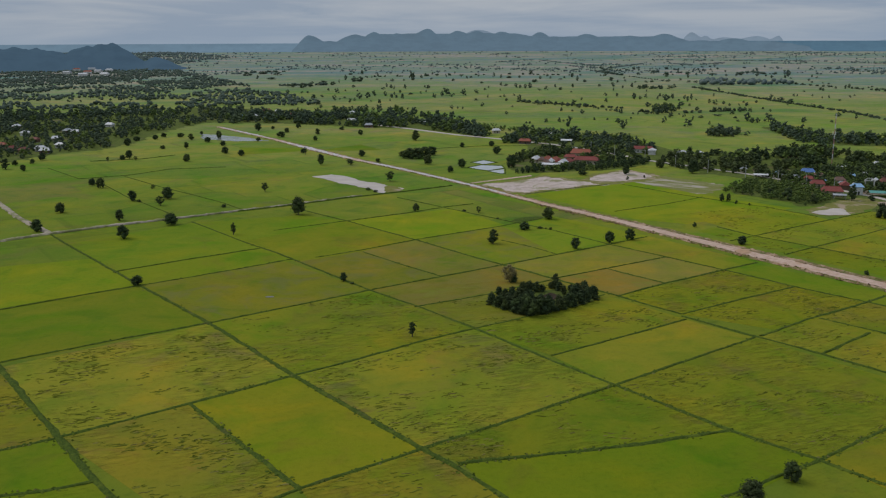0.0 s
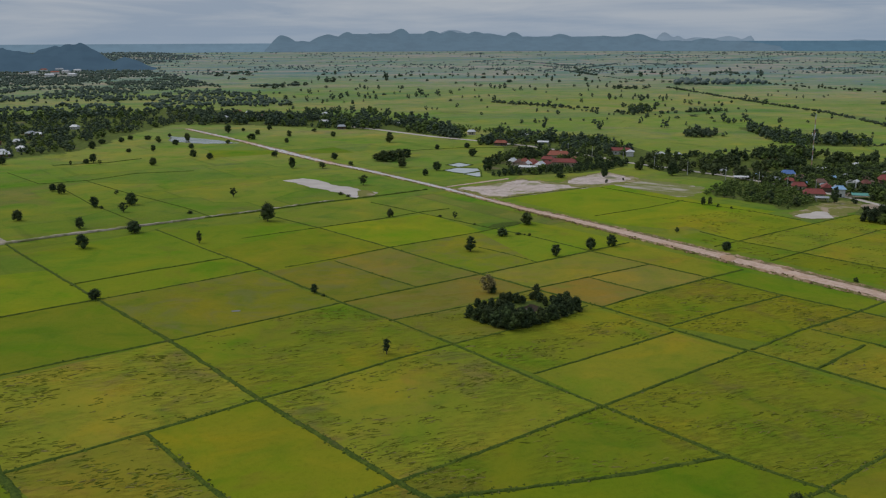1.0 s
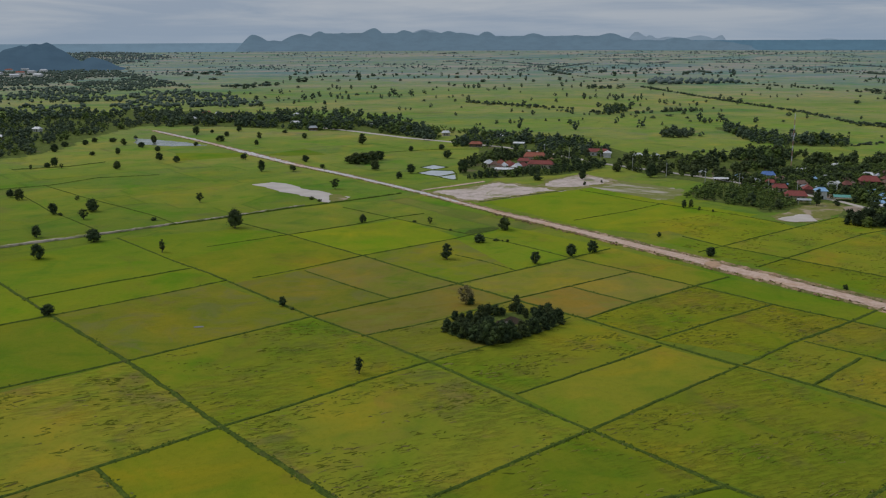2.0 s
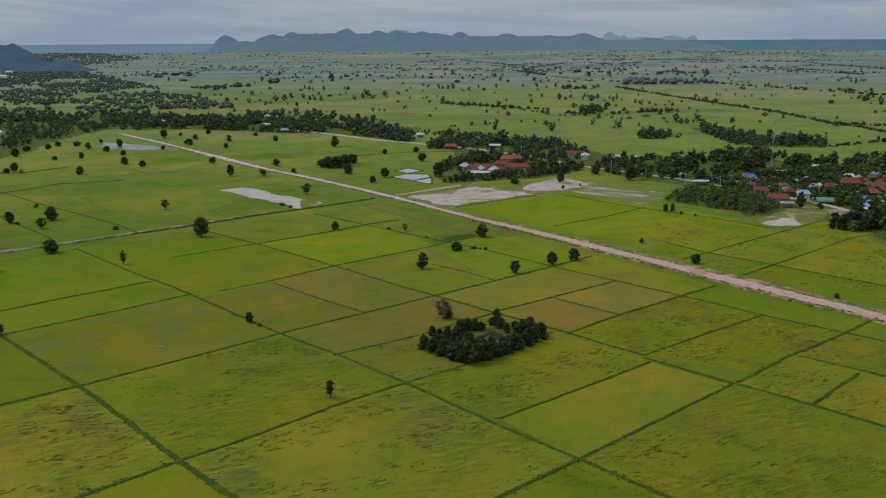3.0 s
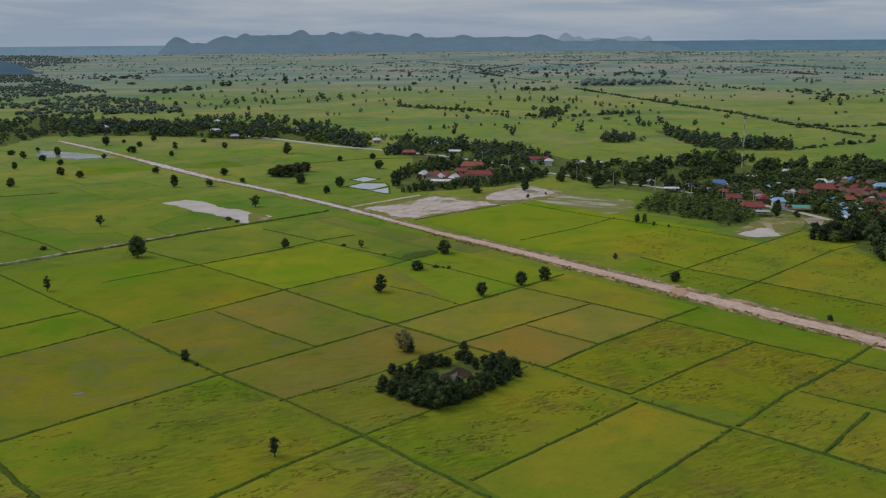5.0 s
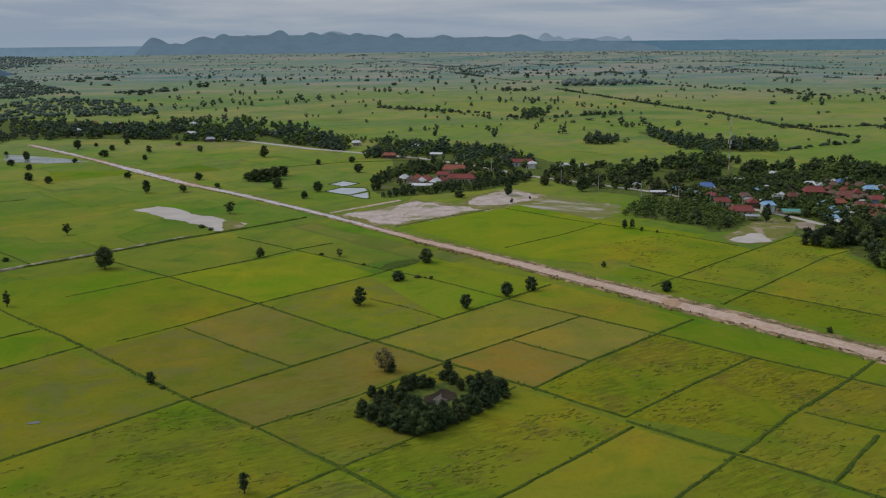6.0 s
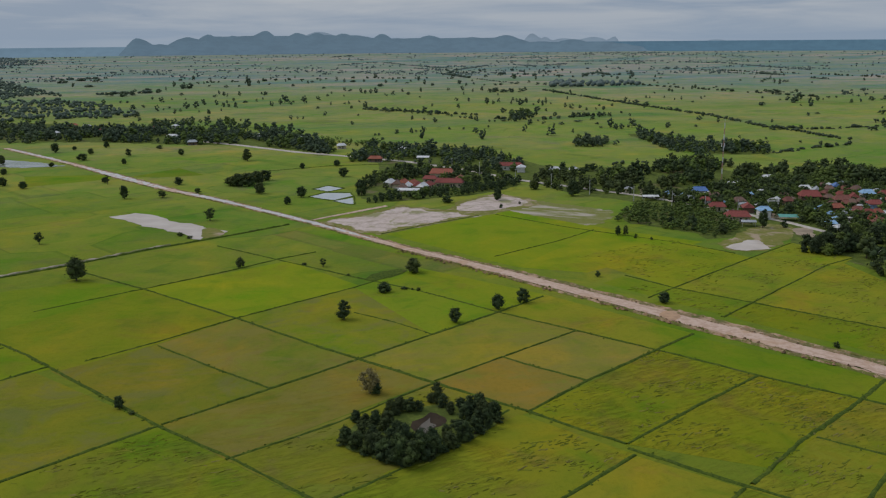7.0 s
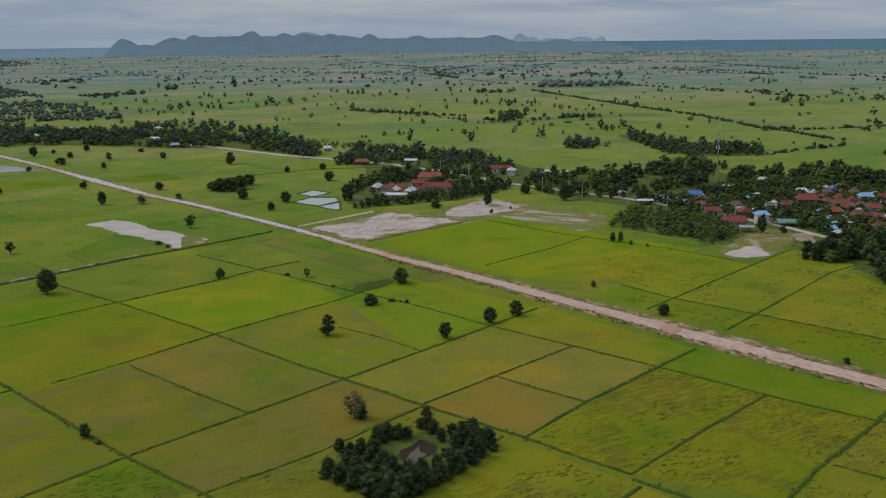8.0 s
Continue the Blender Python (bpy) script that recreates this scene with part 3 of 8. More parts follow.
def trunk_mesh(rng, height, width, low):
    """A tapered trunk with a few limbs that reach into the crown."""
    bm = bmesh.new()
    h = height * (low + 0.3)
    r = 0.035 * height
    bmesh.ops.create_cone(bm, cap_ends=True, segments=7, radius1=r, radius2=r * 0.5, depth=h, matrix=Matrix.Translation((0, 0, h / 2 - 0.1)))
    for k in range(4):
        a = k * 1.7 + rng.uniform(0, 1)
        rod(bm, (0, 0, h * 0.62), (math.cos(a) * width * 0.27, math.sin(a) * width * 0.27, height * (low + 0.38)), r * 0.35, 5)
    me = bpy.data.meshes.new("trunk")
    bm.to_mesh(me)
    bm.free()
    me.materials.append(bark_mat)
    return me


def tree_kind(seed, height, width, lobes, leaves, leaf, low, material, top=0.0, core=0.8):
    rng = np.random.default_rng(seed)
    v, f = crown_data(rng, height, width, lobes, leaves, leaf, low, top, core)
    return trunk_mesh(rng, height, width, low), mesh_from("crown", v, f, material, True)


# meshes are made one unit high in proportion and scaled where they stand
KINDS = {
    "round": [tree_kind(10 + k, 10, 9.5, 13 + k, 170, 0.27, 0.0, leaf_mat, core=0.78) for k in range(6)],
    "tall": [tree_kind(30 + k, 12, 8.0, 13 + k, 170, 0.27, 0.02, leaf_mat, core=0.78) for k in range(4)],
    "thin": [tree_kind(50 + k, 10, 4.6, 9 + k, 150, 0.24, 0.1, leaf_mat, top=0.6, core=0.7) for k in range(3)],
    "airy": [tree_kind(60 + k, 10, 8.0, 20, 110, 0.3, 0.02, pale_leaf_mat, top=0.5, core=0.4) for k in range(2)],
    "open": [tree_kind(65 + k, 10, 8.5, 13, 120, 0.26, 0.06, leaf_mat, top=0.7, core=0.5) for k in range(2)],
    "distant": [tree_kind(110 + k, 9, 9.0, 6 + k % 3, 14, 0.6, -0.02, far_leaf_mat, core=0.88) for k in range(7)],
    "bush": [tree_kind(70 + k, 4, 5.0, 9, 130, 0.18, -0.04, leaf_mat, core=0.78) for k in range(3)],
    "village": [tree_kind(80 + k, 9, 9.0, 8 + k % 3, 15, 0.6, 0.0, leaf_mat, core=0.86) for k in range(6)],
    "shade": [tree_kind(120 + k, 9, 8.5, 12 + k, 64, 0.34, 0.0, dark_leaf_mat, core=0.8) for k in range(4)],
    "orchard": [tree_kind(90 + k, 5, 5.4, 5, 26, 0.36, 0.0, orchard_mat, core=0.82) for k in range(4)],
}
TALL = {"round": 10, "tall": 12, "thin": 10, "airy": 10, "bush": 4, "village": 9, "orchard": 5, "distant": 9, "shade": 9, "open": 10}
WIDE = {"round": 9.5, "tall": 8.0, "thin": 4.6, "airy": 8.0, "bush": 5.0, "village": 9.0, "orchard": 5.4, "distant": 9.0, "shade": 8.5, "open": 8.5}
SAYS = {
    "round": "dark green broad-crowned tree standing alone on a bund",
    "tall": "tall dark green leafy tree with a dense crown",
    "thin": "slender dark green tree with a narrow crown",
    "open": "dark green tree with an open spreading crown",
    "airy": "thin open tree with sparse light foliage",
    "bush": "low dark green bush beside a paddy",
    "village": "dark green shade tree among village houses",
    "distant": "dark green shade tree among village houses",
    "shade": "tall dark shade tree at the edge of the village",
    "orchard": "small light green orchard tree in a village garden",
}
counter = {}


def tree(kind, x, y, height, width=0.0, group="", label=""):
    """One tree: an empty at its foot with trunk and crown."""
    k = counter[kind] = counter.get(kind, 0) + 1
    trunk, crown = KINDS[kind][k % len(KINDS[kind])]
    foot = new("bush" if kind == "bush" else "tree")
    sz = height / TALL[kind]
    sx = (width / WIDE[kind]) if width else sz
    spin = (k * 137.5) % 360
    foot.matrix_basis = pose(x, y, 0, 0, 0, spin) @ Matrix.Diagonal((sx, sx, sz, 1))
    for name, me in (("trunk", trunk), ("crown", crown)):
        ob = new(name, me)
        ob.parent = foot
    return tagged(foot, label or SAYS[kind], "bush" if kind == "bush" else "tree", group)


KEEP_CLEAR = []


def raw(me):
    """A mesh's points and faces as arrays."""
    v = np.empty(len(me.vertices) * 3)
    me.vertices.foreach_get("co", v)
    return v.reshape(-1, 3), [tuple(p.vertices) for p in me.polygons]


def stem(kind):
    """A plain tapered trunk for trees in closed belts."""
    r, h = 0.035 * TALL[kind], 0.4 * TALL[kind]
    v = [(g * math.cos(1.571 * k), g * math.sin(1.571 * k), z) for z, g in ((-0.1, r), (h, r * 0.5)) for k in range(4)]
    return np.array(v), [(k, (k + 1) % 4, 4 + (k + 1) % 4, 4 + k) for k in range(4)]


RAW = {kind: [(stem(kind), raw(b)) for a, b in KINDS[kind]] for kind in ("village", "orchard", "distant", "shade")}


def scatter(kind, poly, spacing, low, high, group, seed, label=""):
    """A belt of closely standing trees of uneven size, clear of houses and roads, in one mesh."""
    rng = random.Random(seed)
    xs, ys = [p[0] for p in poly], [p[1] for p in poly]
    put, tries, base = [], 0, 0
    area = (max(xs) - min(xs)) * (max(ys) - min(ys))
    verts, faces, woody = [], [], []
    while tries < area / spacing ** 2 * 3:
        tries += 1
        p = rng.uniform(min(xs), max(xs)), rng.uniform(min(ys), max(ys))
        if not inside(p, poly) or any((p[0] - q[0]) ** 2 + (p[1] - q[1]) ** 2 < spacing ** 2 for q in put):
            continue
        if any((p[0] - q[0]) ** 2 + (p[1] - q[1]) ** 2 < q[2] ** 2 for q in KEEP_CLEAR):
            continue
        if spacing > 3.8 and rough(*p, 30.0, 31.0) < -0.13:
            continue
        put.append(p)
        h = rng.uniform(low, high) * rng.choice((0.6, 0.85, 1.0, 1.0, 1.25))
        sz = h / TALL[kind]
        sx = sz * rng.uniform(0.85, 1.3)
        a = rng.uniform(0, 6.28)
        turn = np.array([[math.cos(a) * sx, -math.sin(a) * sx, 0], [math.sin(a) * sx, math.cos(a) * sx, 0], [0, 0, sz]])
        shade = 2 if rng.random() < 0.25 else 0
        for k, (v, f) in enumerate(rng.choice(RAW[kind])):
            verts.append(v @ turn.T + np.array([p[0], p[1], 0]))
            faces.extend(tuple(i + base for i in g) for g in f)
            woody.extend([1 if k == 0 else shade] * len(f))
            base += len(v)
    ob = new("tree_belt", mesh_from("tree_belt", np.concatenate(verts).tolist(), faces, KINDS[kind][0][1].materials[0], True))
    ob.data.materials.append(bark_mat)
    ob.data.materials.append(orchard_mat)
    ob.data.polygons.foreach_set("material_index", woody)
    return tagged(ob, label or SAYS[kind].replace("tree among", "trees among"), "trees", group, "stuff")


# ---- houses ----
def house(x, y, turn, w, d, roof, wall, eaves=3.0, rise=2.2, stilts=0.0, label=""):
    """A village house: walls on a base or on posts, a pitched roof with eaves, door and windows."""
    foot = new("house")
    foot.matrix_basis = pose(x, y, 0, 0, 0, turn)
    z0 = stilts
    KEEP_CLEAR.append((x, y, max(w, d) * 0.42 + 0.5))
    part("wall", boxed(0, 0, z0, w, d, eaves - z0), WALLS[wall], foot)
    if stilts:
        for px in (-w * 0.42, 0, w * 0.42):
            for py in (-d * 0.4, d * 0.4):
                part("post", boxed(px, py, -0.05, 0.25, 0.25, z0 + 0.05), concrete_mat, foot)
    else:
        part("base", boxed(0, 0, -0.05, w + 0.5, d + 0.5, 0.3), concrete_mat, foot)
    # roof: two slopes with hipped ends, 12 cm thick
    bm = bmesh.new()
    ex, ey, ridge = w / 2 + 0.7, d / 2 + 0.8, w / 2 - min(1.2, w * 0.12)
    for off, flip in ((0.0, False), (-0.14, True)):
        v = [bm.verts.new(p) for p in ((-ex, -ey, eaves - 0.25 + off), (ex, -ey, eaves - 0.25 + off), (ex, ey, eaves - 0.25 + off),
                                       (-ex, ey, eaves - 0.25 + off), (-ridge, 0, eaves + rise + off), (ridge, 0, eaves + rise + off))]
        for f in ((0, 1, 5, 4), (2, 3, 4, 5), (1, 2, 5), (3, 0, 4)):
            bm.faces.new([v[i] for i in (reversed(f) if flip else f)])
    bm.verts.ensure_lookup_table()
    for i in range(4):
        j = (i + 1) % 4
        bm.faces.new((bm.verts[i], bm.verts[6 + i], bm.verts[6 + j], bm.verts[j]))
    roof_ob = part("roof", bm, ROOFS[roof], foot)
    part("ridge_cap", rod(bmesh.new(), (-ridge, 0, eaves + rise), (ridge, 0, eaves + rise), 0.16, 6), ROOFS[roof], roof_ob)
    h = min(1.1, (eaves - z0) * 0.4)
    part("door", boxed(0.1 * w, -d / 2 - 0.03, z0 + (0.25 if not stilts else 0.02), 0.95, 0.08, min(2.0, eaves - z0 - 0.5)), dark_mat, foot)
    count = max(2, int(w / 3.2))
    for k in range(count):
        px = -w / 2 + (k + 0.5) * w / count
        for py in (-d / 2 - 0.03, d / 2 + 0.03):
            if py < 0 and abs(px - 0.1 * w) < 1.2:
                continue
            win = part("window", boxed(px, py, z0 + 0.95, 1.1, 0.09, h), dark_mat, foot)
            part("sill", boxed(px, py * 1.01, z0 + 0.85, 1.3, 0.16, 0.09), concrete_mat, win)
    say = {"red": "red tiled", "orange": "orange tiled", "brown": "weathered brown tiled", "blue": "blue metal", "sky": "light blue metal",
           "rust": "rusty metal", "grey": "grey metal", "white": "pale metal", "teal": "green metal"}[roof]
    mat = {"white": "white plastered", "cream": "cream plastered", "wood": "dark timber", "blue": "blue painted"}[wall]
    return tagged(foot, label or f"{mat} village house under a {say} roof", "house", "village houses")


def open_shed(x, y, turn, w, d, h, roof):
    """An open shelter: posts under a low sheet roof."""
    foot = new("open_shed")
    foot.matrix_basis = pose(x, y, 0, 0, 0, turn)
    KEEP_CLEAR.append((x, y, max(w, d) * 0.6))
    for px in (-w * 0.45, w * 0.45):
        for py in (-d * 0.42, d * 0.42):
            part("post", boxed(px, py, -0.05, 0.18, 0.18, h + 0.05), concrete_mat, foot)
    bm = bmesh.new()
    for k in (-1, 1):
        m = Matrix.Translation((0, k * d * 0.26, h + 0.3)) @ Matrix.Rotation(-k * 0.24, 4, "X") @ Matrix.Diagonal((w * 1.08, d * 0.57, 0.08, 1))
        bmesh.ops.create_cube(bm, size=1.0, matrix=m)
    part("roof", bm, ROOFS[roof], foot)
    return tagged(foot, "open roadside shelter with a sheet metal roof on posts", "shed", "village sheds")


def mast(x, y, height):
    """A slim lattice telecom mast in red and white bands."""
    foot = new("telecom_mast")
    foot.matrix_basis = pose(x, y, 0)
    bands, half = 11, 0.32
    part("footing", boxed(0, 0, -0.1, 2.6, 2.6, 0.5), concrete_mat, foot)
    for k in range(bands):
        z0, z1 = 0.3 + (height - 0.3) * k / bands, 0.3 + (height - 0.3) * (k + 1) / bands
        bm = bmesh.new()
        for i in range(3):
            a, b = 2.094 * i, 2.094 * (i + 1)
            p, q = (half * math.cos(a), half * math.sin(a)), (half * math.cos(b), half * math.sin(b))
            rod(bm, (*p, z0), (*p, z1), 0.08, 5)
            for s in range(2):
                m0, m1 = z0 + (z1 - z0) * s / 2, z0 + (z1 - z0) * (s + 1) / 2
                rod(bm, (*p, m0), (*q, m1), 0.035, 4)
                rod(bm, (*q, m0), (*p, m0), 0.035, 4)
        part("mast_section", bm, steel_white_mat if k % 2 == 0 else steel_red_mat, foot)
    for k in range(3):
        a = 2.094 * k + 0.5
        part("antenna", boxed(1.1 * math.cos(a), 1.1 * math.sin(a), height * 0.62, 0.35, 0.35, 2.2), steel_white_mat, foot)
    part("lightning_rod", rod(bmesh.new(), (0, 0, height), (0, 0, height + 2.5), 0.06), steel_white_mat, foot)
    return tagged(foot, "slim lattice telecom mast in red and white bands", "mast")


def gate_arch(x, y, turn):
    """A pale village gate: two square pillars, a lintel and a curved top."""
    foot = new("gate_arch")
    foot.matrix_basis = pose(x, y, 0, 0, 0, turn)
    KEEP_CLEAR.append((x, y, 7.0))
    for k in (-2.6, 2.6):
        post = part("pillar", boxed(k, 0, -0.05, 0.7, 0.7, 4.2), WALLS["white"], foot)
        part("cap", boxed(k, 0, 4.15, 0.95, 0.95, 0.25), WALLS["white"], post)
    part("lintel", boxed(0, 0, 4.4, 6.6, 0.5, 0.7), WALLS["white"], foot)
    bm = bmesh.new()
    for i in range(8):
        a, b = math.pi * i / 8, math.pi * (i + 1) / 8
        rod(bm, (-2.6 * math.cos(a), 0, 5.1 + 1.1 * math.sin(a)), (-2.6 * math.cos(b), 0, 5.1 + 1.1 * math.sin(b)), 0.18, 6)
    part("arch", bm, WALLS["white"], foot)
    return tagged(foot, "pale plastered village gate arch over a lane", "gate")


def power_pole(x, y, turn):
    foot = new("power_pole")
    foot.matrix_basis = pose(x, y, 0, 0, 0, turn)
    bm = bmesh.new()
    bmesh.ops.create_cone(bm, cap_ends=True, segments=8, radius1=0.24, radius2=0.15, depth=9.2, matrix=Matrix.Translation((0, 0, 4.5)))
    part("post", bm, concrete_mat, foot)
    part("cross_arm", boxed(0, 0, 8.5, 0.14, 2.0, 0.14), concrete_mat, foot)
    for k in (-0.85, 0.0, 0.85):
        part("insulator", rod(bmesh.new(), (0, k, 8.62), (0, k, 8.95), 0.08, 6), steel_white_mat, foot)
    return tagged(foot, "grey concrete power pole with a cross arm beside the village road", "pole", "power poles")


# ---- paddies ----
paddy((-123.4, 241.8), (-72.6, 281.5), (-37, 233.5), (-87.1, 193.6), (0.226, 0.227, 0.020), 0.90, cell=1.1, label="ripening yellow-green rice paddy, partly lodged by wind")
paddy((-87.1, 193.6), (-61.1, 213.5), (-25.8, 168.2), (-45.4, 152.8), (0.203, 0.196, 0.018), 1.00, cell=1.1, label="ripening yellow-green rice paddy, partly lodged by wind")
paddy((-61.1, 213.5), (-37, 233.5), (0.2, 186.5), (-25.8, 168.2), (0.205, 0.214, 0.011), 0.10, cell=1.8)
paddy((-37, 233.5), (15.9, 273.8), (52.7, 224.8), (0.2, 186.5), (0.216, 0.224, 0.019), 1.00, cell=1.1, label="ripening yellow-green rice paddy, partly lodged by wind")
paddy((-72.6, 281.5), (-21.4, 321.1), (15.9, 273.8), (-37, 233.5), (0.185, 0.206, 0.014), 0.75, cell=1.1, label="ripening yellow-green rice paddy, partly lodged by wind")
paddy((-112.4, 329.3), (-62.3, 367.8), (-21.4, 321.1), (-72.6, 281.5), (0.175, 0.187, 0.015), 0.30, cell=1.8, label="dull green rice paddy with grey wet patches", material=wet_mat)
paddy((-158.9, 291.3), (-112.1, 328.5), (-72.6, 281.5), (-132.6, 239.6), (0.152, 0.185, 0.011), 0.10, cell=1.8)
paddy((-191.5, 355.3), (-145.7, 373.7), (-112.7, 330.1), (-160.2, 293.9), (0.182, 0.231, 0.010), 0.05, cell=1.8)
paddy((-128.1, 351.1), (-75.5, 391.4), (-57.5, 368.5), (-112.7, 330.1), (0.175, 0.218, 0.011), 0.10, cell=1.8)
paddy((0.2, 186.5), (52.7, 224.8), (74.6, 195.1), (9, 179.3), (0.161, 0.190, 0.011), 0.80, cell=1.1, label="ripening yellow-green rice paddy, partly lodged by wind")
paddy((9, 179.3), (74.6, 195.1), (90, 179.4), (31.6, 137.5), (0.150, 0.196, 0.008), 0.15, cell=1.8)
paddy((52.7, 224.8), (104.8, 263.6), (148.6, 203.2), (89.5, 179.7), (0.178, 0.196, 0.013), 0.90, cell=1.1, label="ripening yellow-green rice paddy, partly lodged by wind")
paddy((-25.5, 168), (0.2, 186.5), (18.4, 162.8), (-10.3, 141.6), (0.212, 0.196, 0.015), 0.90, cell=1.1, label="ripening yellow-green rice paddy, partly lodged by wind")
paddy((90, 179.4), (143.2, 216), (138.9, 166.9), (104, 158.1), (0.197, 0.196, 0.014), 0.30, cell=1.8)
paddy((-142, 224.9), (-122.7, 239.5), (-87.1, 193.6), (-102.2, 185.2), (0.205, 0.196, 0.015), 0.90, cell=1.1, label="ripening yellow-green rice paddy, partly lodged by wind")
paddy((-102.2, 185.2), (-87.1, 193.6), (-70.3, 171.9), (-94.2, 164.5), (0.144, 0.190, 0.009), 0.10, cell=1.8)
paddy((-94.2, 164.5), (-70.3, 171.9), (-53.9, 151.9), (-83.1, 142.7), (0.164, 0.196, 0.011), 0.50, cell=1.1)
paddy((-168.9, 402.7), (-121.8, 451.4), (-75.3, 391.4), (-128.4, 352), (0.160, 0.218, 0.012), 0.05, cell=1.8)
paddy((-121.8, 451.4), (-67, 469.7), (-42.9, 453), (-87.2, 405.5), (0.167, 0.218, 0.012), 0.05, cell=1.8)
paddy((104.8, 263.6), (133.7, 283), (146.6, 266.2), (119.9, 248.3), (0.206, 0.211, 0.017), 0.80, cell=1.1, label="ripening yellow-green rice paddy, partly lodged by wind")
paddy((119.9, 248.3), (146.6, 266.2), (163.3, 251), (138.5, 224.1), (0.206, 0.211, 0.017), 0.60, cell=1.1, label="ripening yellow-green rice paddy, partly lodged by wind")
paddy((16.2, 274.4), (66.3, 313.1), (88.1, 283.4), (38.2, 248.6), (0.185, 0.205, 0.014), 0.95, cell=1.1, label="ripening yellow-green rice paddy, partly lodged by wind")
paddy((38.2, 248.2), (88, 282.7), (104.8, 263.6), (52.7, 224.8), (0.212, 0.218, 0.017), 0.25, cell=1.8)
paddy((-20.7, 321.4), (31.7, 358.5), (50, 335.7), (-4, 299.1), (0.198, 0.169, 0.023), 0.25, cell=1.8, label="brownish ripe rice paddy between low bunds", material=brown_mat)
paddy((-4, 299.1), (50.3, 334.9), (71.1, 311), (16.2, 274.4), (0.185, 0.187, 0.017), 0.50, cell=1.1, label="brownish ripe rice paddy between low bunds", material=brown_mat)
paddy((-29.2, 384.7), (-5.9, 407), (31.7, 358.5), (5.9, 340.3), (0.195, 0.180, 0.027), 0.15, cell=1.8, label="brownish ripe rice paddy between low bunds", material=brown_mat)
paddy((-56.9, 366.6), (-29.2, 384.7), (5.9, 340.3), (-20.7, 321.4), (0.175, 0.175, 0.017), 0.10, cell=1.8, label="thin green rice paddy with patches of standing water", material=wet_mat)
paddy((32.1, 358.4), (57.1, 376.6), (74.8, 351.9), (50.5, 336), (0.216, 0.214, 0.025), 0.10, cell=1.8, label="brownish ripe rice paddy between low bunds", material=brown_mat)
paddy((57.1, 376.6), (83.7, 395.4), (103.2, 370.9), (74.8, 351.9), (0.216, 0.214, 0.025), 0.10, cell=1.8, label="brownish ripe rice paddy between low bunds", material=brown_mat)
paddy((74.8, 351.9), (103.2, 370.9), (121.9, 348.1), (92.7, 328.5), (0.226, 0.206, 0.031), 0.15, cell=1.8, label="brownish ripe rice paddy between low bunds", material=brown_mat)
paddy((50.7, 335.5), (74.8, 351.9), (92.7, 328.5), (71.2, 311.3), (0.205, 0.169, 0.028), 0.25, cell=1.8, label="brownish ripe rice paddy between low bunds", material=brown_mat)
paddy((83.9, 395.9), (106.3, 413.2), (139.5, 360.5), (121.9, 348.1), (0.219, 0.224, 0.017), 0.35, cell=1.8)
paddy((-5.9, 407.6), (37.1, 438.8), (57.1, 376.6), (31.7, 358.5), (0.195, 0.209, 0.017), 0.10, cell=1.8, label="thin green rice paddy with patches of standing water", material=wet_mat)
paddy((37.1, 438.8), (58.5, 456.2), (83.9, 395.9), (57.1, 376.6), (0.184, 0.240, 0.014), 0.10, cell=1.8)
paddy((58.5, 456.2), (66.3, 463), (106.3, 413.2), (83.9, 395.9), (0.201, 0.240, 0.013), 0.10, cell=1.8)
paddy((-42.9, 453), (13, 486.7), (39.4, 440.5), (-5.9, 407.6), (0.209, 0.254, 0.011), 0.10, cell=1.8)
paddy((-87.2, 405.5), (-42.9, 453), (-5.9, 407.6), (-53, 363.4), (0.190, 0.211, 0.012), 0.15, cell=1.8)
paddy((71.2, 311.3), (121.9, 348.1), (140.7, 322.4), (88.3, 288.7), (0.185, 0.202, 0.011), 0.90, cell=1.1, label="ripening yellow-green rice paddy, partly lodged by wind")
paddy((88.3, 288.7), (140.7, 322.4), (158.4, 301.9), (116.1, 270.2), (0.192, 0.202, 0.011), 0.85, cell=1.1, label="ripening yellow-green rice paddy, partly lodged by wind")
paddy((121.9, 348.1), (138, 358.2), (178, 308.3), (162.5, 297), (0.160, 0.205, 0.011), 0.05, cell=1.8)
paddy((116.1, 270.2), (158.4, 301.9), (170.4, 287.9), (130, 252.1), (0.197, 0.196, 0.015), 0.60, cell=1.1, label="ripening yellow-green rice paddy, partly lodged by wind")
paddy((-92.7, 760.2), (-63.6, 799.1), (-42.2, 757.1), (-73.6, 752.5), (0.142, 0.203, 0.013), 0.05, cell=1.8)
paddy((-168.8, 780.4), (-112.4, 775.9), (-104.7, 753.3), (-155.4, 729), (0.159, 0.218, 0.013), 0.05, cell=1.8)
paddy((143.7, 431.9), (175.6, 386.9), (158.7, 375.1), (132.7, 424), (0.166, 0.215, 0.012), 0.50, cell=1.8)
paddy((175.6, 386.9), (207.3, 344.5), (190.4, 323.7), (158.7, 375.1), (0.167, 0.205, 0.010), 0.50, cell=1.8)
paddy((157.5, 412.1), (242.3, 473.1), (252.1, 439.2), (176, 387.4), (0.221, 0.240, 0.017), 0.50, cell=1.8)
paddy((176, 387.4), (241.9, 432.1), (239.5, 384.3), (207.3, 344.5), (0.236, 0.240, 0.017), 0.60, cell=1.1, label="ripening yellow-green rice paddy, partly lodged by wind")
paddy((134.2, 467.4), (191.1, 491.4), (209.4, 449.4), (156.9, 413), (0.219, 0.247, 0.012), 0.50, cell=1.8)
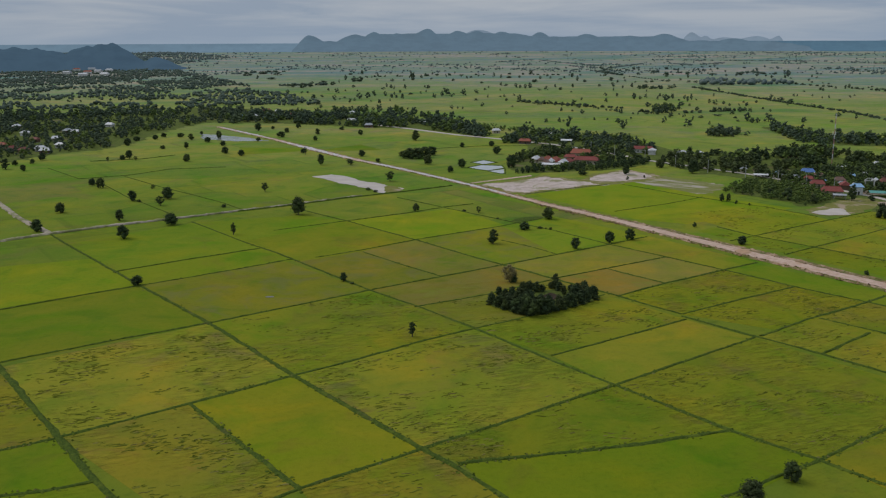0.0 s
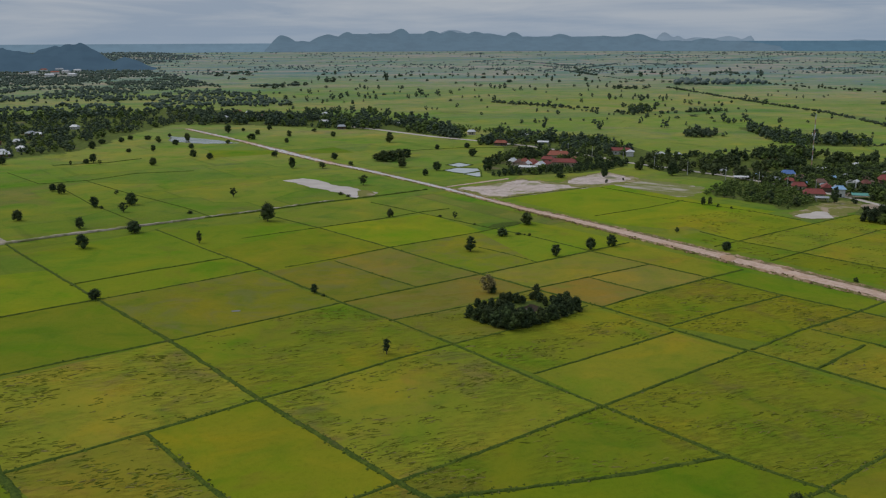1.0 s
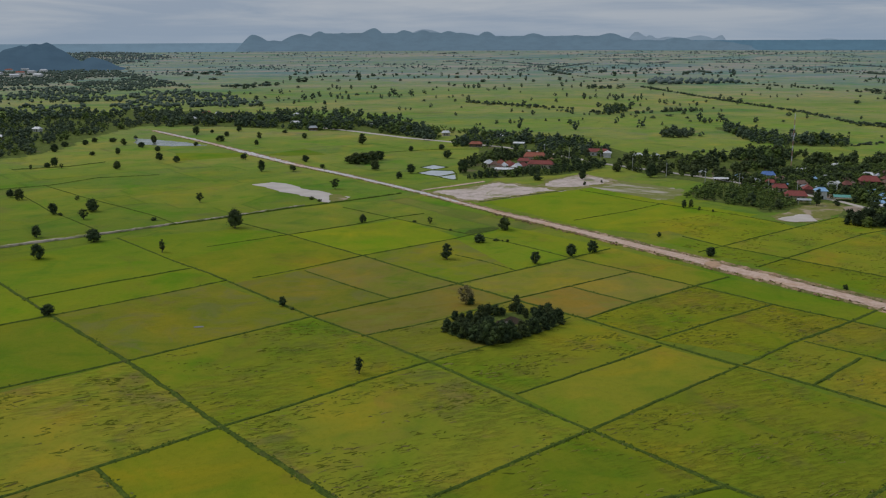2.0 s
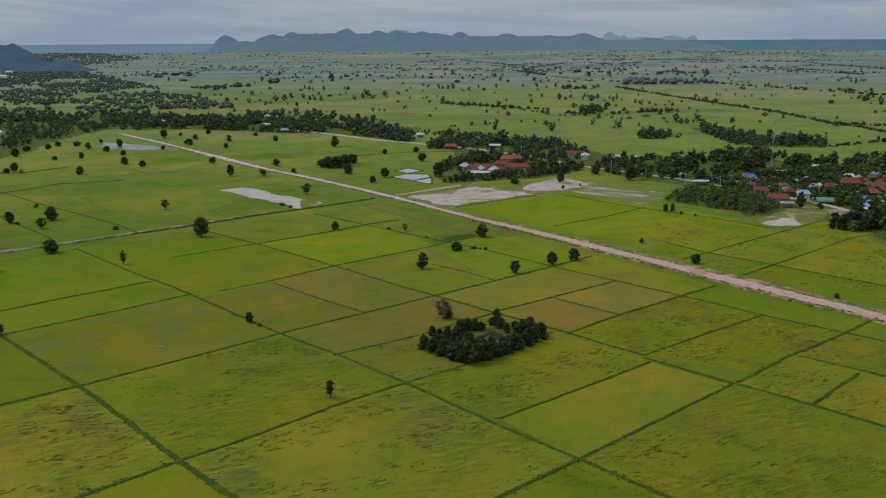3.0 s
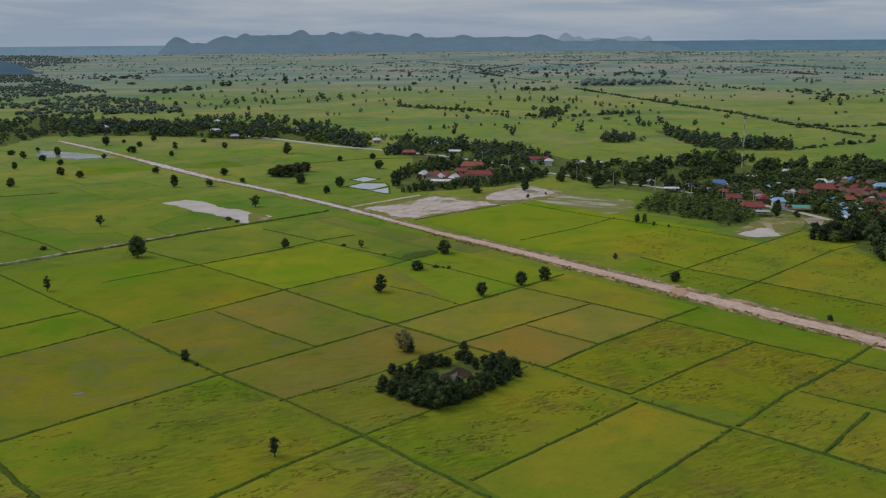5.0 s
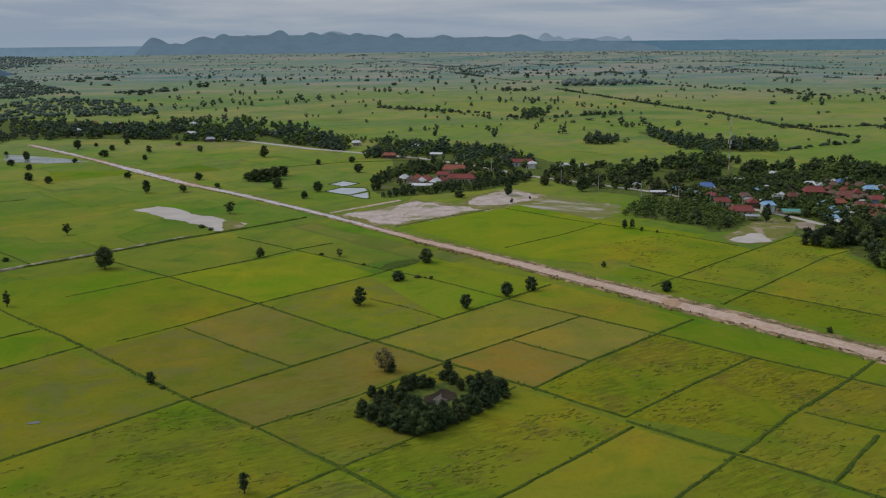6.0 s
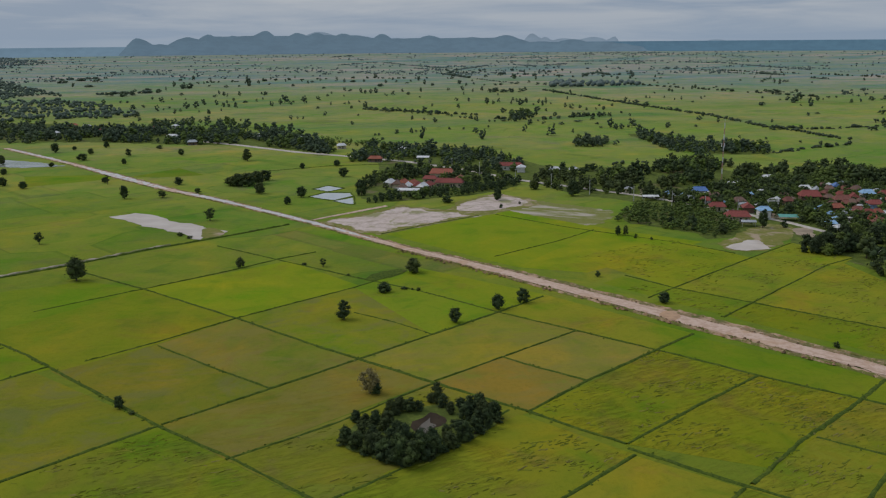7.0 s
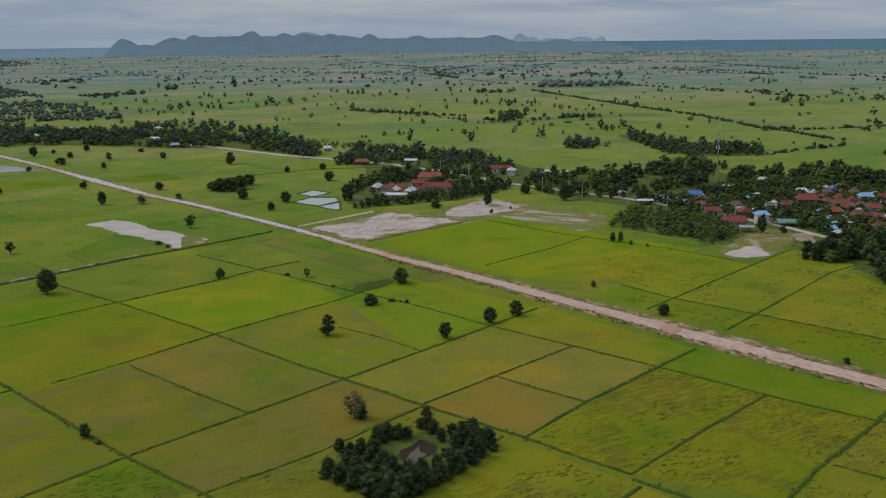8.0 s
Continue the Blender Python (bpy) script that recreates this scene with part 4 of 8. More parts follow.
paddy((60.8, 531.7), (135.3, 578.6), (169.8, 521.6), (106.3, 455.3), (0.192, 0.247, 0.011), 0.10, cell=1.8)
paddy((106.3, 455.3), (169.8, 521.6), (203.3, 482.6), (132, 440.5), (0.219, 0.254, 0.011), 0.10, cell=1.8)

# ---- bunds ----
bund([(21.5, 158.2), (7, 178.5), (0.2, 186.5), (-37, 233.5), (-72.8, 282.1), (-113.2, 331.8), (-173, 407.6), (-186.3, 425.4)], 1.65, 0.42)
bund([(101.6, 164.6), (89.6, 179.9), (74.7, 195.4), (52.7, 224.8), (36.9, 245.4), (16.3, 275), (-1.7, 298.1), (-21.4, 321.1), (-46, 353.9), (-67.3, 382.4), (-87.2, 405.5), (-123.7, 452.9)], 1.32, 0.3)
bund([(88.3, 288.7), (71.1, 311), (50.7, 335.5), (32.1, 358.4), (16.9, 376.7), (-5.9, 407.6), (-42.9, 453), (-70.4, 484)], 1.32, 0.33)
bund([(143.6, 216.8), (131.5, 232.7), (119.9, 248.3), (105.9, 264.2), (87.9, 286.4)], 1.25, 0.33)
bund([(171.8, 286), (158.4, 301.9), (140.7, 322.4), (134.8, 331.1), (121.9, 348.1), (103.4, 371.4), (84.1, 395.3), (70.7, 414.5), (60.8, 428.1), (42.3, 449.2), (15.2, 481.5), (-19, 523)], 1.12, 0.33)
bund([(-57.5, 156.1), (-63.9, 164.7), (-74.8, 177.9), (-91, 198.8), (-123.3, 240.8), (-143, 267.2)], 1.98, 0.48)
bund([(-35.7, 159.1), (-25.5, 168), (0.2, 186.5), (21.6, 201.9), (52.7, 224.8), (104.8, 263.6)], 1.32, 0.36)
bund([(107.3, 264.9), (129.6, 282.2), (156.8, 300), (171.9, 311.3), (184.6, 319.3)], 1.45, 0.36)
bund([(-61.2, 213.9), (-40.1, 186.6), (-25.8, 168.2)], 1.45, 0.36)
bund([(-99.9, 185.8), (-87, 193.9), (-61.2, 213.9), (-37, 233.5), (-21.8, 244.6), (-2.9, 260.8), (15.9, 274.4)], 1.32, 0.33)
bund([(-20.7, 321.7), (5.9, 340.3), (31.7, 358.5), (57.1, 376.6), (84.3, 395.9), (104.7, 411.4)], 1.12, 0.33)
bund([(-126.8, 244.6), (-101.1, 263.2), (-72.8, 282.1), (-43.6, 303.8), (-21.4, 321.1)], 1.19, 0.33)
bund([(-4, 299.1), (5.2, 304.1), (15.1, 309.6), (25.8, 316.6), (36.1, 324.6), (50.3, 334.9)], 1.06, 0.33)
bund([(16.2, 274.7), (36.1, 287.4), (50.8, 299.2), (66.3, 313.1)], 1.12, 0.33)
bund([(-48.9, 373.1), (-29.6, 387.2), (-5.9, 407.6), (18.2, 424.6), (37.1, 438), (58.5, 456.2)], 1.06, 0.33)
bund([(-156.3, 293.8), (-121.3, 322.4), (-112.1, 328.5), (-78.7, 353.7), (-62.3, 367.8), (-58.4, 370.7)], 1.06, 0.33)
bund([(-128.1, 351.1), (-104.4, 370.7), (-76.5, 391.4)], 0.99, 0.33)
bund([(-77, 429.9), (-42.9, 453), (-11.4, 474.4), (8.4, 490.7), (25.2, 500.7)], 0.99, 0.33)
bund([(50.9, 336.6), (74.8, 351.9), (103, 370.4)], 1.06, 0.33)
bund([(74, 352.1), (83.4, 339.3), (92.7, 328.5)], 1.06, 0.33)
bund([(70.4, 311.1), (92.7, 328.5), (121.9, 348.1), (139.3, 360)], 1.19, 0.33)
bund([(38.2, 248.4), (63.6, 265.6), (88.2, 282.9)], 1.12, 0.33)
bund([(88.6, 288.6), (113.3, 305.2), (140.7, 322.4)], 1.12, 0.33)
bund([(8.3, 179), (34.5, 184.2), (53.8, 188.6), (74.9, 195.4)], 1.72, 0.42)
bund([(63, 162.8), (90, 179.4), (113, 195.4), (145.4, 219.9)], 1.19, 0.33)
bund([(119.9, 248.3), (143.5, 267.4)], 1.58, 0.42)
bund([(133.7, 283), (148.3, 266.7), (163.3, 251)], 1.19, 0.33)
bund([(-29, 383.2), (-10.3, 359.4), (5.9, 340.3)], 1.12, 0.33)
bund([(34.4, 405.5), (47.6, 390.7), (57.1, 376.6)], 0.92, 0.33)
bund([(-91, 165.1), (-79.3, 167.8), (-70.3, 171.9)], 1.58, 0.42)
bund([(157.3, 374.3), (182.3, 392.7), (233.7, 431.3), (250.9, 439.5)], 1.12, 0.33)
bund([(145.3, 433.1), (156.5, 412.3), (176, 387.4), (200.9, 354.5), (207.6, 345)], 0.99, 0.33)
bund([(141.8, 401.4), (156.2, 411.7), (209.4, 449.4), (241.1, 471.2)], 0.99, 0.33)
bund([(58.2, 532.3), (87.3, 551.5), (115.6, 567.7)], 1.06, 0.33)
bund([(125, 568.5), (153.9, 525.5), (188.6, 486.2), (206.5, 458.1)], 0.92, 0.33)
bund([(101.9, 475.2), (138, 498.5), (163.2, 519.3)], 0.86, 0.33)
bund([(-284, 655.5), (-240.4, 602.3), (-212.5, 616.9), (-191.5, 646.6), (-152.5, 657.1)], 1.19, 0.33)
bund([(-216.5, 617), (-176.4, 569.4), (-122.4, 510.5), (-103.9, 485.4)], 1.19, 0.33)
bund([(-217.7, 582.2), (-183.2, 529.4), (-142.3, 476.5)], 1.19, 0.33)
bund([(-266.4, 692.3), (-230.6, 704.4), (-210.4, 728.3)], 1.58, 0.48)
bund([(-19.1, 751), (3.8, 766.5), (48.8, 783.5), (103.3, 781)], 1.32, 0.33)

# ---- roads ----
tagged(ribbon("road", [(-232, 968.4), (-148.5, 840.5), (-98, 756.5), (-65.6, 703.4), (-13.8, 629.7), (25, 568.3), (45, 534.3), (66.6, 497), (85.9, 468.4), (102.6, 441.5), (117.1, 417.1), (130.2, 396.1), (141.4, 376.1), (152.2, 359.7), (161.6, 343.9), (170.6, 330.4), (178.3, 317.2), (188, 298.8)], [5, 4.5, 7, 6, 4.6, 4.4, 4.8, 5, 5.6, 6.5, 7, 7, 7.6, 8.4, 7.6, 7.4, 8, 8], [(-1, 0.3), (-0.4, 0.36), (0.4, 0.36), (1, 0.3)], road_mat, 2.5, 0.14), "wide pale earth road with muddy ruts, crossing the paddies", "road", kind="structure")
tagged(ribbon("flooded_track", [(-224.5, 958.1), (-187.7, 901.7), (-167.8, 871.8), (-147.7, 840.2)], [3.1, 3.8, 3.8, 0.5], [(-1, 0.43), (0, 0.44), (1, 0.43)], flood_mat, 3.0, 0.35), "pale shallow water standing along the earth road", "puddle", kind="structure")
tagged(ribbon("flooded_track", [(-139.8, 825.8), (-113.5, 781.5), (-90.7, 744.6), (-72.1, 714), (-59.9, 695.5)], [0.8, 5.6, 6.9, 5.0, 0.6], [(-1, 0.43), (0, 0.44), (1, 0.43)], flood_mat, 3.0, 0.35), "pale shallow water standing along the earth road", "puddle", kind="structure")
tagged(ribbon("flooded_track", [(-55, 687.9), (-38.3, 665.5), (-13.8, 629.7), (8.1, 596.2), (25, 568.3), (40.3, 543), (54.1, 518.9)], [0.6, 4.4, 3.8, 4.0, 3.8, 3.1, 0.6], [(-1, 0.43), (0, 0.44), (1, 0.43)], flood_mat, 3.0, 0.3), "pale shallow water standing along the earth road", "puddle", kind="structure")
tagged(ribbon("road_bank", [(-229.6, 969.9), (-146.3, 841.9), (-94.6, 758.5), (-62.8, 705.3), (-11.6, 631.2), (27.1, 569.6), (47.3, 535.7), (69, 498.5), (88.7, 470.2), (106, 443.6), (120.9, 419.4), (134, 398.3), (145.5, 378.6), (156.6, 362.5), (165.7, 346.5), (174.6, 332.9), (182.7, 319.6), (192.5, 301.2)], [0.9, 0.9, 1.2, 1.0, 0.9, 0.9, 0.9, 1.0, 1.6, 2.2, 2.6, 2.6, 2.8, 3.0, 3.0, 3.0, 3.0, 3.0], [(-1, 0.04), (-0.4, 0.3), (0.4, 0.5), (1, 0.04)], bank_mat, 1.6, 0.42, seed=1, sway=1.0), "dark muddy ditch edge with weeds along the earth road", "bank", kind="structure")
tagged(ribbon("road_bank", [(-229.1, 970.3), (-145.8, 842.2), (-93.9, 759), (-62.2, 705.6), (-11.1, 631.5), (27.7, 570), (47.9, 536), (69.6, 498.9), (89.7, 470.8), (107.4, 444.4), (122.4, 420.3), (135.6, 399.3), (147.2, 379.6), (158.4, 363.6), (167.5, 347.6), (176.4, 334), (184.6, 320.6), (194.3, 302.1)], [0.7, 0.7, 0.9, 0.8, 0.7, 0.7, 0.7, 0.8, 1.2, 1.7, 2.0, 2.0, 2.1, 2.2, 2.2, 2.2, 2.2, 2.2], [(-1, 0.03), (-0.5, 0.45), (0, 0.6), (0.5, 0.45), (1, 0.03)], spoil_mat, 1.6, 0.42, seed=2, sway=1.0), "pale ridge of dug earth along the road", "bank", kind="structure")
tagged(ribbon("road_bank", [(-234.2, 966.9), (-150.6, 839.2), (-101.2, 754.6), (-68.3, 701.6), (-15.9, 628.3), (23, 567.1), (42.8, 533), (64.3, 495.6), (83.3, 466.7), (99.4, 439.6), (113.7, 415), (126.7, 394.1), (137.7, 373.8), (148.1, 357.1), (157.9, 341.6), (167, 328.1), (174.3, 315), (183.9, 296.7)], [0.5, 0.5, 0.6, 0.5, 0.5, 0.5, 0.5, 0.5, 0.8, 1.1, 1.3, 1.3, 1.4, 1.5, 1.5, 1.5, 1.5, 1.5], [(-1, 0.03), (-0.5, 0.4), (0.5, 0.4), (1, 0.03)], bank_mat, 1.6, 0.42, seed=3, sway=1.0), "dark muddy ditch edge with weeds along the earth road", "bank", kind="structure")
tagged(ribbon("road_bank", [(-234.5, 966.7), (-150.9, 839), (-101.6, 754.3), (-68.6, 701.4), (-16.2, 628.1), (22.7, 566.9), (42.5, 532.8), (64, 495.4), (82.7, 466.4), (98.7, 439.1), (112.8, 414.5), (125.8, 393.5), (136.7, 373.3), (147.1, 356.5), (156.9, 340.9), (165.9, 327.5), (173.2, 314.4), (182.9, 296.1)], [0.5, 0.5, 0.6, 0.5, 0.5, 0.5, 0.5, 0.5, 0.8, 1.1, 1.3, 1.3, 1.4, 1.5, 1.5, 1.5, 1.5, 1.5], [(-1, 0.03), (-0.5, 0.45), (0, 0.6), (0.5, 0.45), (1, 0.03)], spoil_mat, 1.6, 0.42, seed=4, sway=1.0), "pale ridge of dug earth along the road", "bank", kind="structure")
tagged(ribbon("lane", [(-213.3, 398), (-186.6, 424.1), (-161.7, 443.8), (-137.3, 459.2), (-111.5, 477.3), (-100.8, 485.3), (-72.1, 505.5), (-41.2, 529.3)], [3, 3, 3, 2.4, 2, 1.6, 1.3, 1.2], [(-1, 0.05), (-0.8, 0.75), (0, 0.8), (0.8, 0.75), (1, 0.05)], lane_mat, 2.0, 0.3), "narrow raised earth lane between paddies", "lane", kind="structure")
bund([(-106, 480.4), (-83.5, 495.1), (-47.5, 523.6), (-14.3, 544.9), (14.4, 565.9)], 2.4, 0.6)
tagged(ribbon("lane", [(-314.9, 597.2), (-249.2, 506.7), (-217.9, 462.8), (-186.3, 425.4)], [3, 3, 3, 3], [(-1, 0.05), (-0.8, 0.75), (0, 0.8), (0.8, 0.75), (1, 0.05)], lane_mat, 2.0, 0.3), "narrow raised earth lane between paddies", "lane", kind="structure")
tagged(ribbon("village_road", [(-76.8, 1000.4), (-22.3, 938.3), (26, 875.3), (69.6, 833.6), (109.2, 792.1), (142.5, 740.4), (168.6, 683.3), (195, 646.3), (221.3, 610.4), (246.9, 561.9), (265.7, 515.6), (272.1, 483.6), (269.1, 445.1)], [7, 7, 7, 6, 6, 5, 5, 5, 4.5, 4, 4, 4, 4], [(-1, 0.1), (-0.7, 0.3), (0.7, 0.3), (1, 0.1)], village_road_mat, 3.0, 0.1), "pale dusty village road lined with trees and houses", "road", kind="structure")
tagged(ribbon("lane", [(26.7, 575), (37.2, 582.8), (57.9, 598.1), (69.8, 606.8)], [2.5, 2.5, 3, 3], [(-1, 0.05), (-0.6, 0.35), (0.6, 0.35), (1, 0.05)], road_mat, 2.0, 0.2), "short pale earth track beside a pond", "lane", kind="structure")
for spot in [(-76.8, 1000.4), (-57.7, 980.4), (-39.3, 961.1), (-21.3, 938), (-4.2, 916), (12.2, 894.9), (27.9, 874.8), (43, 859.2), (58, 847.6), (72.3, 832.8), (86.1, 818.5), (99.5, 804.6), (112.1, 788.1), (124.2, 772.1), (135.2, 754), (145.8, 736.7), (154.7, 715), (163.8, 697), (172.3, 679.9), (181.8, 667.9), (190.2, 654.2), (199.4, 643), (208.2, 630), (217.1, 617.4), (226.1, 603.3), (235, 585.9), (243.2, 569.7), (251.1, 554.2), (256.9, 536.9), (263.3, 521.9), (267.5, 509.5), (269.4, 498.3), (271.5, 487.5), (271.8, 475.2), (270.7, 461.7), (269.7, 449.1)]:
    KEEP_CLEAR.append((*spot, 4.2))

def road_clods(line, offsets, seed):
    """Lumps of dug earth thrown up along the edges of the road."""
    rng = random.Random(seed)
    corners = ((1, 0, 0), (0, 1, 0), (-1, 0, 0), (0, -1, 0), (0, 0, 1))
    verts, faces = [], []
    for p, q in zip(line, line[1:]):
        run = math.dist(p, q)
        ux, uy = (q[0] - p[0]) / run, (q[1] - p[1]) / run
        for off, scatter_by, each in offsets:
            for _ in range(int(run * each)):
                u, side = rng.uniform(0, run), off + rng.gauss(0, scatter_by)
                x, y = p[0] + ux * u + uy * side, p[1] + uy * u - ux * side
                if rough(x, y, 9.0, 51.0) < rng.uniform(-0.35, 0.15):
                    continue
                r = rng.choice((0.2, 0.3, 0.4, 0.65)) * rng.uniform(0.7, 1.3)
                turn, base = rng.uniform(0, 6.28), len(verts)
                for cx, cy, cz in corners:
                    g = r * rng.uniform(0.6, 1.3)
                    verts.append((x + g * (cx * math.cos(turn) - cy * math.sin(turn)), y + g * (cx * math.sin(turn) + cy * math.cos(turn)), 0.3 + 0.8 * g * cz))
                faces.extend((base + k, base + (k + 1) % 4, base + 4) for k in range(4))
    ob = new("earth_clods", mesh_from("earth_clods", verts, faces, clod_mat))
    return tagged(ob, "brown clods of dug earth along the road edge", "earth", kind="stuff")


road_clods([(66.6, 497), (85.9, 468.4), (102.6, 441.5), (117.1, 417.1), (130.2, 396.1), (141.4, 376.1), (152.2, 359.7), (161.6, 343.9), (170.6, 330.4), (178.3, 317.2), (188, 298.8)], ((4.3, 0.4, 2.4), (6.0, 0.7, 1.4), (-4.1, 0.25, 0.8)), 61)
blot("puddle", [(139.2, 383.2), (144.4, 383.2), (143.2, 377.4), (138.2, 372.8), (135.8, 376.8)], 0.42, orange_mud_mat, "orange muddy puddle across the earth road", "puddle", 2.2)

# ---- ponds and bare flats ----
blot("garden_ground", [(58, 619), (74, 620.5), (118.9, 627), (158.2, 651.6), (173, 682.2), (185.9, 619.5), (212.8, 589.8), (209.8, 576.4), (180.2, 536.9), (207.8, 505.7), (208.2, 481.4), (248, 508.9), (261, 503), (233.4, 458.9), (238.6, 450.4), (247.8, 426.2), (245.7, 363), (463.5, 605.2), (399.6, 657.2), (369.2, 676.2), (326.9, 676.8), (321.2, 706.3), (285.1, 722.1), (255.6, 724.2), (204.8, 738), (198.4, 783.9), (161, 852.7), (105.5, 905.9), (83.4, 859.1), (84.7, 805.4), (82.3, 745.4), (70.7, 716.8), (59, 681.3)], 0.04, garden_mat, "dark weedy garden ground under the village trees", "plot", 2.2)
blot("garden_ground", [(51.6, 831.6), (16.9, 897.6), (-22.5, 942.7), (-72.7, 957.2), (-179.9, 1011.2), (-289.9, 1019.8), (-365.6, 1252.5), (-252, 1238.6), (-191.8, 1151.9), (-88.3, 1120.3), (-27.6, 1077.4), (29.1, 1020.6), (56.7, 919.9)], 0.045, garden_mat, "dark weedy garden ground under the village trees", "plot", 8)
blot("garden_ground", [(-390.1, 677.2), (-331.9, 681.6), (-320.2, 714.4), (-307.3, 750.4), (-274.6, 772.9), (-276.3, 940), (-251.8, 1022.8), (-335.3, 1144), (-660.2, 1160.4)], 0.05, garden_mat, "dark weedy garden ground under the village trees", "plot", 8)
blot("garden_ground", [(348.6, 952.2), (348.5, 890), (332.7, 796.2), (395.1, 756.7), (426.1, 805.1), (389.1, 859.3), (368, 935.3)], 0.04, garden_mat, "dark weedy garden ground under the village trees", "plot", 5)
blot("wet_plot", [(103.3, 566.3), (127.9, 580.4), (156.4, 607.9), (174.3, 585.4), (192.7, 560.9), (176.1, 537.9), (155.3, 521.2), (131.9, 548.9)], 0.045, wet_plot_mat, "yellowish wet plot with bare muddy streaks", "plot", 4)
blot("pond", [(-81.6, 607.9), (-73.2, 613.5), (-69.5, 617.2), (-63, 612.5), (-52.9, 600.7), (-48.3, 590.8), (-40.9, 581.8), (-36.7, 580.8), (-27.3, 566.2), (-15.9, 555.5), (-20.2, 549), (-26.9, 545.8), (-28.1, 538.9), (-33, 542.5), (-36.6, 553), (-45, 562.7), (-48.9, 568.8), (-59.5, 578.1), (-70.2, 594.8)], 0.1, water_mat, "shallow pale muddy pond beside the paddies", "pond", 1.4, cut=0)
blot("mud_bank", [(-30.1, 562.5), (-25.2, 567.9), (-18.5, 555.7), (-17.0, 547.8), (-22.8, 541.9), (-27.3, 540.6)], 0.14, plot_mat, "brown mud at the shallow end of a pond", "plot", 1.2)
blot("pond", [(28, 648.4), (38.2, 659.7), (53, 655.8), (53.8, 645.7), (42.1, 633.5), (35.9, 638.8)], 0.1, fish_pond_mat, "pale fish pond with earth banks", "pond", 0.8, cut=0)
blot("pond", [(40.5, 629.3), (53.6, 639), (52.2, 618.2), (49.4, 618.9)], 0.1, fish_pond_mat, "pale fish pond with earth banks", "pond", 0.8, cut=0)
blot("pond", [(31.4, 676), (41.4, 686.5), (50.3, 675.4), (40.2, 665.3)], 0.1, fish_pond_mat, "pale fish pond with earth banks", "pond", 0.8, cut=0)
bund([(27.4, 648.6), (35.4, 637), (40.6, 630.2), (48.7, 617.4), (52.7, 616.3), (54.7, 643.5), (53.8, 657.7), (38.3, 661.7), (27.4, 648.6)], 1.2, 0.4)
bund([(40.6, 630.2), (47.4, 635.8), (54.7, 643.5)], 1.0, 0.4)
bund([(30.4, 676.3), (41.5, 688.7), (51.3, 675.1), (40.5, 664.2), (30.4, 676.3)], 1.0, 0.4)
blot("bare_ground", [(27.8, 566.2), (48.9, 581.4), (65.6, 597.8), (79.6, 609.5), (89.1, 598.5), (101.2, 587.1), (117.7, 570.3), (96.6, 554.8), (80.5, 544.9), (58.1, 531.1), (49.4, 538.3), (40.7, 549.4)], 0.052, plot_mat, "thin ochre grass round a sandy flat", "plot", 3, cut=0)
blot("bare_ground", [(100.7, 584), (114.7, 614.9), (141.4, 635), (158, 613.1), (156.6, 591.7), (134.5, 575.5), (116.3, 570.6)], 0.048, plot_mat, "thin ochre grass round a sandy flat", "plot", 3, cut=0)
blot("sandy_flat", [(34.4, 568.8), (48.4, 575.5), (64.9, 591.4), (78.5, 601.2), (86.6, 592.5), (97.4, 583.3), (111.3, 568.8), (96.2, 560.6), (80, 550.5), (58.9, 538.5), (51.3, 544.2), (44, 556.7)], 0.06, sand_mat, "bare pale sandy flat beside the road", "flat", 4, cut=0)
blot("sandy_flat", [(104.2, 586.4), (114.9, 607.6), (139.5, 627.5), (153.3, 608.7), (151.6, 594.7), (135.4, 585.1), (118, 578.1)], 0.06, sand_mat, "bare pale sandy flat with shallow water", "flat", 3)
blot("bare_ground", [(204.1, 472.4), (225.5, 492.6), (251.5, 514.9), (262.6, 508), (257.4, 493.5), (246.9, 481.3), (226.4, 460.6), (210.3, 460.3)], 0.06, plot_mat, "grassy bare plot at the edge of the village", "plot", 3)
blot("pond", [(208.3, 470.3), (225.2, 481.9), (229.5, 479.7), (226.6, 462.6), (213.6, 461.5), (210, 464.5)], 0.12, water_mat, "small pale village pond", "pond", 1.2, cut=0)
blot("bare_ground", [(257.8, 499.9), (271.4, 500.5), (260.8, 480.3), (252.4, 482.4)], 0.1, bare_mat, "bare brown earth plot in the village", "plot", 2)
blot("bare_ground", [(287.8, 515.8), (303.9, 520.6), (313, 506.6), (302.1, 498.2), (292.7, 504.7)], 0.08, bare_mat, "bare brown earth yard in the village", "plot", 2)
blot("bare_ground", [(305.3, 552.2), (333.3, 562.6), (340.4, 543.3), (317.6, 517.2), (305.7, 523.2), (293.5, 529.2)], 0.07, bare_mat, "trodden brown earth between village houses", "plot", 3)
blot("bare_ground", [(267.3, 542.1), (285.2, 531.4), (282.1, 521.6), (260.1, 527.1)], 0.08, bare_mat, "bare brown earth yard in the village", "plot", 2)
blot("pond", [(-233.1, 896.6), (-192.8, 872), (-165.7, 845.2), (-151.5, 832), (-166.1, 829.9), (-181.3, 828.1), (-218, 847)], 0.1, pond_mat, "grey flooded paddy", "pond", 3, cut=0)
blot("garden_ground", [(22.8, 301.4), (27.9, 293.8), (32.5, 288.9), (38.5, 286.6), (47.7, 293.9), (55.6, 299.1), (61.9, 305.7), (61.6, 312.8), (56.6, 316.8), (49.9, 321.1), (43.5, 318.7), (35.8, 315.9), (28.6, 315.3), (24.5, 308.3)], 0.3, garden_mat, "dark weedy ground under the grove", "plot", 1.2)
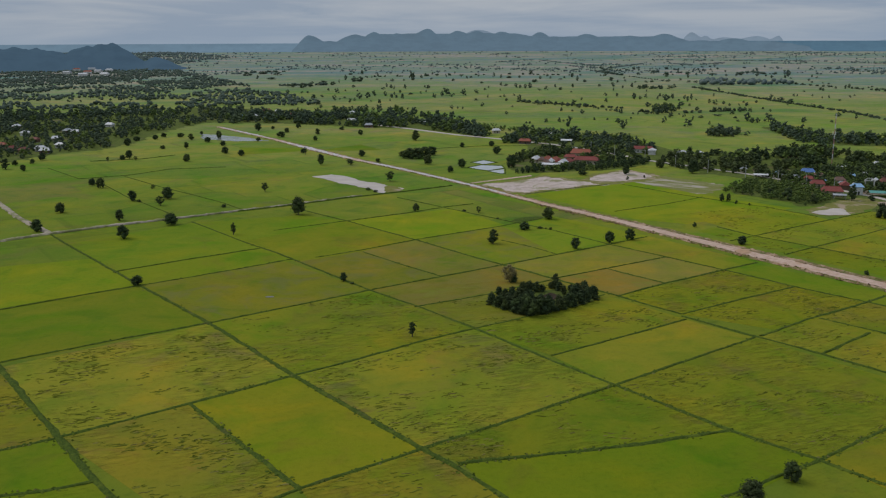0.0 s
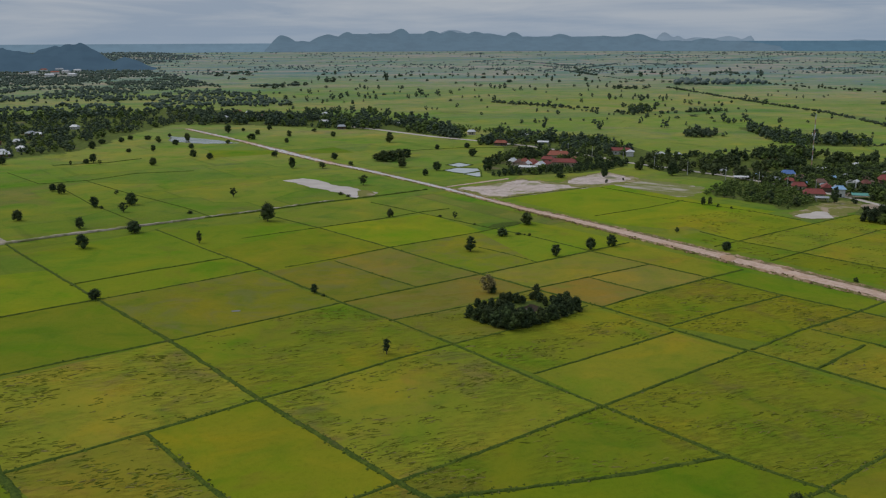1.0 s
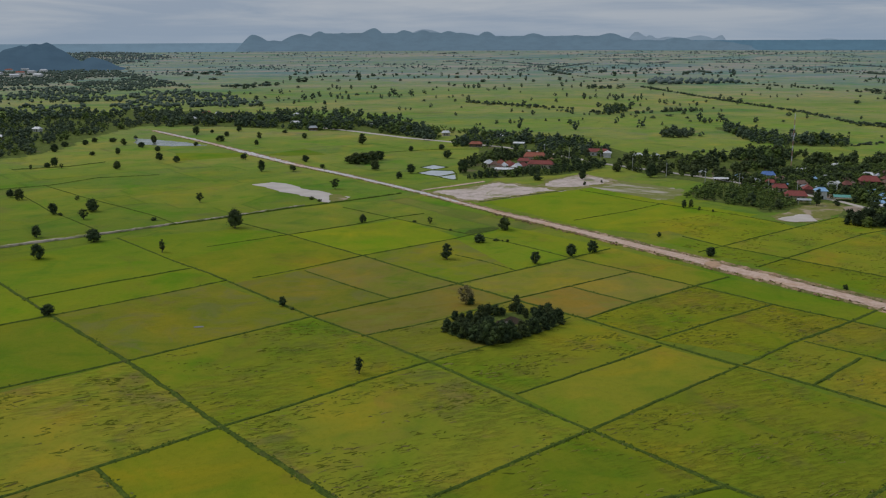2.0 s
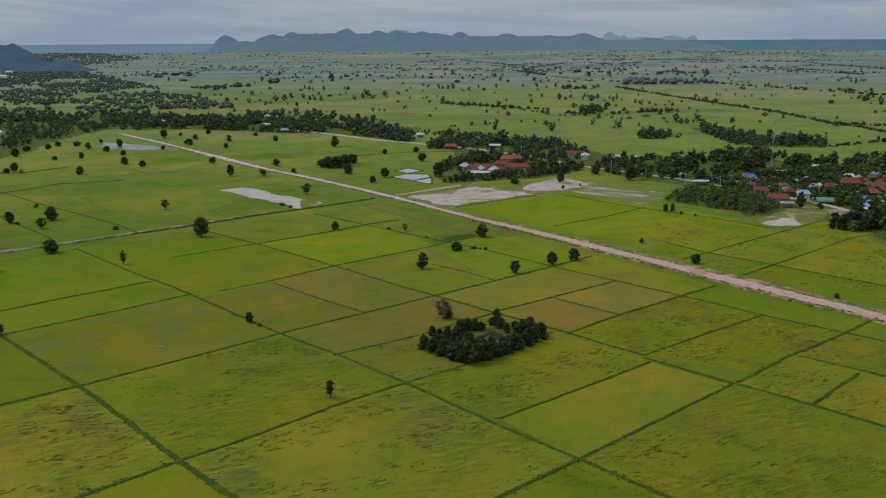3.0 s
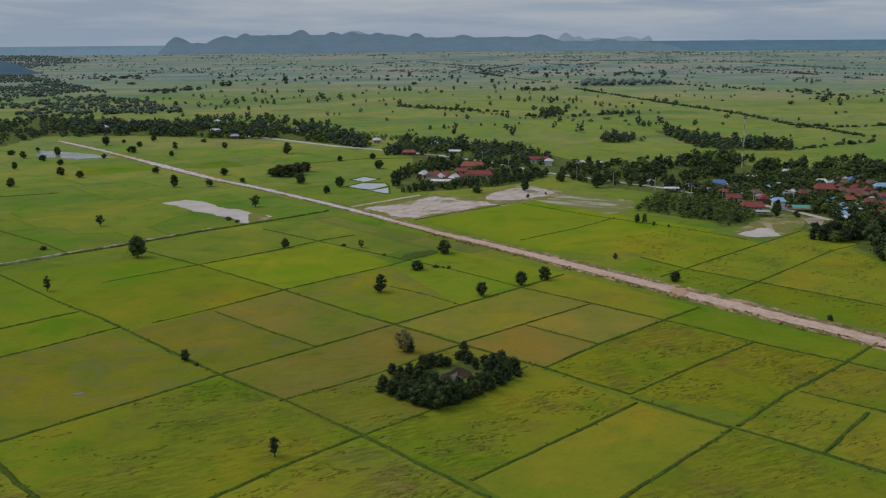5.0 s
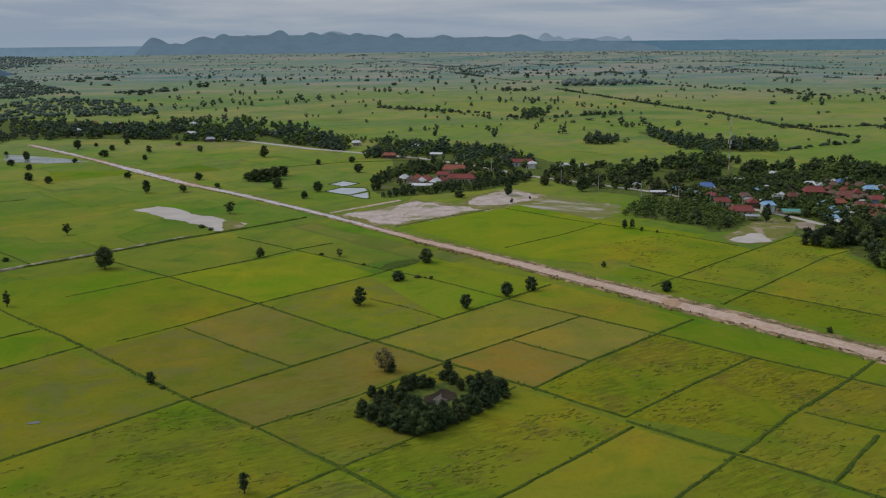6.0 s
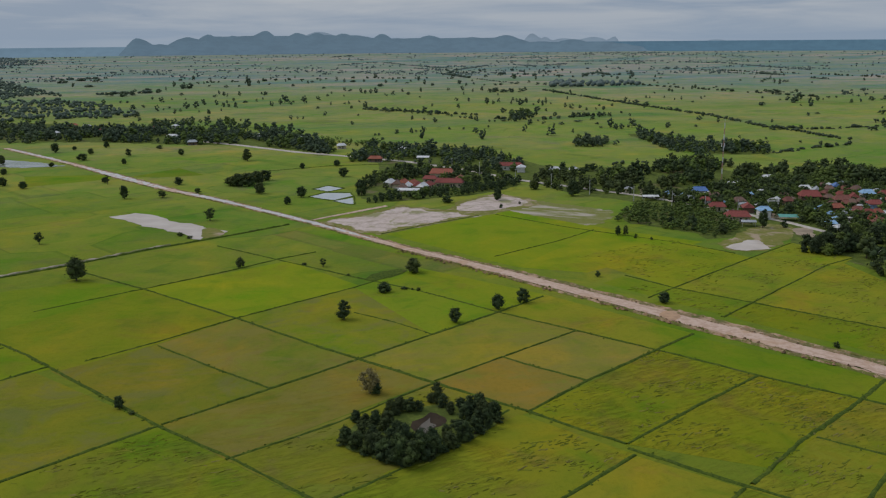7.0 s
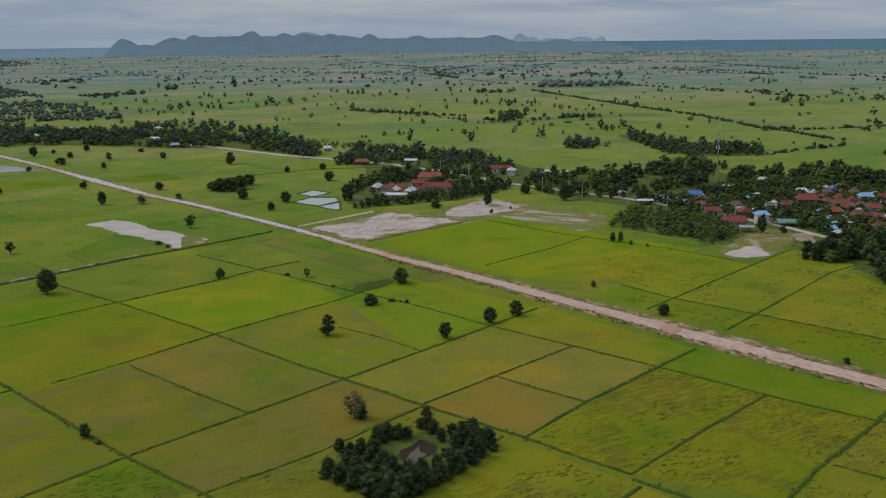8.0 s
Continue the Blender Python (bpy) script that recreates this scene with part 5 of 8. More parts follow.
blot("bare_ground", [(39.5, 309.7), (44.8, 313.6), (46.5, 315.5), (49.7, 309.8), (48.3, 306.9), (44.8, 305.6), (42.6, 300.2), (41.2, 301.6)], 0.33, pool_mat, "dark reddish muddy pool bed inside the grove", "plot", 0.8)
blot("pond", [(41.3, 305.8), (43.1, 308.9), (45.5, 312), (45.1, 308.8), (46.4, 307.3), (45, 305.3), (43.1, 303.4), (42.4, 300.8), (41.8, 302.1)], 0.36, pool_water_mat, "small dull muddy pool inside the grove", "pond", 0.4, cut=0)
blot("pond", [(-59.9, 312.7), (-56.7, 313.4), (-56, 311.9), (-58.8, 311.3)], 0.2, puddle_mat, "small puddle in a paddy", "puddle", 0.3)

# ---- village houses ----
house(242.8, 524.1, -18, 11.5, 6.8, "red", "cream", 3.2, 2.21, 0)
house(245.9, 552.3, -18, 7.9, 5.2, "red", "cream", 3, 1.87, 0)
house(259.6, 544, 72, 6.5, 5.2, "red", "wood", 3.4, 1.87, 0)
house(258.6, 526, -10, 5.8, 5.2, "sky", "white", 5.2, 1.53, 0)
house(309.5, 565.1, -18, 10.8, 7.5, "red", "wood", 4.2, 2.72, 1.5)
house(259.2, 600.5, -18, 8.6, 6, "blue", "white", 3.4, 1.87, 0)
house(342.6, 560.2, -18, 6.5, 6, "sky", "white", 5.2, 1.7, 0)
house(326.1, 530.4, -14, 6.5, 6, "red", "blue", 5, 1.7, 0)
house(319.1, 548.7, -18, 8.6, 6, "brown", "wood", 4.4, 2.04, 1.6)
house(331.1, 556, 72, 5.2, 4.37, "red", "wood", 4.2, 1.87, 1.5)
house(303.2, 529.9, -8, 5.2, 4.37, "orange", "wood", 4, 1.87, 1.4)
house(311.9, 524.6, -18, 4.64, 3.78, "brown", "wood", 3.4, 1.53, 0)
house(354.6, 560.8, -18, 5.2, 4.37, "red", "wood", 4, 1.87, 1.4)
house(326.5, 597.2, -18, 6.32, 3.78, "white", "cream", 3, 1.19, 0)
house(341.4, 603.7, -18, 5.2, 3.78, "rust", "wood", 3, 1.19, 0)
house(344.5, 592.5, 72, 5.2, 4.37, "blue", "wood", 4, 1.7, 1.5)
house(279.2, 498.5, -28, 5, 4.5, "sky", "white", 2.8, 1.02, 0)
house(277.3, 489.9, 12, 3.6, 3, "white", "white", 2.6, 0.85, 0)
house(293.4, 622.8, -18, 7.9, 3.8, "white", "white", 2.8, 1.02, 0)
house(328.5, 643.3, -18, 5.8, 3.8, "white", "cream", 2.8, 1.02, 0)
house(300.1, 489.4, -18, 6.5, 5.2, "brown", "wood", 4, 1.87, 1.4)
house(343.4, 529.3, -18, 6.32, 5.04, "red", "wood", 4, 2.04, 1.4)
house(331.7, 502, 2, 6.32, 5.04, "orange", "wood", 4, 2.04, 1.4)
house(354.9, 518.5, -18, 5.76, 5.04, "brown", "wood", 4, 2.04, 1.4)
house(324.5, 572.2, 22, 4.64, 3.78, "brown", "wood", 4, 1.7, 1.4)
house(303.9, 520.6, -18, 4, 3.19, "grey", "wood", 3, 1.19, 0)
house(258.8, 581.7, -18, 6.5, 4.5, "rust", "wood", 3.4, 1.53, 0)
house(241.9, 578.8, -18, 5.8, 3.8, "grey", "wood", 3, 1.19, 0)
house(290, 556, 2, 3.84, 3.61, "brown", "wood", 3.5343, 1.95299, 1.4)
house(325.7, 583.4, 72, 4.4, 3.61, "grey", "wood", 3.78147, 1.75349, 0)
house(317.7, 559.4, 2, 4, 3.44, "rust", "wood", 3.8067, 1.47878, 1.4)
house(308.3, 541.4, 2, 4.64, 3.19, "rust", "wood", 3.12737, 1.94734, 1.4)
house(328.5, 563.8, -18, 4.4, 4.03, "red", "cream", 4.23484, 1.69211, 0)
house(315.2, 539.6, -33, 3.68, 3.95, "brown", "white", 3.93541, 1.63941, 1.4)
house(322.3, 544.5, -33, 3.52, 3.86, "rust", "cream", 3.49888, 1.57606, 1.4)
house(303.6, 514.8, 72, 3.6, 3.36, "brown", "cream", 3.71589, 1.84201, 0)
house(329.3, 546.1, -18, 4, 3.95, "rust", "wood", 3.31104, 1.61421, 1.4)
house(311.9, 515.6, -18, 4.56, 3.28, "red", "wood", 3.24927, 1.77406, 0)
house(316.3, 514.5, 2, 3.84, 3.44, "orange", "wood", 3.71963, 1.57914, 1.4)
house(337.7, 540.6, 72, 4.08, 3.78, "grey", "white", 3.33588, 1.94817, 1.4)
house(343.8, 542.4, -33, 4, 3.36, "orange", "wood", 4.27686, 1.36397, 1.4)
house(327.7, 517.6, 72, 3.68, 3.86, "red", "wood", 3.34658, 1.42905, 1.4)
house(358, 552.7, -33, 4.16, 3.19, "brown", "cream", 3.89518, 1.49656, 1.4)
house(354.3, 539.7, 2, 4.32, 3.36, "brown", "wood", 3.62832, 1.72705, 0)
house(335.4, 512.7, 72, 3.92, 3.95, "orange", "white", 3.98657, 1.48737, 1.4)
house(304.6, 501.7, -33, 3.84, 3.78, "orange", "wood", 3.18442, 1.88743, 1.4)
house(334.9, 584.9, -18, 3.84, 3.53, "rust", "cream", 4.06461, 1.60851, 0)
house(343.7, 582.7, 2, 4.56, 3.7, "brown", "cream", 3.89329, 1.5891, 0)
house(347.6, 577.7, -18, 4.48, 3.28, "rust", "wood", 4.25647, 1.90175, 0)
house(264.1, 562.6, 2, 5.7, 4.5, "rust", "cream", 3.37898, 1.83182, 1.4)
house(246.3, 567.2, -33, 5.4, 4, "red", "white", 3.81296, 1.40268, 1.4)
house(260.8, 592.4, 72, 3, 3, "white", "wood", 2.83243, 0.838404, 0)
house(254.6, 565, 12, 4.2, 3.4, "sky", "white", 2.50548, 0.78667, 0)
house(245.7, 535.2, 42, 3.8, 2.7, "rust", "white", 2.67417, 1.13099, 0)
house(263.7, 556, -18, 4.6, 2.6, "grey", "white", 2.56782, 0.782681, 0)
house(267.7, 548.4, 42, 3.4, 3.2, "white", "cream", 2.94161, 0.849583, 0)
house(289.6, 566.6, 42, 2.88, 2.69, "white", "wood", 2.6761, 1.08057, 0)
house(301.5, 578.1, -18, 3.52, 2.44, "rust", "cream", 2.85678, 0.881598, 0)
house(297.7, 564.5, 42, 3.28, 3.11, "rust", "cream", 2.80847, 0.858617, 0)
house(293.6, 541.9, -18, 2.8, 2.69, "grey", "cream", 2.58432, 0.749315, 0)
house(289.6, 530.2, 12, 3.44, 2.35, "sky", "wood", 2.65745, 0.866041, 0)
house(301.3, 539.9, 42, 3.68, 2.77, "sky", "cream", 2.59258, 0.744178, 0)
house(292.8, 520.4, -18, 3.52, 2.77, "sky", "white", 2.6543, 1.01582, 0)
house(288.2, 507.2, 72, 2.88, 2.6, "sky", "white", 2.88883, 0.77318, 0)
house(296.5, 513.6, 12, 3.52, 2.27, "grey", "cream", 2.9326, 1.12288, 0)
house(297.3, 507.7, 72, 3.68, 3.11, "white", "white", 2.89982, 0.787716, 0)
house(320.7, 535, -18, 3.12, 2.27, "white", "wood", 2.49796, 1.04507, 0)
house(334.5, 544.7, 72, 3.6, 3.11, "grey", "cream", 2.9173, 0.989501, 0)
house(353.2, 576.3, -18, 2.8, 2.69, "white", "white", 2.45888, 0.683167, 0)
house(361.8, 578, 12, 3.44, 2.69, "white", "white", 2.68037, 1.00337, 0)
house(321.7, 516.1, 42, 3.52, 3.02, "white", "cream", 2.90696, 0.690473, 0)
house(327.6, 590.8, 12, 3.04, 3.02, "white", "wood", 2.9738, 1.02805, 0)
house(311.8, 601, 42, 3.12, 3.11, "grey", "wood", 2.90343, 0.745948, 0)
house(294.4, 591.5, -18, 2.64, 2.6, "white", "wood", 2.95982, 0.695803, 0)
house(283.6, 586.5, -18, 3.9, 3.3, "sky", "cream", 2.52395, 1.06597, 0)
house(348.4, 606.2, 42, 3.2, 3.02, "white", "white", 2.45231, 0.989495, 0)
house(359.1, 607.7, -18, 3.76, 2.94, "grey", "wood", 2.57891, 1.15099, 0)
house(357.2, 591.3, 12, 3.28, 2.18, "white", "wood", 2.68945, 1.05281, 0)
house(237.3, 598.4, 42, 4.2, 3, "sky", "white", 2.60553, 1.13361, 0)
house(238.9, 590.5, 72, 3, 3, "grey", "cream", 2.73865, 1.10762, 0)
house(245.1, 592.6, 42, 4.2, 2.9, "sky", "wood", 2.47156, 0.979316, 0)
house(228.6, 612.4, 42, 3.2, 3.2, "rust", "cream", 2.74631, 0.872981, 0)
house(221.8, 620.3, 72, 3.6, 3.6, "grey", "cream", 2.75898, 0.716298, 0)
house(120.1, 703.6, -18, 15.8, 7.5, "orange", "cream", 4, 2.72, 0, "long cream compound hall under an orange tiled roof")
house(118, 666.5, -18, 17.3, 6, "red", "cream", 3.4, 2.21, 0, "long cream compound building under a red tiled roof")
house(80.9, 676.2, 52, 6.5, 4.5, "white", "cream", 3, 2.04, 0)
house(84.5, 670.8, 72, 6.5, 4.5, "rust", "cream", 3, 2.04, 0)
house(89.3, 674, 52, 6.5, 4.5, "orange", "cream", 3, 2.04, 0)
house(90.2, 660.7, 72, 6.5, 4.5, "white", "cream", 3, 2.04, 0)
house(94.9, 670.3, 52, 6.5, 4.5, "orange", "cream", 3, 2.04, 0)
house(96.7, 661.2, 72, 6.5, 4.5, "red", "cream", 3, 2.04, 0)
house(99.1, 656.3, 52, 6.5, 4.5, "white", "cream", 3, 2.04, 0)
house(86, 655.5, 72, 6.5, 4.5, "rust", "cream", 3, 2.04, 0)
house(103.8, 661.4, 52, 6.5, 4.5, "red", "cream", 3, 2.04, 0)
house(108.9, 687.1, -18, 8.6, 5.2, "red", "cream", 3, 1.7, 0)
house(128.5, 682, 72, 6.5, 5.2, "orange", "cream", 3.2, 1.87, 0)
house(175.6, 731.4, -18, 17.3, 6, "red", "white", 3.6, 1.87, 0, "long white school building under a red roof")
house(180.4, 718.9, 72, 6.5, 5.2, "white", "white", 4, 1.19, 0)
house(84.5, 798.9, -18, 10.1, 5.2, "orange", "wood", 3, 1.7, 0)
house(113.5, 854.5, 72, 7.2, 5.2, "white", "white", 3.2, 1.53, 0)
house(64.7, 892.2, 7, 7.2, 5.2, "white", "cream", 3.2, 1.53, 0)
house(30.5, 964.1, -18, 6.5, 5.2, "white", "white", 3.2, 1.53, 0)
house(-8.7, 995.3, 72, 9.4, 5.2, "white", "white", 3.2, 1.53, 0)
house(-91.3, 1014.5, -18, 10.1, 5.2, "white", "white", 3.2, 1.53, 0)
house(-50.7, 997.7, 72, 6.5, 5.2, "sky", "white", 3.2, 1.53, 0)
house(-214.9, 1077, 72, 11.5, 5.2, "white", "white", 3.2, 1.53, 0)
house(-226.4, 1069.8, 7, 7.2, 5.2, "sky", "white", 3.2, 1.53, 0)
house(-171.4, 1103.2, 72, 11.5, 5.2, "brown", "white", 3.2, 1.53, 0)
house(-149.9, 1091, -18, 11.5, 5.2, "white", "white", 3.2, 1.53, 0)
house(-133.1, 1063.6, 72, 11.5, 5.2, "white", "cream", 3.2, 1.53, 0)
house(-214.9, 1165.4, 7, 9.4, 5.2, "orange", "wood", 3.2, 1.53, 0)
house(-196.7, 1147.1, 7, 8.6, 5.2, "white", "wood", 3.2, 1.53, 0)
house(-123.6, 1106.5, 7, 8.6, 5.2, "brown", "wood", 3.2, 1.53, 0)
house(-100.4, 1124, 72, 7.2, 5.2, "white", "white", 3.2, 1.53, 0)
house(-67.7, 955.8, 7, 7.9, 5.2, "grey", "wood", 3.2, 1.53, 0)
house(214.7, 704.3, 72, 6.5, 5.2, "white", "white", 3.2, 1.53, 0)
house(201.6, 707.8, -18, 6.5, 5.2, "white", "cream", 3.2, 1.53, 0)
house(-358.4, 760, 72, 7.9, 5.2, "red", "white", 3.2, 1.7, 0)
house(-333.9, 759.1, 12, 7.9, 5.2, "white", "white", 3.2, 1.7, 0)
house(-343.4, 747.9, 72, 7.9, 5.2, "brown", "wood", 3.2, 1.7, 0)
house(-326.3, 783, -18, 7.9, 5.2, "white", "white", 3.2, 1.7, 0)
house(-323.4, 743.4, 12, 7.9, 5.2, "white", "wood", 3.2, 1.7, 0)
house(-404.9, 889.3, 72, 7.9, 5.2, "white", "white", 3.2, 1.7, 0)
house(-368.9, 828.5, -18, 7.9, 5.2, "brown", "wood", 3.2, 1.7, 0)
house(-352.6, 837.2, 12, 7.9, 5.2, "white", "cream", 3.2, 1.7, 0)
house(-357.8, 898, -18, 7.9, 5.2, "white", "wood", 3.2, 1.7, 0)
house(-378.3, 785, -18, 7.9, 5.2, "orange", "wood", 3.2, 1.7, 0)
house(-350.6, 973.9, -18, 7.9, 5.2, "white", "white", 3.2, 1.7, 0)
house(-370.9, 909.5, 72, 7.9, 5.2, "grey", "wood", 3.2, 1.7, 0)
house(-445.2, 959.3, 72, 7.9, 5.2, "white", "wood", 3.2, 1.7, 0)
house(-985.0, 2444.0, -18, 21.6, 10.5, "grey", "white", 8, 2.55, 0, "large pale town building under a broad roof")
house(-1055.7, 2690.1, 72, 21.6, 10.5, "orange", "white", 8, 2.55, 0, "large pale town building under a broad roof")
house(-887.2, 2296.0, 22, 21.6, 10.5, "white", "white", 8, 2.55, 0, "large pale town building under a broad roof")
house(-941.6, 2474.3, 22, 21.6, 10.5, "orange", "white", 8, 2.55, 0, "large pale town building under a broad roof")
house(-1026.0, 2729.8, 22, 21.6, 10.5, "grey", "white", 8, 2.55, 0, "large pale town building under a broad roof")
house(-940.2, 2550.1, -18, 21.6, 10.5, "grey", "white", 8, 2.55, 0, "large pale town building under a broad roof")
house(-840.9, 2322.1, -18, 21.6, 10.5, "white", "white", 8, 2.55, 0, "large pale town building under a broad roof")
house(-1118.8, 2743.3, 22, 21.6, 10.5, "grey", "white", 8, 2.55, 0, "large pale town building under a broad roof")
house(-938.8, 2630.8, 72, 21.6, 10.5, "white", "white", 8, 2.55, 0, "large pale town building under a broad roof")
house(-1113.6, 2934.8, -18, 21.6, 10.5, "white", "white", 8, 2.55, 0, "large pale town building under a broad roof")
open_shed(268.6, 519.1, -18, 10, 7, 2.6, "teal")
open_shed(118.5, 773.7, -18, 9, 7, 6.0, "white")
open_shed(241.4, 510.6, -18, 7, 5, 2.6, "grey")
open_shed(223.4, 590.7, -10, 9, 5, 2.6, "white")
open_shed(87.9, 644.8, -18, 14, 7, 3.0, "white")
mast(288.8, 630.6, 40.0)
gate_arch(277.5, 549.2, -25)
power_pole(180.2, 645.8, -30)
power_pole(195.6, 617, -30)
power_pole(212.8, 589.8, -30)
power_pole(227, 568.7, -30)
power_pole(163.8, 672.6, -30)
power_pole(148.3, 711.5, -30)
power_pole(248.5, 534.5, -30)
power_pole(237.4, 549.6, -30)
power_pole(133.6, 737.1, -30)

# ---- trees standing alone ----
tree("round", -71, 471.4, 10.3, 9.2, "trees in the paddies")
tree("round", -112.7, 330.1, 4.1, 5.5, "trees in the paddies")
tree("round", -32.8, 334.2, 3.9, 3.1, "trees in the paddies")
tree("thin", -4, 266.3, 5.5, 3.1, "trees in the paddies")
tree("tall", 30.3, 398, 7.2, 5.8, "trees in the paddies")
tree("round", 47.8, 428.9, 4.3, 5.9, "trees in the paddies")
tree("round", 62.9, 455.5, 6.4, 7.1, "trees in the paddies")
tree("round", 67, 386.9, 5.8, 4.9, "trees in the paddies")
tree("round", 84.6, 399.1, 5.9, 5.5, "trees in the paddies")
tree("round", 95.3, 404.8, 5.7, 5.6, "trees in the paddies")
tree("round", 144.7, 394.1, 4.3, 4.9, "trees in the paddies")
tree("round", 79.9, 170, 4.8, 4.4, "trees in the paddies")
tree("round", 68.2, 160.9, 5.3, 5.6, "trees in the paddies")
tree("round", -7.3, 479.5, 4.7, 4.4, "trees in the paddies")
tree("thin", 27.1, 473.6, 3.8, 3.1, "trees in the paddies")
tree("thin", -95, 420.6, 6.2, 3.3, "trees in the paddies")
tree("open", -102.7, 545.4, 6.4, 5.3, "trees in the paddies")
tree("round", -132.5, 445.9, 6.5, 8.4, "trees in the paddies")
tree("round", -145.8, 413, 7.2, 6.8, "trees in the paddies")
tree("tall", -162.7, 456.9, 6.3, 5.1, "trees in the paddies")
tree("round", -194.8, 430.9, 6.6, 6.5, "trees in the paddies")
tree("round", -203.2, 479.7, 6.0, 5.9, "trees in the paddies")
tree("round", -156.7, 522.8, 7.5, 7.8, "trees in the paddies")
tree("open", -154.4, 500.5, 5.9, 6.5, "trees in the paddies")
tree("round", -175.6, 515.7, 6.8, 5.7, "trees in the paddies")
tree("round", -220.6, 573, 5.2, 5.2, "trees in the paddies")
tree("round", -211.7, 563.7, 7.0, 6.5, "trees in the paddies")
tree("bush", -177, 560.5, 2.5, 3.6, "trees in the paddies")
tree("bush", -116.7, 494.3, 1.9, 3.9, "trees in the paddies")
tree("bush", -170.4, 511.9, 1.7, 2.7, "trees in the paddies")
tree("round", -296.1, 641.4, 5.0, 4.9, "trees in the paddies")
tree("round", -190.3, 689.7, 6.2, 6.2, "trees in the paddies")
tree("tall", -241.3, 708.2, 7.2, 6.3, "trees in the paddies")
tree("round", -244.4, 701.5, 4.0, 5.4, "trees in the paddies")
tree("thin", -252.6, 691.8, 4.0, 2.7, "trees in the paddies")
tree("thin", -232.9, 697.7, 3.6, 3.1, "trees in the paddies")
tree("tall", -313.1, 650.6, 8.4, 7.5, "trees in the paddies")
tree("round", -315.6, 671.6, 4.3, 5.2, "trees in the paddies")
tree("round", -307.3, 700.3, 6.3, 6.7, "trees in the paddies")
tree("bush", -306.3, 680.7, 3.9, 5.2, "trees in the paddies")
tree("round", -272.7, 797.9, 7.1, 8.1, "trees in the paddies")
tree("round", -276.3, 834.2, 4.8, 7.4, "trees in the paddies")
tree("bush", -233.4, 771.4, 3.4, 5.9, "trees in the paddies")
tree("round", -263.1, 848, 4.8, 6.5, "trees in the paddies")
tree("round", -260.9, 867.8, 4.4, 6.6, "trees in the paddies")
tree("round", -244.2, 867.2, 4.4, 7.7, "trees in the paddies")
tree("tall", -227.6, 841.8, 6.4, 6.4, "trees in the paddies")
tree("tall", -213.7, 774.7, 5.9, 4.9, "trees in the paddies")
tree("bush", -230.4, 892.8, 3.4, 4.5, "trees in the paddies")
tree("round", -206.7, 822.1, 5.2, 7.3, "trees in the paddies")
tree("round", -204.1, 855.5, 7.6, 6.5, "trees in the paddies")
tree("round", -186.3, 794.7, 4.5, 6.1, "trees in the paddies")
tree("round", -171.8, 738, 6.1, 6.6, "trees in the paddies")
tree("round", -154.9, 722.7, 5.1, 6.5, "trees in the paddies")
tree("tall", -83, 667, 8.6, 6.0, "trees in the paddies")
tree("open", -60.7, 666.2, 4.7, 8.5, "trees in the paddies")
tree("open", -26.8, 585.9, 7.2, 7.6, "trees in the paddies")
tree("round", -56.1, 715.7, 5.5, 6.9, "trees in the paddies")
tree("bush", -40.5, 678.1, 3.5, 4.8, "trees in the paddies")
tree("round", -106.5, 735.6, 4.2, 4.7, "trees in the paddies")
tree("tall", -113.1, 882.6, 6.7, 6.2, "trees in the paddies")
tree("round", -108.8, 832.3, 4.8, 4.8, "trees in the paddies")
tree("round", -70.4, 880.8, 5.6, 5.6, "trees in the paddies")
tree("tall", -14.5, 828.6, 10.0, 9.0, "trees in the paddies")
tree("thin", -103.3, 728.9, 6.5, 3.0, "trees in the paddies")
tree("bush", -94.1, 932.1, 3.5, 7.1, "trees in the paddies")
tree("round", -142.5, 952.3, 6.0, 6.0, "trees in the paddies")
tree("round", -147.1, 905.7, 5.2, 5.7, "trees in the paddies")
tree("round", -145.7, 863.2, 6.0, 9.9, "trees in the paddies")
tree("round", -167.7, 941.2, 3.6, 4.8, "trees in the paddies")
tree("tall", -179.9, 924.1, 8.7, 8.2, "trees in the paddies")
tree("round", -161.7, 829.7, 3.7, 5.3, "trees in the paddies")
tree("round", 23, 648.4, 7.1, 7.1, "trees in the paddies")
tree("round", 14.3, 625.9, 4.9, 4.8, "trees in the paddies")
tree("round", 27.2, 773.9, 4.5, 4.9, "trees in the paddies")
tree("round", 54.6, 726.2, 7.0, 7.9, "trees in the paddies")
tree("round", 53.4, 781.3, 5.0, 6.0, "trees in the paddies")
tree("round", 59.6, 647.2, 10.0, 9.0, "trees in the paddies")
tree("round", 136.7, 611.2, 7.9, 5.9, "trees in the paddies")
tree("bush", 132.5, 585.9, 2.7, 2.3, "trees in the paddies")
tree("bush", 145.7, 595.4, 1.9, 1.9, "trees in the paddies")
tree("bush", 106, 609.5, 4.7, 7.9, "trees in the paddies")
tree("round", 168, 643.6, 6.7, 7.5, "trees in the paddies")
tree("round", 184.4, 615, 10.0, 9.1, "trees in the paddies")
tree("tall", 169.9, 504.3, 5.0, 3.3, "trees in the paddies")
tree("tall", 173.9, 504.2, 5.0, 3.3, "trees in the paddies")
tree("bush", 176, 496.8, 2.3, 1.9, "trees in the paddies")
tree("bush", 181.6, 491.4, 1.6, 1.6, "trees in the paddies")
tree("round", 134, 433.5, 2.6, 2.6, "trees in the paddies")
tree("bush", -38.6, 549.9, 1.8, 4.3, "trees in the paddies")
tree("bush", -33.6, 543.4, 1.4, 3.5, "trees in the paddies")
tree("bush", 55.7, 431.4, 1.2, 3.4, "trees in the paddies")
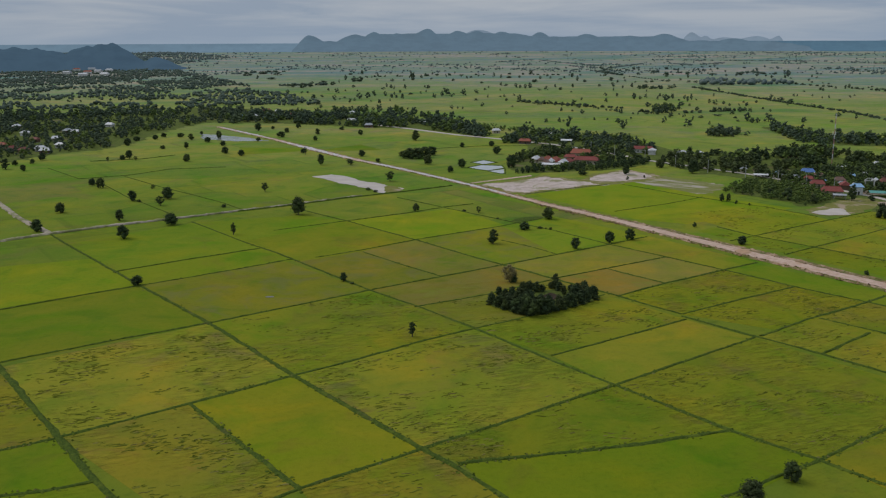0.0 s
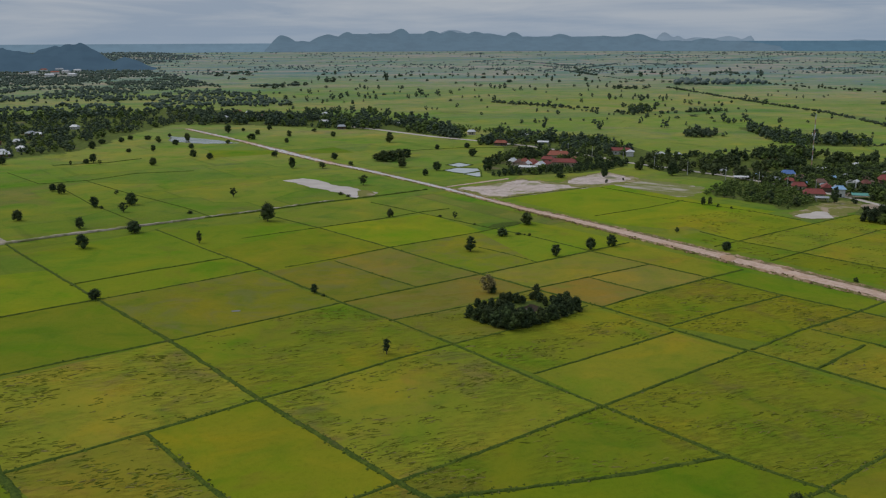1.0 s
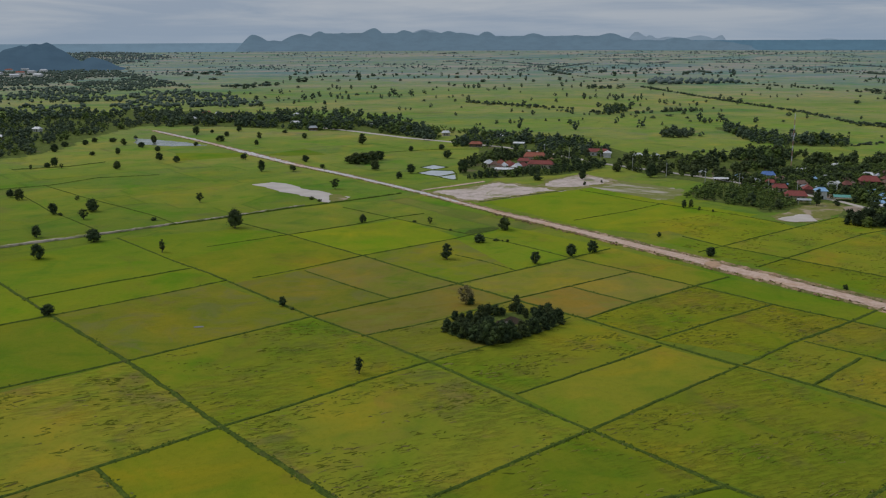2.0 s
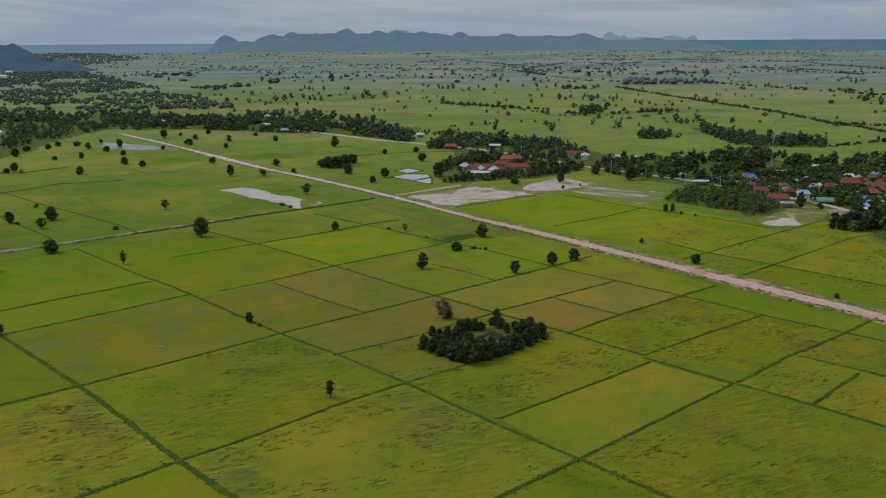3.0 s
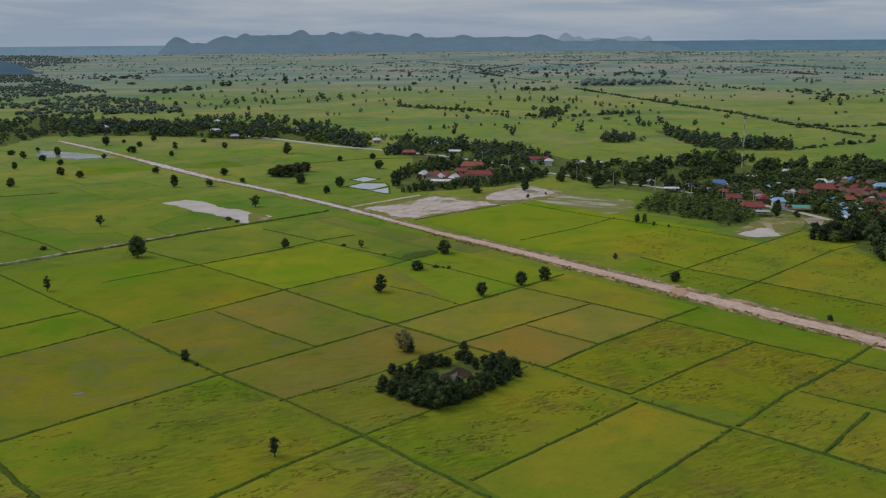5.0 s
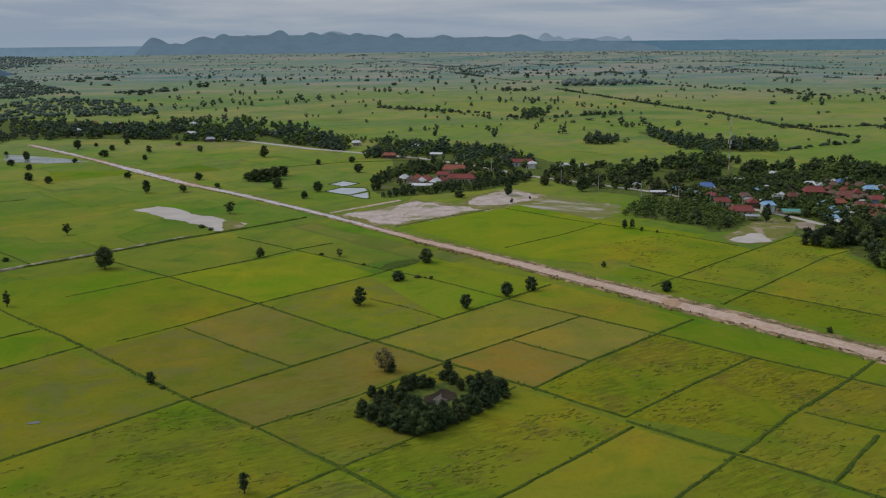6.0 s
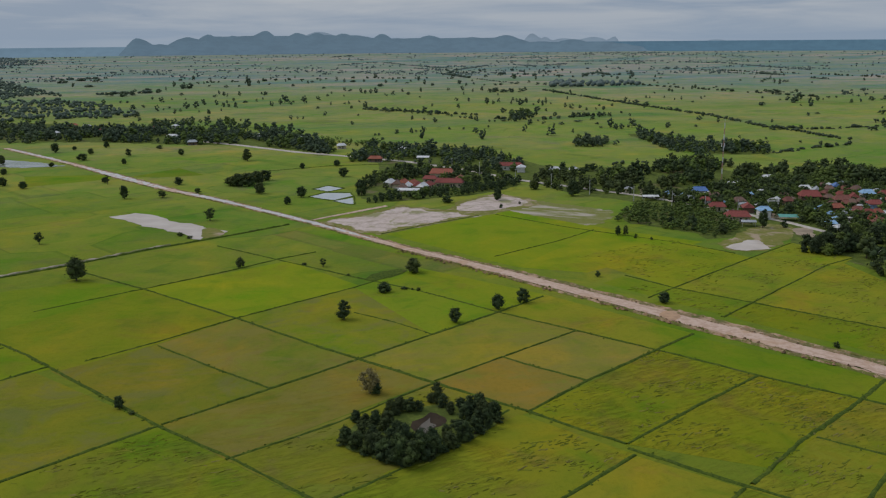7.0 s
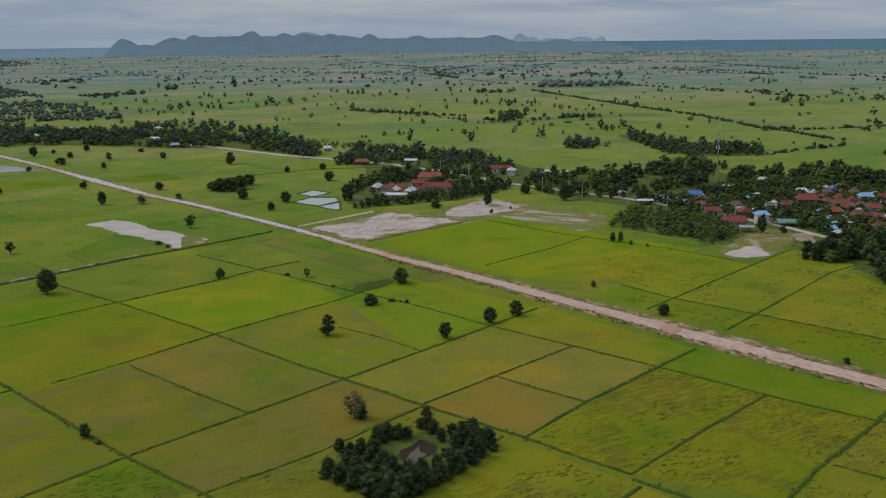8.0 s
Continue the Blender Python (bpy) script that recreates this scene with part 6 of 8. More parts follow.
tree("bush", 34.1, 330.5, 3.7, 3.7, "trees round the grove", "dark bush at the foot of an open tree")
tree("tall", 246.4, 505.3, 10.0, 5.5, "village trees", "dark green shade tree among village houses")
tree("village", 283.2, 525.8, 7.7, 7.0, "village trees", "dark green shade tree among village houses")
tree("village", 286.1, 540.5, 6.1, 6.0, "village trees", "dark green shade tree among village houses")
tree("village", 284.4, 554.1, 5.0, 4.9, "village trees", "dark green shade tree among village houses")
tree("bush", 257.1, 504, 3.4, 4.4, "village trees", "dark green shade tree among village houses")
tree("village", 298.8, 543.8, 5.5, 5.5, "village trees", "dark green shade tree among village houses")
tree("village", 320.4, 555.2, 5.1, 5.0, "village trees", "dark green shade tree among village houses")
tree("village", 304.2, 508.8, 5.2, 5.1, "village trees", "dark green shade tree among village houses")
tree("village", 209.7, 507.8, 8.3, 8.1, "village trees", "dark green shade tree among village houses")
tree("tall", 203.1, 517.3, 5.6, 4.4, "village trees", "dark green shade tree among village houses")
tree("village", 220.3, 496.3, 6.0, 5.8, "village trees", "dark green shade tree among village houses")
tree("village", 288.3, 473.6, 7.9, 7.8, "village trees", "dark green shade tree among village houses")
tree("village", 256.5, 438.1, 10.6, 9.4, "village trees", "dark green shade tree among village houses")
tree("village", 256, 450.3, 9.4, 8.7, "village trees", "dark green shade tree among village houses")
tree("village", 249.7, 421.3, 10.1, 8.9, "village trees", "dark green shade tree among village houses")
tree("airy", 32.4, 331.3, 7.5, 6.4, "trees round the grove", "open light-leaved tree beside the grove")
tree("bush", 60.8, 428.1, 1.5, 2.0, "trees in the paddies")
tree("bush", 58.6, 430, 0.9, 1.2, "trees in the paddies")
tree("bush", 175.8, 338.3, 2.3, 2.3, "trees in the paddies")
tree("bush", -28.9, 329.9, 1.0, 1.9, "trees in the paddies")
tree("bush", 19.3, 477.8, 1.2, 2.8, "trees in the paddies")
tree("bush", 36.4, 456.3, 0.9, 1.8, "trees in the paddies")
tree("round", -21.4, 704, 6.3, 9.9, "clump of trees north of the road")
tree("round", -16.3, 700.4, 9.0, 11.7, "clump of trees north of the road")
tree("round", -10, 700.1, 9.0, 11.7, "clump of trees north of the road")
tree("round", -4.7, 706.8, 9.1, 11.8, "clump of trees north of the road")
tree("round", -2.1, 667.3, 7.7, 7.7, "clump of trees north of the road")
tree("round", 0.7, 720.8, 7.8, 9.2, "clump of trees north of the road")

# ---- the grove ----
tree("round", 23.5, 302.2, 4.7, 3.6, "trees of the grove", "dense dark green tree in a grove round a pool")
tree("round", 25.7, 298.7, 4.7, 4.7, "trees of the grove", "dense dark green tree in a grove round a pool")
tree("round", 28.5, 295.2, 5.5, 4.2, "trees of the grove", "dense dark green tree in a grove round a pool")
tree("round", 31.8, 291.6, 5.4, 5.8, "trees of the grove", "dense dark green tree in a grove round a pool")
tree("round", 34.7, 289.1, 7.6, 6.3, "trees of the grove", "dense dark green tree in a grove round a pool")
tree("round", 37, 288, 6.5, 6.7, "trees of the grove", "dense dark green tree in a grove round a pool")
tree("tall", 40, 289.9, 6.9, 5.8, "trees of the grove", "dense dark green tree in a grove round a pool")
tree("round", 43.4, 291.9, 5.4, 4.7, "trees of the grove", "dense dark green tree in a grove round a pool")
tree("round", 47.3, 294.3, 4.4, 4.3, "trees of the grove", "dense dark green tree in a grove round a pool")
tree("round", 51.1, 297.2, 6.0, 4.4, "trees of the grove", "dense dark green tree in a grove round a pool")
tree("tall", 54.7, 300.6, 4.9, 4.4, "trees of the grove", "dense dark green tree in a grove round a pool")
tree("round", 58.2, 303.8, 5.8, 3.6, "trees of the grove", "dense dark green tree in a grove round a pool")
tree("round", 61.1, 307.6, 5.5, 3.9, "trees of the grove", "dense dark green tree in a grove round a pool")
tree("round", 60.7, 310.1, 4.3, 4.6, "trees of the grove", "dense dark green tree in a grove round a pool")
tree("round", 58.7, 313.4, 5.8, 4.4, "trees of the grove", "dense dark green tree in a grove round a pool")
tree("tall", 56.6, 314.5, 4.4, 4.3, "trees of the grove", "dense dark green tree in a grove round a pool")
tree("tall", 54.2, 315.8, 3.5, 3.2, "trees of the grove", "dense dark green tree in a grove round a pool")
tree("round", 59, 310.5, 5.0, 4.9, "trees of the grove", "dense dark green tree in a grove round a pool")
tree("round", 51.1, 313.2, 3.9, 2.6, "trees of the grove", "dense dark green tree in a grove round a pool")
tree("round", 54.3, 309.3, 5.0, 4.4, "trees of the grove", "dense dark green tree in a grove round a pool")
tree("tall", 48.8, 320.6, 6.6, 3.9, "trees of the grove", "dense dark green tree in a grove round a pool")
tree("tall", 50.1, 318.1, 3.9, 4.1, "trees of the grove", "dense dark green tree in a grove round a pool")
tree("round", 47.5, 322, 2.8, 3.0, "trees of the grove", "dense dark green tree in a grove round a pool")
tree("tall", 41, 316.6, 4.5, 4.4, "trees of the grove", "dense dark green tree in a grove round a pool")
tree("round", 43.4, 316.9, 3.3, 3.0, "trees of the grove", "dense dark green tree in a grove round a pool")
tree("round", 38.6, 317.8, 4.5, 4.0, "trees of the grove", "dense dark green tree in a grove round a pool")
tree("round", 36, 315.2, 5.1, 3.5, "trees of the grove", "dense dark green tree in a grove round a pool")
tree("round", 34.7, 311.3, 3.7, 4.2, "trees of the grove", "dense dark green tree in a grove round a pool")
tree("round", 27, 313.2, 3.6, 3.0, "trees of the grove", "dense dark green tree in a grove round a pool")
tree("tall", 29.2, 311.4, 3.3, 2.5, "trees of the grove", "dense dark green tree in a grove round a pool")
tree("round", 31.7, 310.8, 4.3, 3.2, "trees of the grove", "dense dark green tree in a grove round a pool")
tree("round", 33.3, 306.5, 4.0, 3.6, "trees of the grove", "dense dark green tree in a grove round a pool")
tree("round", 29.8, 301.8, 4.6, 4.1, "trees of the grove", "dense dark green tree in a grove round a pool")
tree("tall", 27.8, 304.1, 4.1, 2.9, "trees of the grove", "dense dark green tree in a grove round a pool")
tree("tall", 24.2, 304.8, 2.9, 2.6, "trees of the grove", "dense dark green tree in a grove round a pool")
tree("tall", 33.9, 297.9, 5.0, 4.1, "trees of the grove", "dense dark green tree in a grove round a pool")
tree("tall", 36.5, 294.4, 7.7, 5.2, "trees of the grove", "dense dark green tree in a grove round a pool")
tree("round", 35.7, 302.8, 4.6, 3.7, "trees of the grove", "dense dark green tree in a grove round a pool")
tree("tall", 30.5, 297.1, 4.7, 4.7, "trees of the grove", "dense dark green tree in a grove round a pool")
tree("round", 40.1, 293.1, 6.7, 4.5, "trees of the grove", "dense dark green tree in a grove round a pool")
tree("round", 43.2, 295.4, 5.7, 3.8, "trees of the grove", "dense dark green tree in a grove round a pool")
tree("tall", 47.2, 298.3, 4.6, 3.9, "trees of the grove", "dense dark green tree in a grove round a pool")
tree("tall", 51.2, 301.9, 3.9, 3.5, "trees of the grove", "dense dark green tree in a grove round a pool")
tree("tall", 56.3, 305.5, 4.5, 3.0, "trees of the grove", "dense dark green tree in a grove round a pool")
tree("bush", 22.8, 301.4, 2.0, 3.5, "trees of the grove", "low dark undergrowth at the edge of a grove")
tree("bush", 27.4, 295.1, 2.0, 3.4, "trees of the grove", "low dark undergrowth at the edge of a grove")
tree("bush", 32.6, 290, 2.0, 3.3, "trees of the grove", "low dark undergrowth at the edge of a grove")
tree("bush", 41.7, 289.9, 1.9, 3.3, "trees of the grove", "low dark undergrowth at the edge of a grove")
tree("bush", 48.7, 294.9, 2.0, 3.4, "trees of the grove", "low dark undergrowth at the edge of a grove")
tree("bush", 56.3, 300.9, 2.1, 3.6, "trees of the grove", "low dark undergrowth at the edge of a grove")
tree("bush", 61.6, 306.5, 2.1, 3.7, "trees of the grove", "low dark undergrowth at the edge of a grove")
tree("bush", 28.2, 310.9, 2.1, 3.6, "trees of the grove", "low dark undergrowth at the edge of a grove")
tree("bush", 36.1, 287.6, 2.0, 3.3, "trees of the grove", "low dark undergrowth at the edge of a grove")
tree("bush", 45.3, 292.6, 2.0, 3.4, "trees of the grove", "low dark undergrowth at the edge of a grove")
tree("bush", 52.5, 297.8, 2.1, 3.5, "trees of the grove", "low dark undergrowth at the edge of a grove")
tree("bush", 50.8, 305.9, 2.1, 3.6, "trees of the grove", "low dark undergrowth at the edge of a grove")
tree("bush", 30.2, 310.1, 2.1, 3.6, "trees of the grove", "low dark undergrowth at the edge of a grove")
tree("bush", 37.3, 316, 2.1, 3.7, "trees of the grove", "low dark undergrowth at the edge of a grove")

# ---- tree belts and gardens ----
scatter("village", [(59.2, 611.2), (71.6, 622.2), (120.1, 632.5), (158.6, 655.9), (171.5, 682.5), (160.9, 682.9), (125.4, 658), (94.5, 643.1), (73.8, 640.5), (62.9, 631.9)], 3.6, 2.7, 5.1, "village trees", 101, "low dark hedge tree round a compound")
blot("weedy_patch", [(40.2, 444.9), (47.7, 459.5), (61.2, 462.5), (58.1, 453.7), (52, 448.6)], 0.17, bund_mat, "rough dark green weedy patch beside a bund", "plot", 1)
scatter("village", [(59.1, 656.3), (80.3, 694.7), (95.9, 700.1), (112.1, 705.7), (128, 670.6), (163.3, 692.1), (172, 710.4), (143.6, 745.8), (104.1, 756.6), (68.6, 727.5)], 4.4, 2.9, 6.8, "village trees", 102)
tree("village", 90.2, 648.3, 4.8, 4.8, "village trees", "dark green shade tree among village houses")
tree("village", 97.2, 642.4, 4.1, 4.7, "village trees", "dark green shade tree among village houses")
tree("village", 76.4, 662.2, 5.6, 5.6, "village trees", "dark green shade tree among village houses")
tree("village", 111.8, 716, 7.0, 6.2, "village trees", "dark green shade tree among village houses")
tree("village", 136.6, 679.8, 7.4, 7.3, "village trees", "dark green shade tree among village houses")
tree("village", 146.2, 677.3, 7.4, 8.1, "village trees", "dark green shade tree among village houses")
tree("village", 123.7, 649.9, 4.2, 5.5, "village trees", "dark green shade tree among village houses")
tree("village", 106.1, 640.1, 4.1, 4.7, "village trees", "dark green shade tree among village houses")
tree("village", 159.6, 693.1, 6.1, 6.8, "village trees", "dark green shade tree among village houses")
scatter("distant", [(62.9, 804.8), (109.2, 792.1), (146, 757), (179, 713.9), (195.8, 774.7), (182.4, 820), (155.7, 850.3), (95.8, 908.7)], 4.8, 4.9, 8.7, "village trees", 103)
scatter("orchard", [(46.9, 922.7), (94.9, 900.3), (153.6, 839.3), (121.3, 876), (89.8, 951.6), (52, 977.4)], 4.3, 2.9, 4.0, "orchard trees", 104)
scatter("distant", [(-72.7, 957.2), (-22.8, 951.8), (17, 905.8), (52.6, 849.1), (55.2, 894.9), (28.9, 1009.9), (-27.1, 1065.5), (-83.6, 1071)], 5.2, 5.4, 9.7, "village trees", 105)
scatter("distant", [(-182.1, 1021.4), (-72.7, 957.2), (-84.7, 1082.9), (-188, 1132.1)], 6.4, 5.8, 9.7, "village trees", 106)
scatter("distant", [(-258.2, 1010.7), (-178.9, 1006.2), (-182, 1100.6), (-246.7, 1215.5), (-314.6, 1202.5)], 9.2, 5.4, 10.0, "village trees", 107)
scatter("village", [(167.9, 660.1), (187.2, 623.2), (218.1, 611.2), (234.3, 570.2), (256.5, 605.2), (259.7, 647.4), (237.2, 677.5), (196, 709.3)], 5.8, 4.3, 7.6, "village trees", 108)
scatter("village", [(196, 709.3), (232.8, 666.3), (258.4, 636.3), (285.5, 640.6), (323.7, 702.7), (301.8, 729.6), (263.2, 691.3), (240, 716.8)], 5.3, 5.0, 8.8, "village trees", 109)
scatter("orchard", [(181, 536.7), (194.1, 516.9), (207.8, 505.7), (209.1, 485.8), (245.4, 512.3), (241.7, 558.2), (232.9, 570.6), (206.2, 573.9)], 3.5, 2.6, 4.8, "orchard trees", 110)
scatter("village", [(237.3, 590.9), (246, 553.9), (270, 517.4), (282.9, 463.3), (308, 468.8), (397.2, 578.8), (375.9, 612.2), (353.7, 651.4), (306.4, 646.8), (273.8, 621.4)], 5.2, 3.6, 7.2, "village trees", 111)
scatter("orchard", [(237.3, 590.9), (246, 553.9), (270, 517.4), (282.9, 463.3), (308, 468.8), (397.2, 578.8), (375.9, 612.2), (353.7, 651.4), (306.4, 646.8), (273.8, 621.4)], 3.7, 2.8, 5.6, "village trees", 131, "small green garden trees between village houses")
scatter("village", [(306.4, 646.8), (353.7, 651.4), (375.9, 612.2), (390.5, 570.6), (426.5, 615), (398.1, 655), (375.1, 671.9), (325.7, 674.5)], 5.6, 5.8, 10.0, "village trees", 112)
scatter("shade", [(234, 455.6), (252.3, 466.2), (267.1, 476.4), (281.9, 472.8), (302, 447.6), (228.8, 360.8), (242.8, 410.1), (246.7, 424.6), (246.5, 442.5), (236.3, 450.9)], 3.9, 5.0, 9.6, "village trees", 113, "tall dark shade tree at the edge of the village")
scatter("distant", [(266.1, 855.3), (290.2, 844.2), (304.5, 874.9), (283.8, 899.5)], 5.5, 5.8, 8.8, "trees behind the village", 114)
scatter("distant", [(344.7, 942.4), (344.9, 881.6), (334.3, 799.6), (398.7, 762.8), (420.7, 798.5), (385.1, 851.4), (363.9, 925.9)], 5.2, 5.0, 9.2, "trees behind the village", 115)
scatter("village", [(291.7, 717.3), (335.1, 699.6), (344.4, 733.6), (306.9, 750.5)], 5.9, 5.0, 8.0, "trees behind the village", 116)
scatter("distant", [(-557.5, 976.7), (-325.4, 1109.7), (-288.7, 1159.3), (-351.3, 1199.5), (-645.3, 1133.8)], 7.1, 5.0, 8.8, "village trees", 117)
scatter("distant", [(-367.2, 682.8), (-335, 688.1), (-323.3, 721.5), (-310.5, 758.3), (-280, 781.3), (-307.7, 844.9), (-395.4, 815.8), (-437.5, 817.4)], 6.8, 4.3, 8.0, "village trees", 118)
scatter("distant", [(-437.5, 817.4), (-304.2, 835.3), (-279.8, 952.2), (-258.4, 1023.1), (-323, 1101.5), (-472.8, 979.3), (-523.2, 981.5)], 6.9, 4.3, 8.4, "village trees", 119)
scatter("distant", [(-257.4, 1059.4), (-182.2, 1012.7), (-108.5, 982.4), (-122.4, 1108), (-266.5, 1158.2)], 8.0, 7.0, 10.6, "village trees", 120)
scatter("distant", [(334.1, 758.4), (348.5, 757.8), (370.7, 832.4), (350.5, 809.6)], 6.2, 5.8, 8.8, "village trees", 121)
tree("round", 364.7, 688.7, 5.6, 5.6, "trees on the far paddies")
tree("round", 398.8, 688.1, 7.3, 6.8, "trees on the far paddies")
tree("bush", 348.9, 693, 3.6, 3.6, "trees on the far paddies")
tree("round", 471.5, 796.2, 4.3, 4.8, "trees on the far paddies")
tree("round", 656.1, 967.5, 3.6, 6.0, "trees on the far paddies")
tree("round", 405.1, 632.7, 7.4, 8.9, "trees on the far paddies")
tree("thin", 492.6, 743.6, 4.5, 3.6, "trees on the far paddies")
tree("distant", 811.4, 1257.5, 6.3, 6.4, "trees on the far paddies", "dark green tree standing on the far paddies")
tree("distant", 864.6, 1288, 7.3, 11.5, "trees on the far paddies", "dark green tree standing on the far paddies")
tree("distant", 884.2, 1280.9, 11.3, 13.1, "trees on the far paddies", "dark green tree standing on the far paddies")

# ---- trees on the far paddies ----
FARTHER = []


def far_tree(x, y, height, width):
    """A tree on the plain; those more than 1358 m away are gathered for one mesh."""
    if math.hypot(x - 6, y - 60) > 1358:
        FARTHER.append((x, y, height * 1.08, width * 1.22))
        return None
    return tree("distant", x, y, height * 1.08, width * 1.22, "trees on the far paddies", "dark green tree standing on the far paddies")


def tree_crowd(spots, label):
    """Far trees with full crowns, joined."""
    rng = random.Random(77)
    verts, faces, woody, base = [], [], [], 0
    for x, y, h, w in spots:
        a = rng.uniform(0, 6.28)
        sx, sz = w / WIDE["distant"], h / TALL["distant"]
        turn = np.array([[math.cos(a) * sx, -math.sin(a) * sx, 0], [math.sin(a) * sx, math.cos(a) * sx, 0], [0, 0, sz]])
        for k, (v, f) in enumerate(rng.choice(RAW["distant"])):
            verts.append(v @ turn.T + np.array([x, y, 0]))
            faces.extend(tuple(i + base for i in g) for g in f)
            woody.extend([1 - k] * len(f))
            base += len(v)
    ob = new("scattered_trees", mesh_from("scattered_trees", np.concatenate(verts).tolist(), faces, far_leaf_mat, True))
    ob.data.materials.append(bark_mat)
    ob.data.polygons.foreach_set("material_index", woody)
    return tagged(ob, label, "trees", kind="stuff")


far_tree(287, 859, 6.2, 9.1)
far_tree(273, 868, 6.2, 8.1)
far_tree(306, 857, 4.8, 6.6)
far_tree(298, 868, 4.2, 5.6)
far_tree(286, 879, 9.5, 8.6)
far_tree(471, 804, 5.0, 4.2)
far_tree(439, 836, 2.6, 3.0)
far_tree(200, 932, 9.1, 6.5)
far_tree(108, 953, 2.6, 3.5)
far_tree(469, 832, 2.6, 3.0)
far_tree(147, 955, 11.8, 6.6)
far_tree(364, 895, 3.7, 5.5)
far_tree(454, 864, 2.6, 3.0)
far_tree(273, 947, 8.6, 9.6)
far_tree(438, 884, 2.6, 3.0)
far_tree(109, 993, 2.6, 3.0)
far_tree(105, 993, 2.6, 3.0)
far_tree(214, 980, 5.7, 3.0)
far_tree(362, 941, 9.6, 7.8)
far_tree(207, 990, 5.8, 6.6)
far_tree(302, 967, 4.6, 3.0)
far_tree(129, 1006, 4.6, 4.9)
far_tree(144, 1008, 5.4, 3.7)
far_tree(259, 990, 7.8, 5.8)
far_tree(150, 1016, 2.6, 3.0)
far_tree(188, 1032, 3.2, 3.4)
far_tree(203, 1030, 2.6, 3.4)
far_tree(355, 988, 5.2, 5.6)
far_tree(363, 991, 6.1, 5.6)
far_tree(359, 996, 5.7, 5.2)
far_tree(345, 1003, 2.6, 4.3)
far_tree(300, 1024, 5.3, 3.0)
far_tree(356, 1006, 10.2, 7.8)
far_tree(233, 1044, 2.6, 3.0)
far_tree(379, 1002, 9.9, 10.5)
far_tree(506, 943, 4.9, 7.9)
far_tree(415, 992, 6.2, 6.1)
far_tree(515, 946, 4.1, 7.9)
far_tree(544, 933, 3.3, 3.5)
far_tree(535, 938, 5.0, 5.3)
far_tree(446, 991, 2.6, 4.0)
far_tree(318, 1054, 3.0, 7.6)
far_tree(285, 1064, 6.3, 6.7)
far_tree(357, 1048, 2.6, 4.5)
far_tree(302, 1067, 3.8, 5.0)
far_tree(93, 1120, 3.9, 4.6)
far_tree(-5, 1131, 2.6, 3.0)
far_tree(255, 1105, 3.0, 3.0)
far_tree(346, 1080, 2.6, 11.6)
far_tree(188, 1121, 5.7, 5.6)
far_tree(250, 1111, 2.6, 3.0)
far_tree(304, 1097, 2.6, 3.0)
far_tree(281, 1106, 13.2, 9.3)
far_tree(267, 1114, 2.6, 9.4)
far_tree(492, 1031, 6.2, 3.7)
far_tree(276, 1112, 11.0, 8.4)
far_tree(237, 1124, 6.6, 6.1)
far_tree(549, 1017, 4.0, 3.0)
far_tree(-126, 1156, 8.9, 4.8)
far_tree(297, 1126, 2.7, 3.3)
far_tree(371, 1102, 5.4, 6.2)
far_tree(181, 1156, 2.6, 3.3)
far_tree(485, 1063, 5.4, 7.7)
far_tree(168, 1163, 5.0, 3.8)
far_tree(237, 1152, 4.5, 5.3)
far_tree(233, 1164, 3.2, 4.9)
far_tree(228, 1171, 2.8, 3.4)
far_tree(360, 1138, 6.4, 7.3)
far_tree(-33, 1202, 2.6, 3.0)
far_tree(26, 1204, 5.6, 4.9)
far_tree(393, 1138, 6.5, 8.9)
far_tree(370, 1148, 5.6, 7.4)
far_tree(405, 1136, 5.6, 5.9)
far_tree(41, 1208, 3.3, 3.0)
far_tree(34, 1209, 3.3, 3.0)
far_tree(221, 1190, 3.3, 3.5)
far_tree(401, 1143, 5.6, 5.0)
far_tree(378, 1153, 5.1, 6.0)
far_tree(345, 1164, 5.2, 5.5)
far_tree(431, 1138, 3.8, 3.5)
far_tree(514, 1113, 4.7, 4.5)
far_tree(220, 1209, 3.8, 6.1)
far_tree(199, 1219, 3.3, 7.6)
far_tree(110, 1234, 2.6, 3.6)
far_tree(-153, 1233, 4.8, 5.1)
far_tree(210, 1230, 4.8, 6.1)
far_tree(70, 1247, 5.8, 5.6)
far_tree(323, 1212, 6.3, 10.3)
far_tree(437, 1180, 2.9, 4.1)
far_tree(188, 1247, 3.4, 6.2)
far_tree(180, 1248, 6.3, 3.6)
far_tree(296, 1229, 6.8, 8.3)
far_tree(637, 1087, 3.9, 4.7)
far_tree(516, 1154, 3.9, 6.2)
far_tree(197, 1252, 8.8, 8.9)
far_tree(173, 1270, 3.0, 6.3)
far_tree(658, 1101, 2.6, 6.4)
far_tree(153, 1280, 3.5, 8.0)
far_tree(356, 1239, 4.0, 3.7)
far_tree(347, 1248, 6.0, 9.1)
far_tree(168, 1292, 5.5, 7.5)
far_tree(160, 1293, 5.5, 10.7)
far_tree(-164, 1292, 7.6, 8.0)
far_tree(411, 1237, 4.0, 3.8)
far_tree(148, 1302, 3.0, 8.6)
far_tree(436, 1240, 5.1, 5.4)
far_tree(523, 1205, 3.6, 6.5)
far_tree(516, 1213, 4.6, 8.7)
far_tree(428, 1248, 3.1, 3.0)
far_tree(-78, 1319, 6.1, 6.0)
far_tree(139, 1318, 3.6, 8.7)
far_tree(400, 1267, 7.2, 7.7)
far_tree(414, 1272, 5.2, 4.4)
far_tree(515, 1234, 2.6, 4.4)
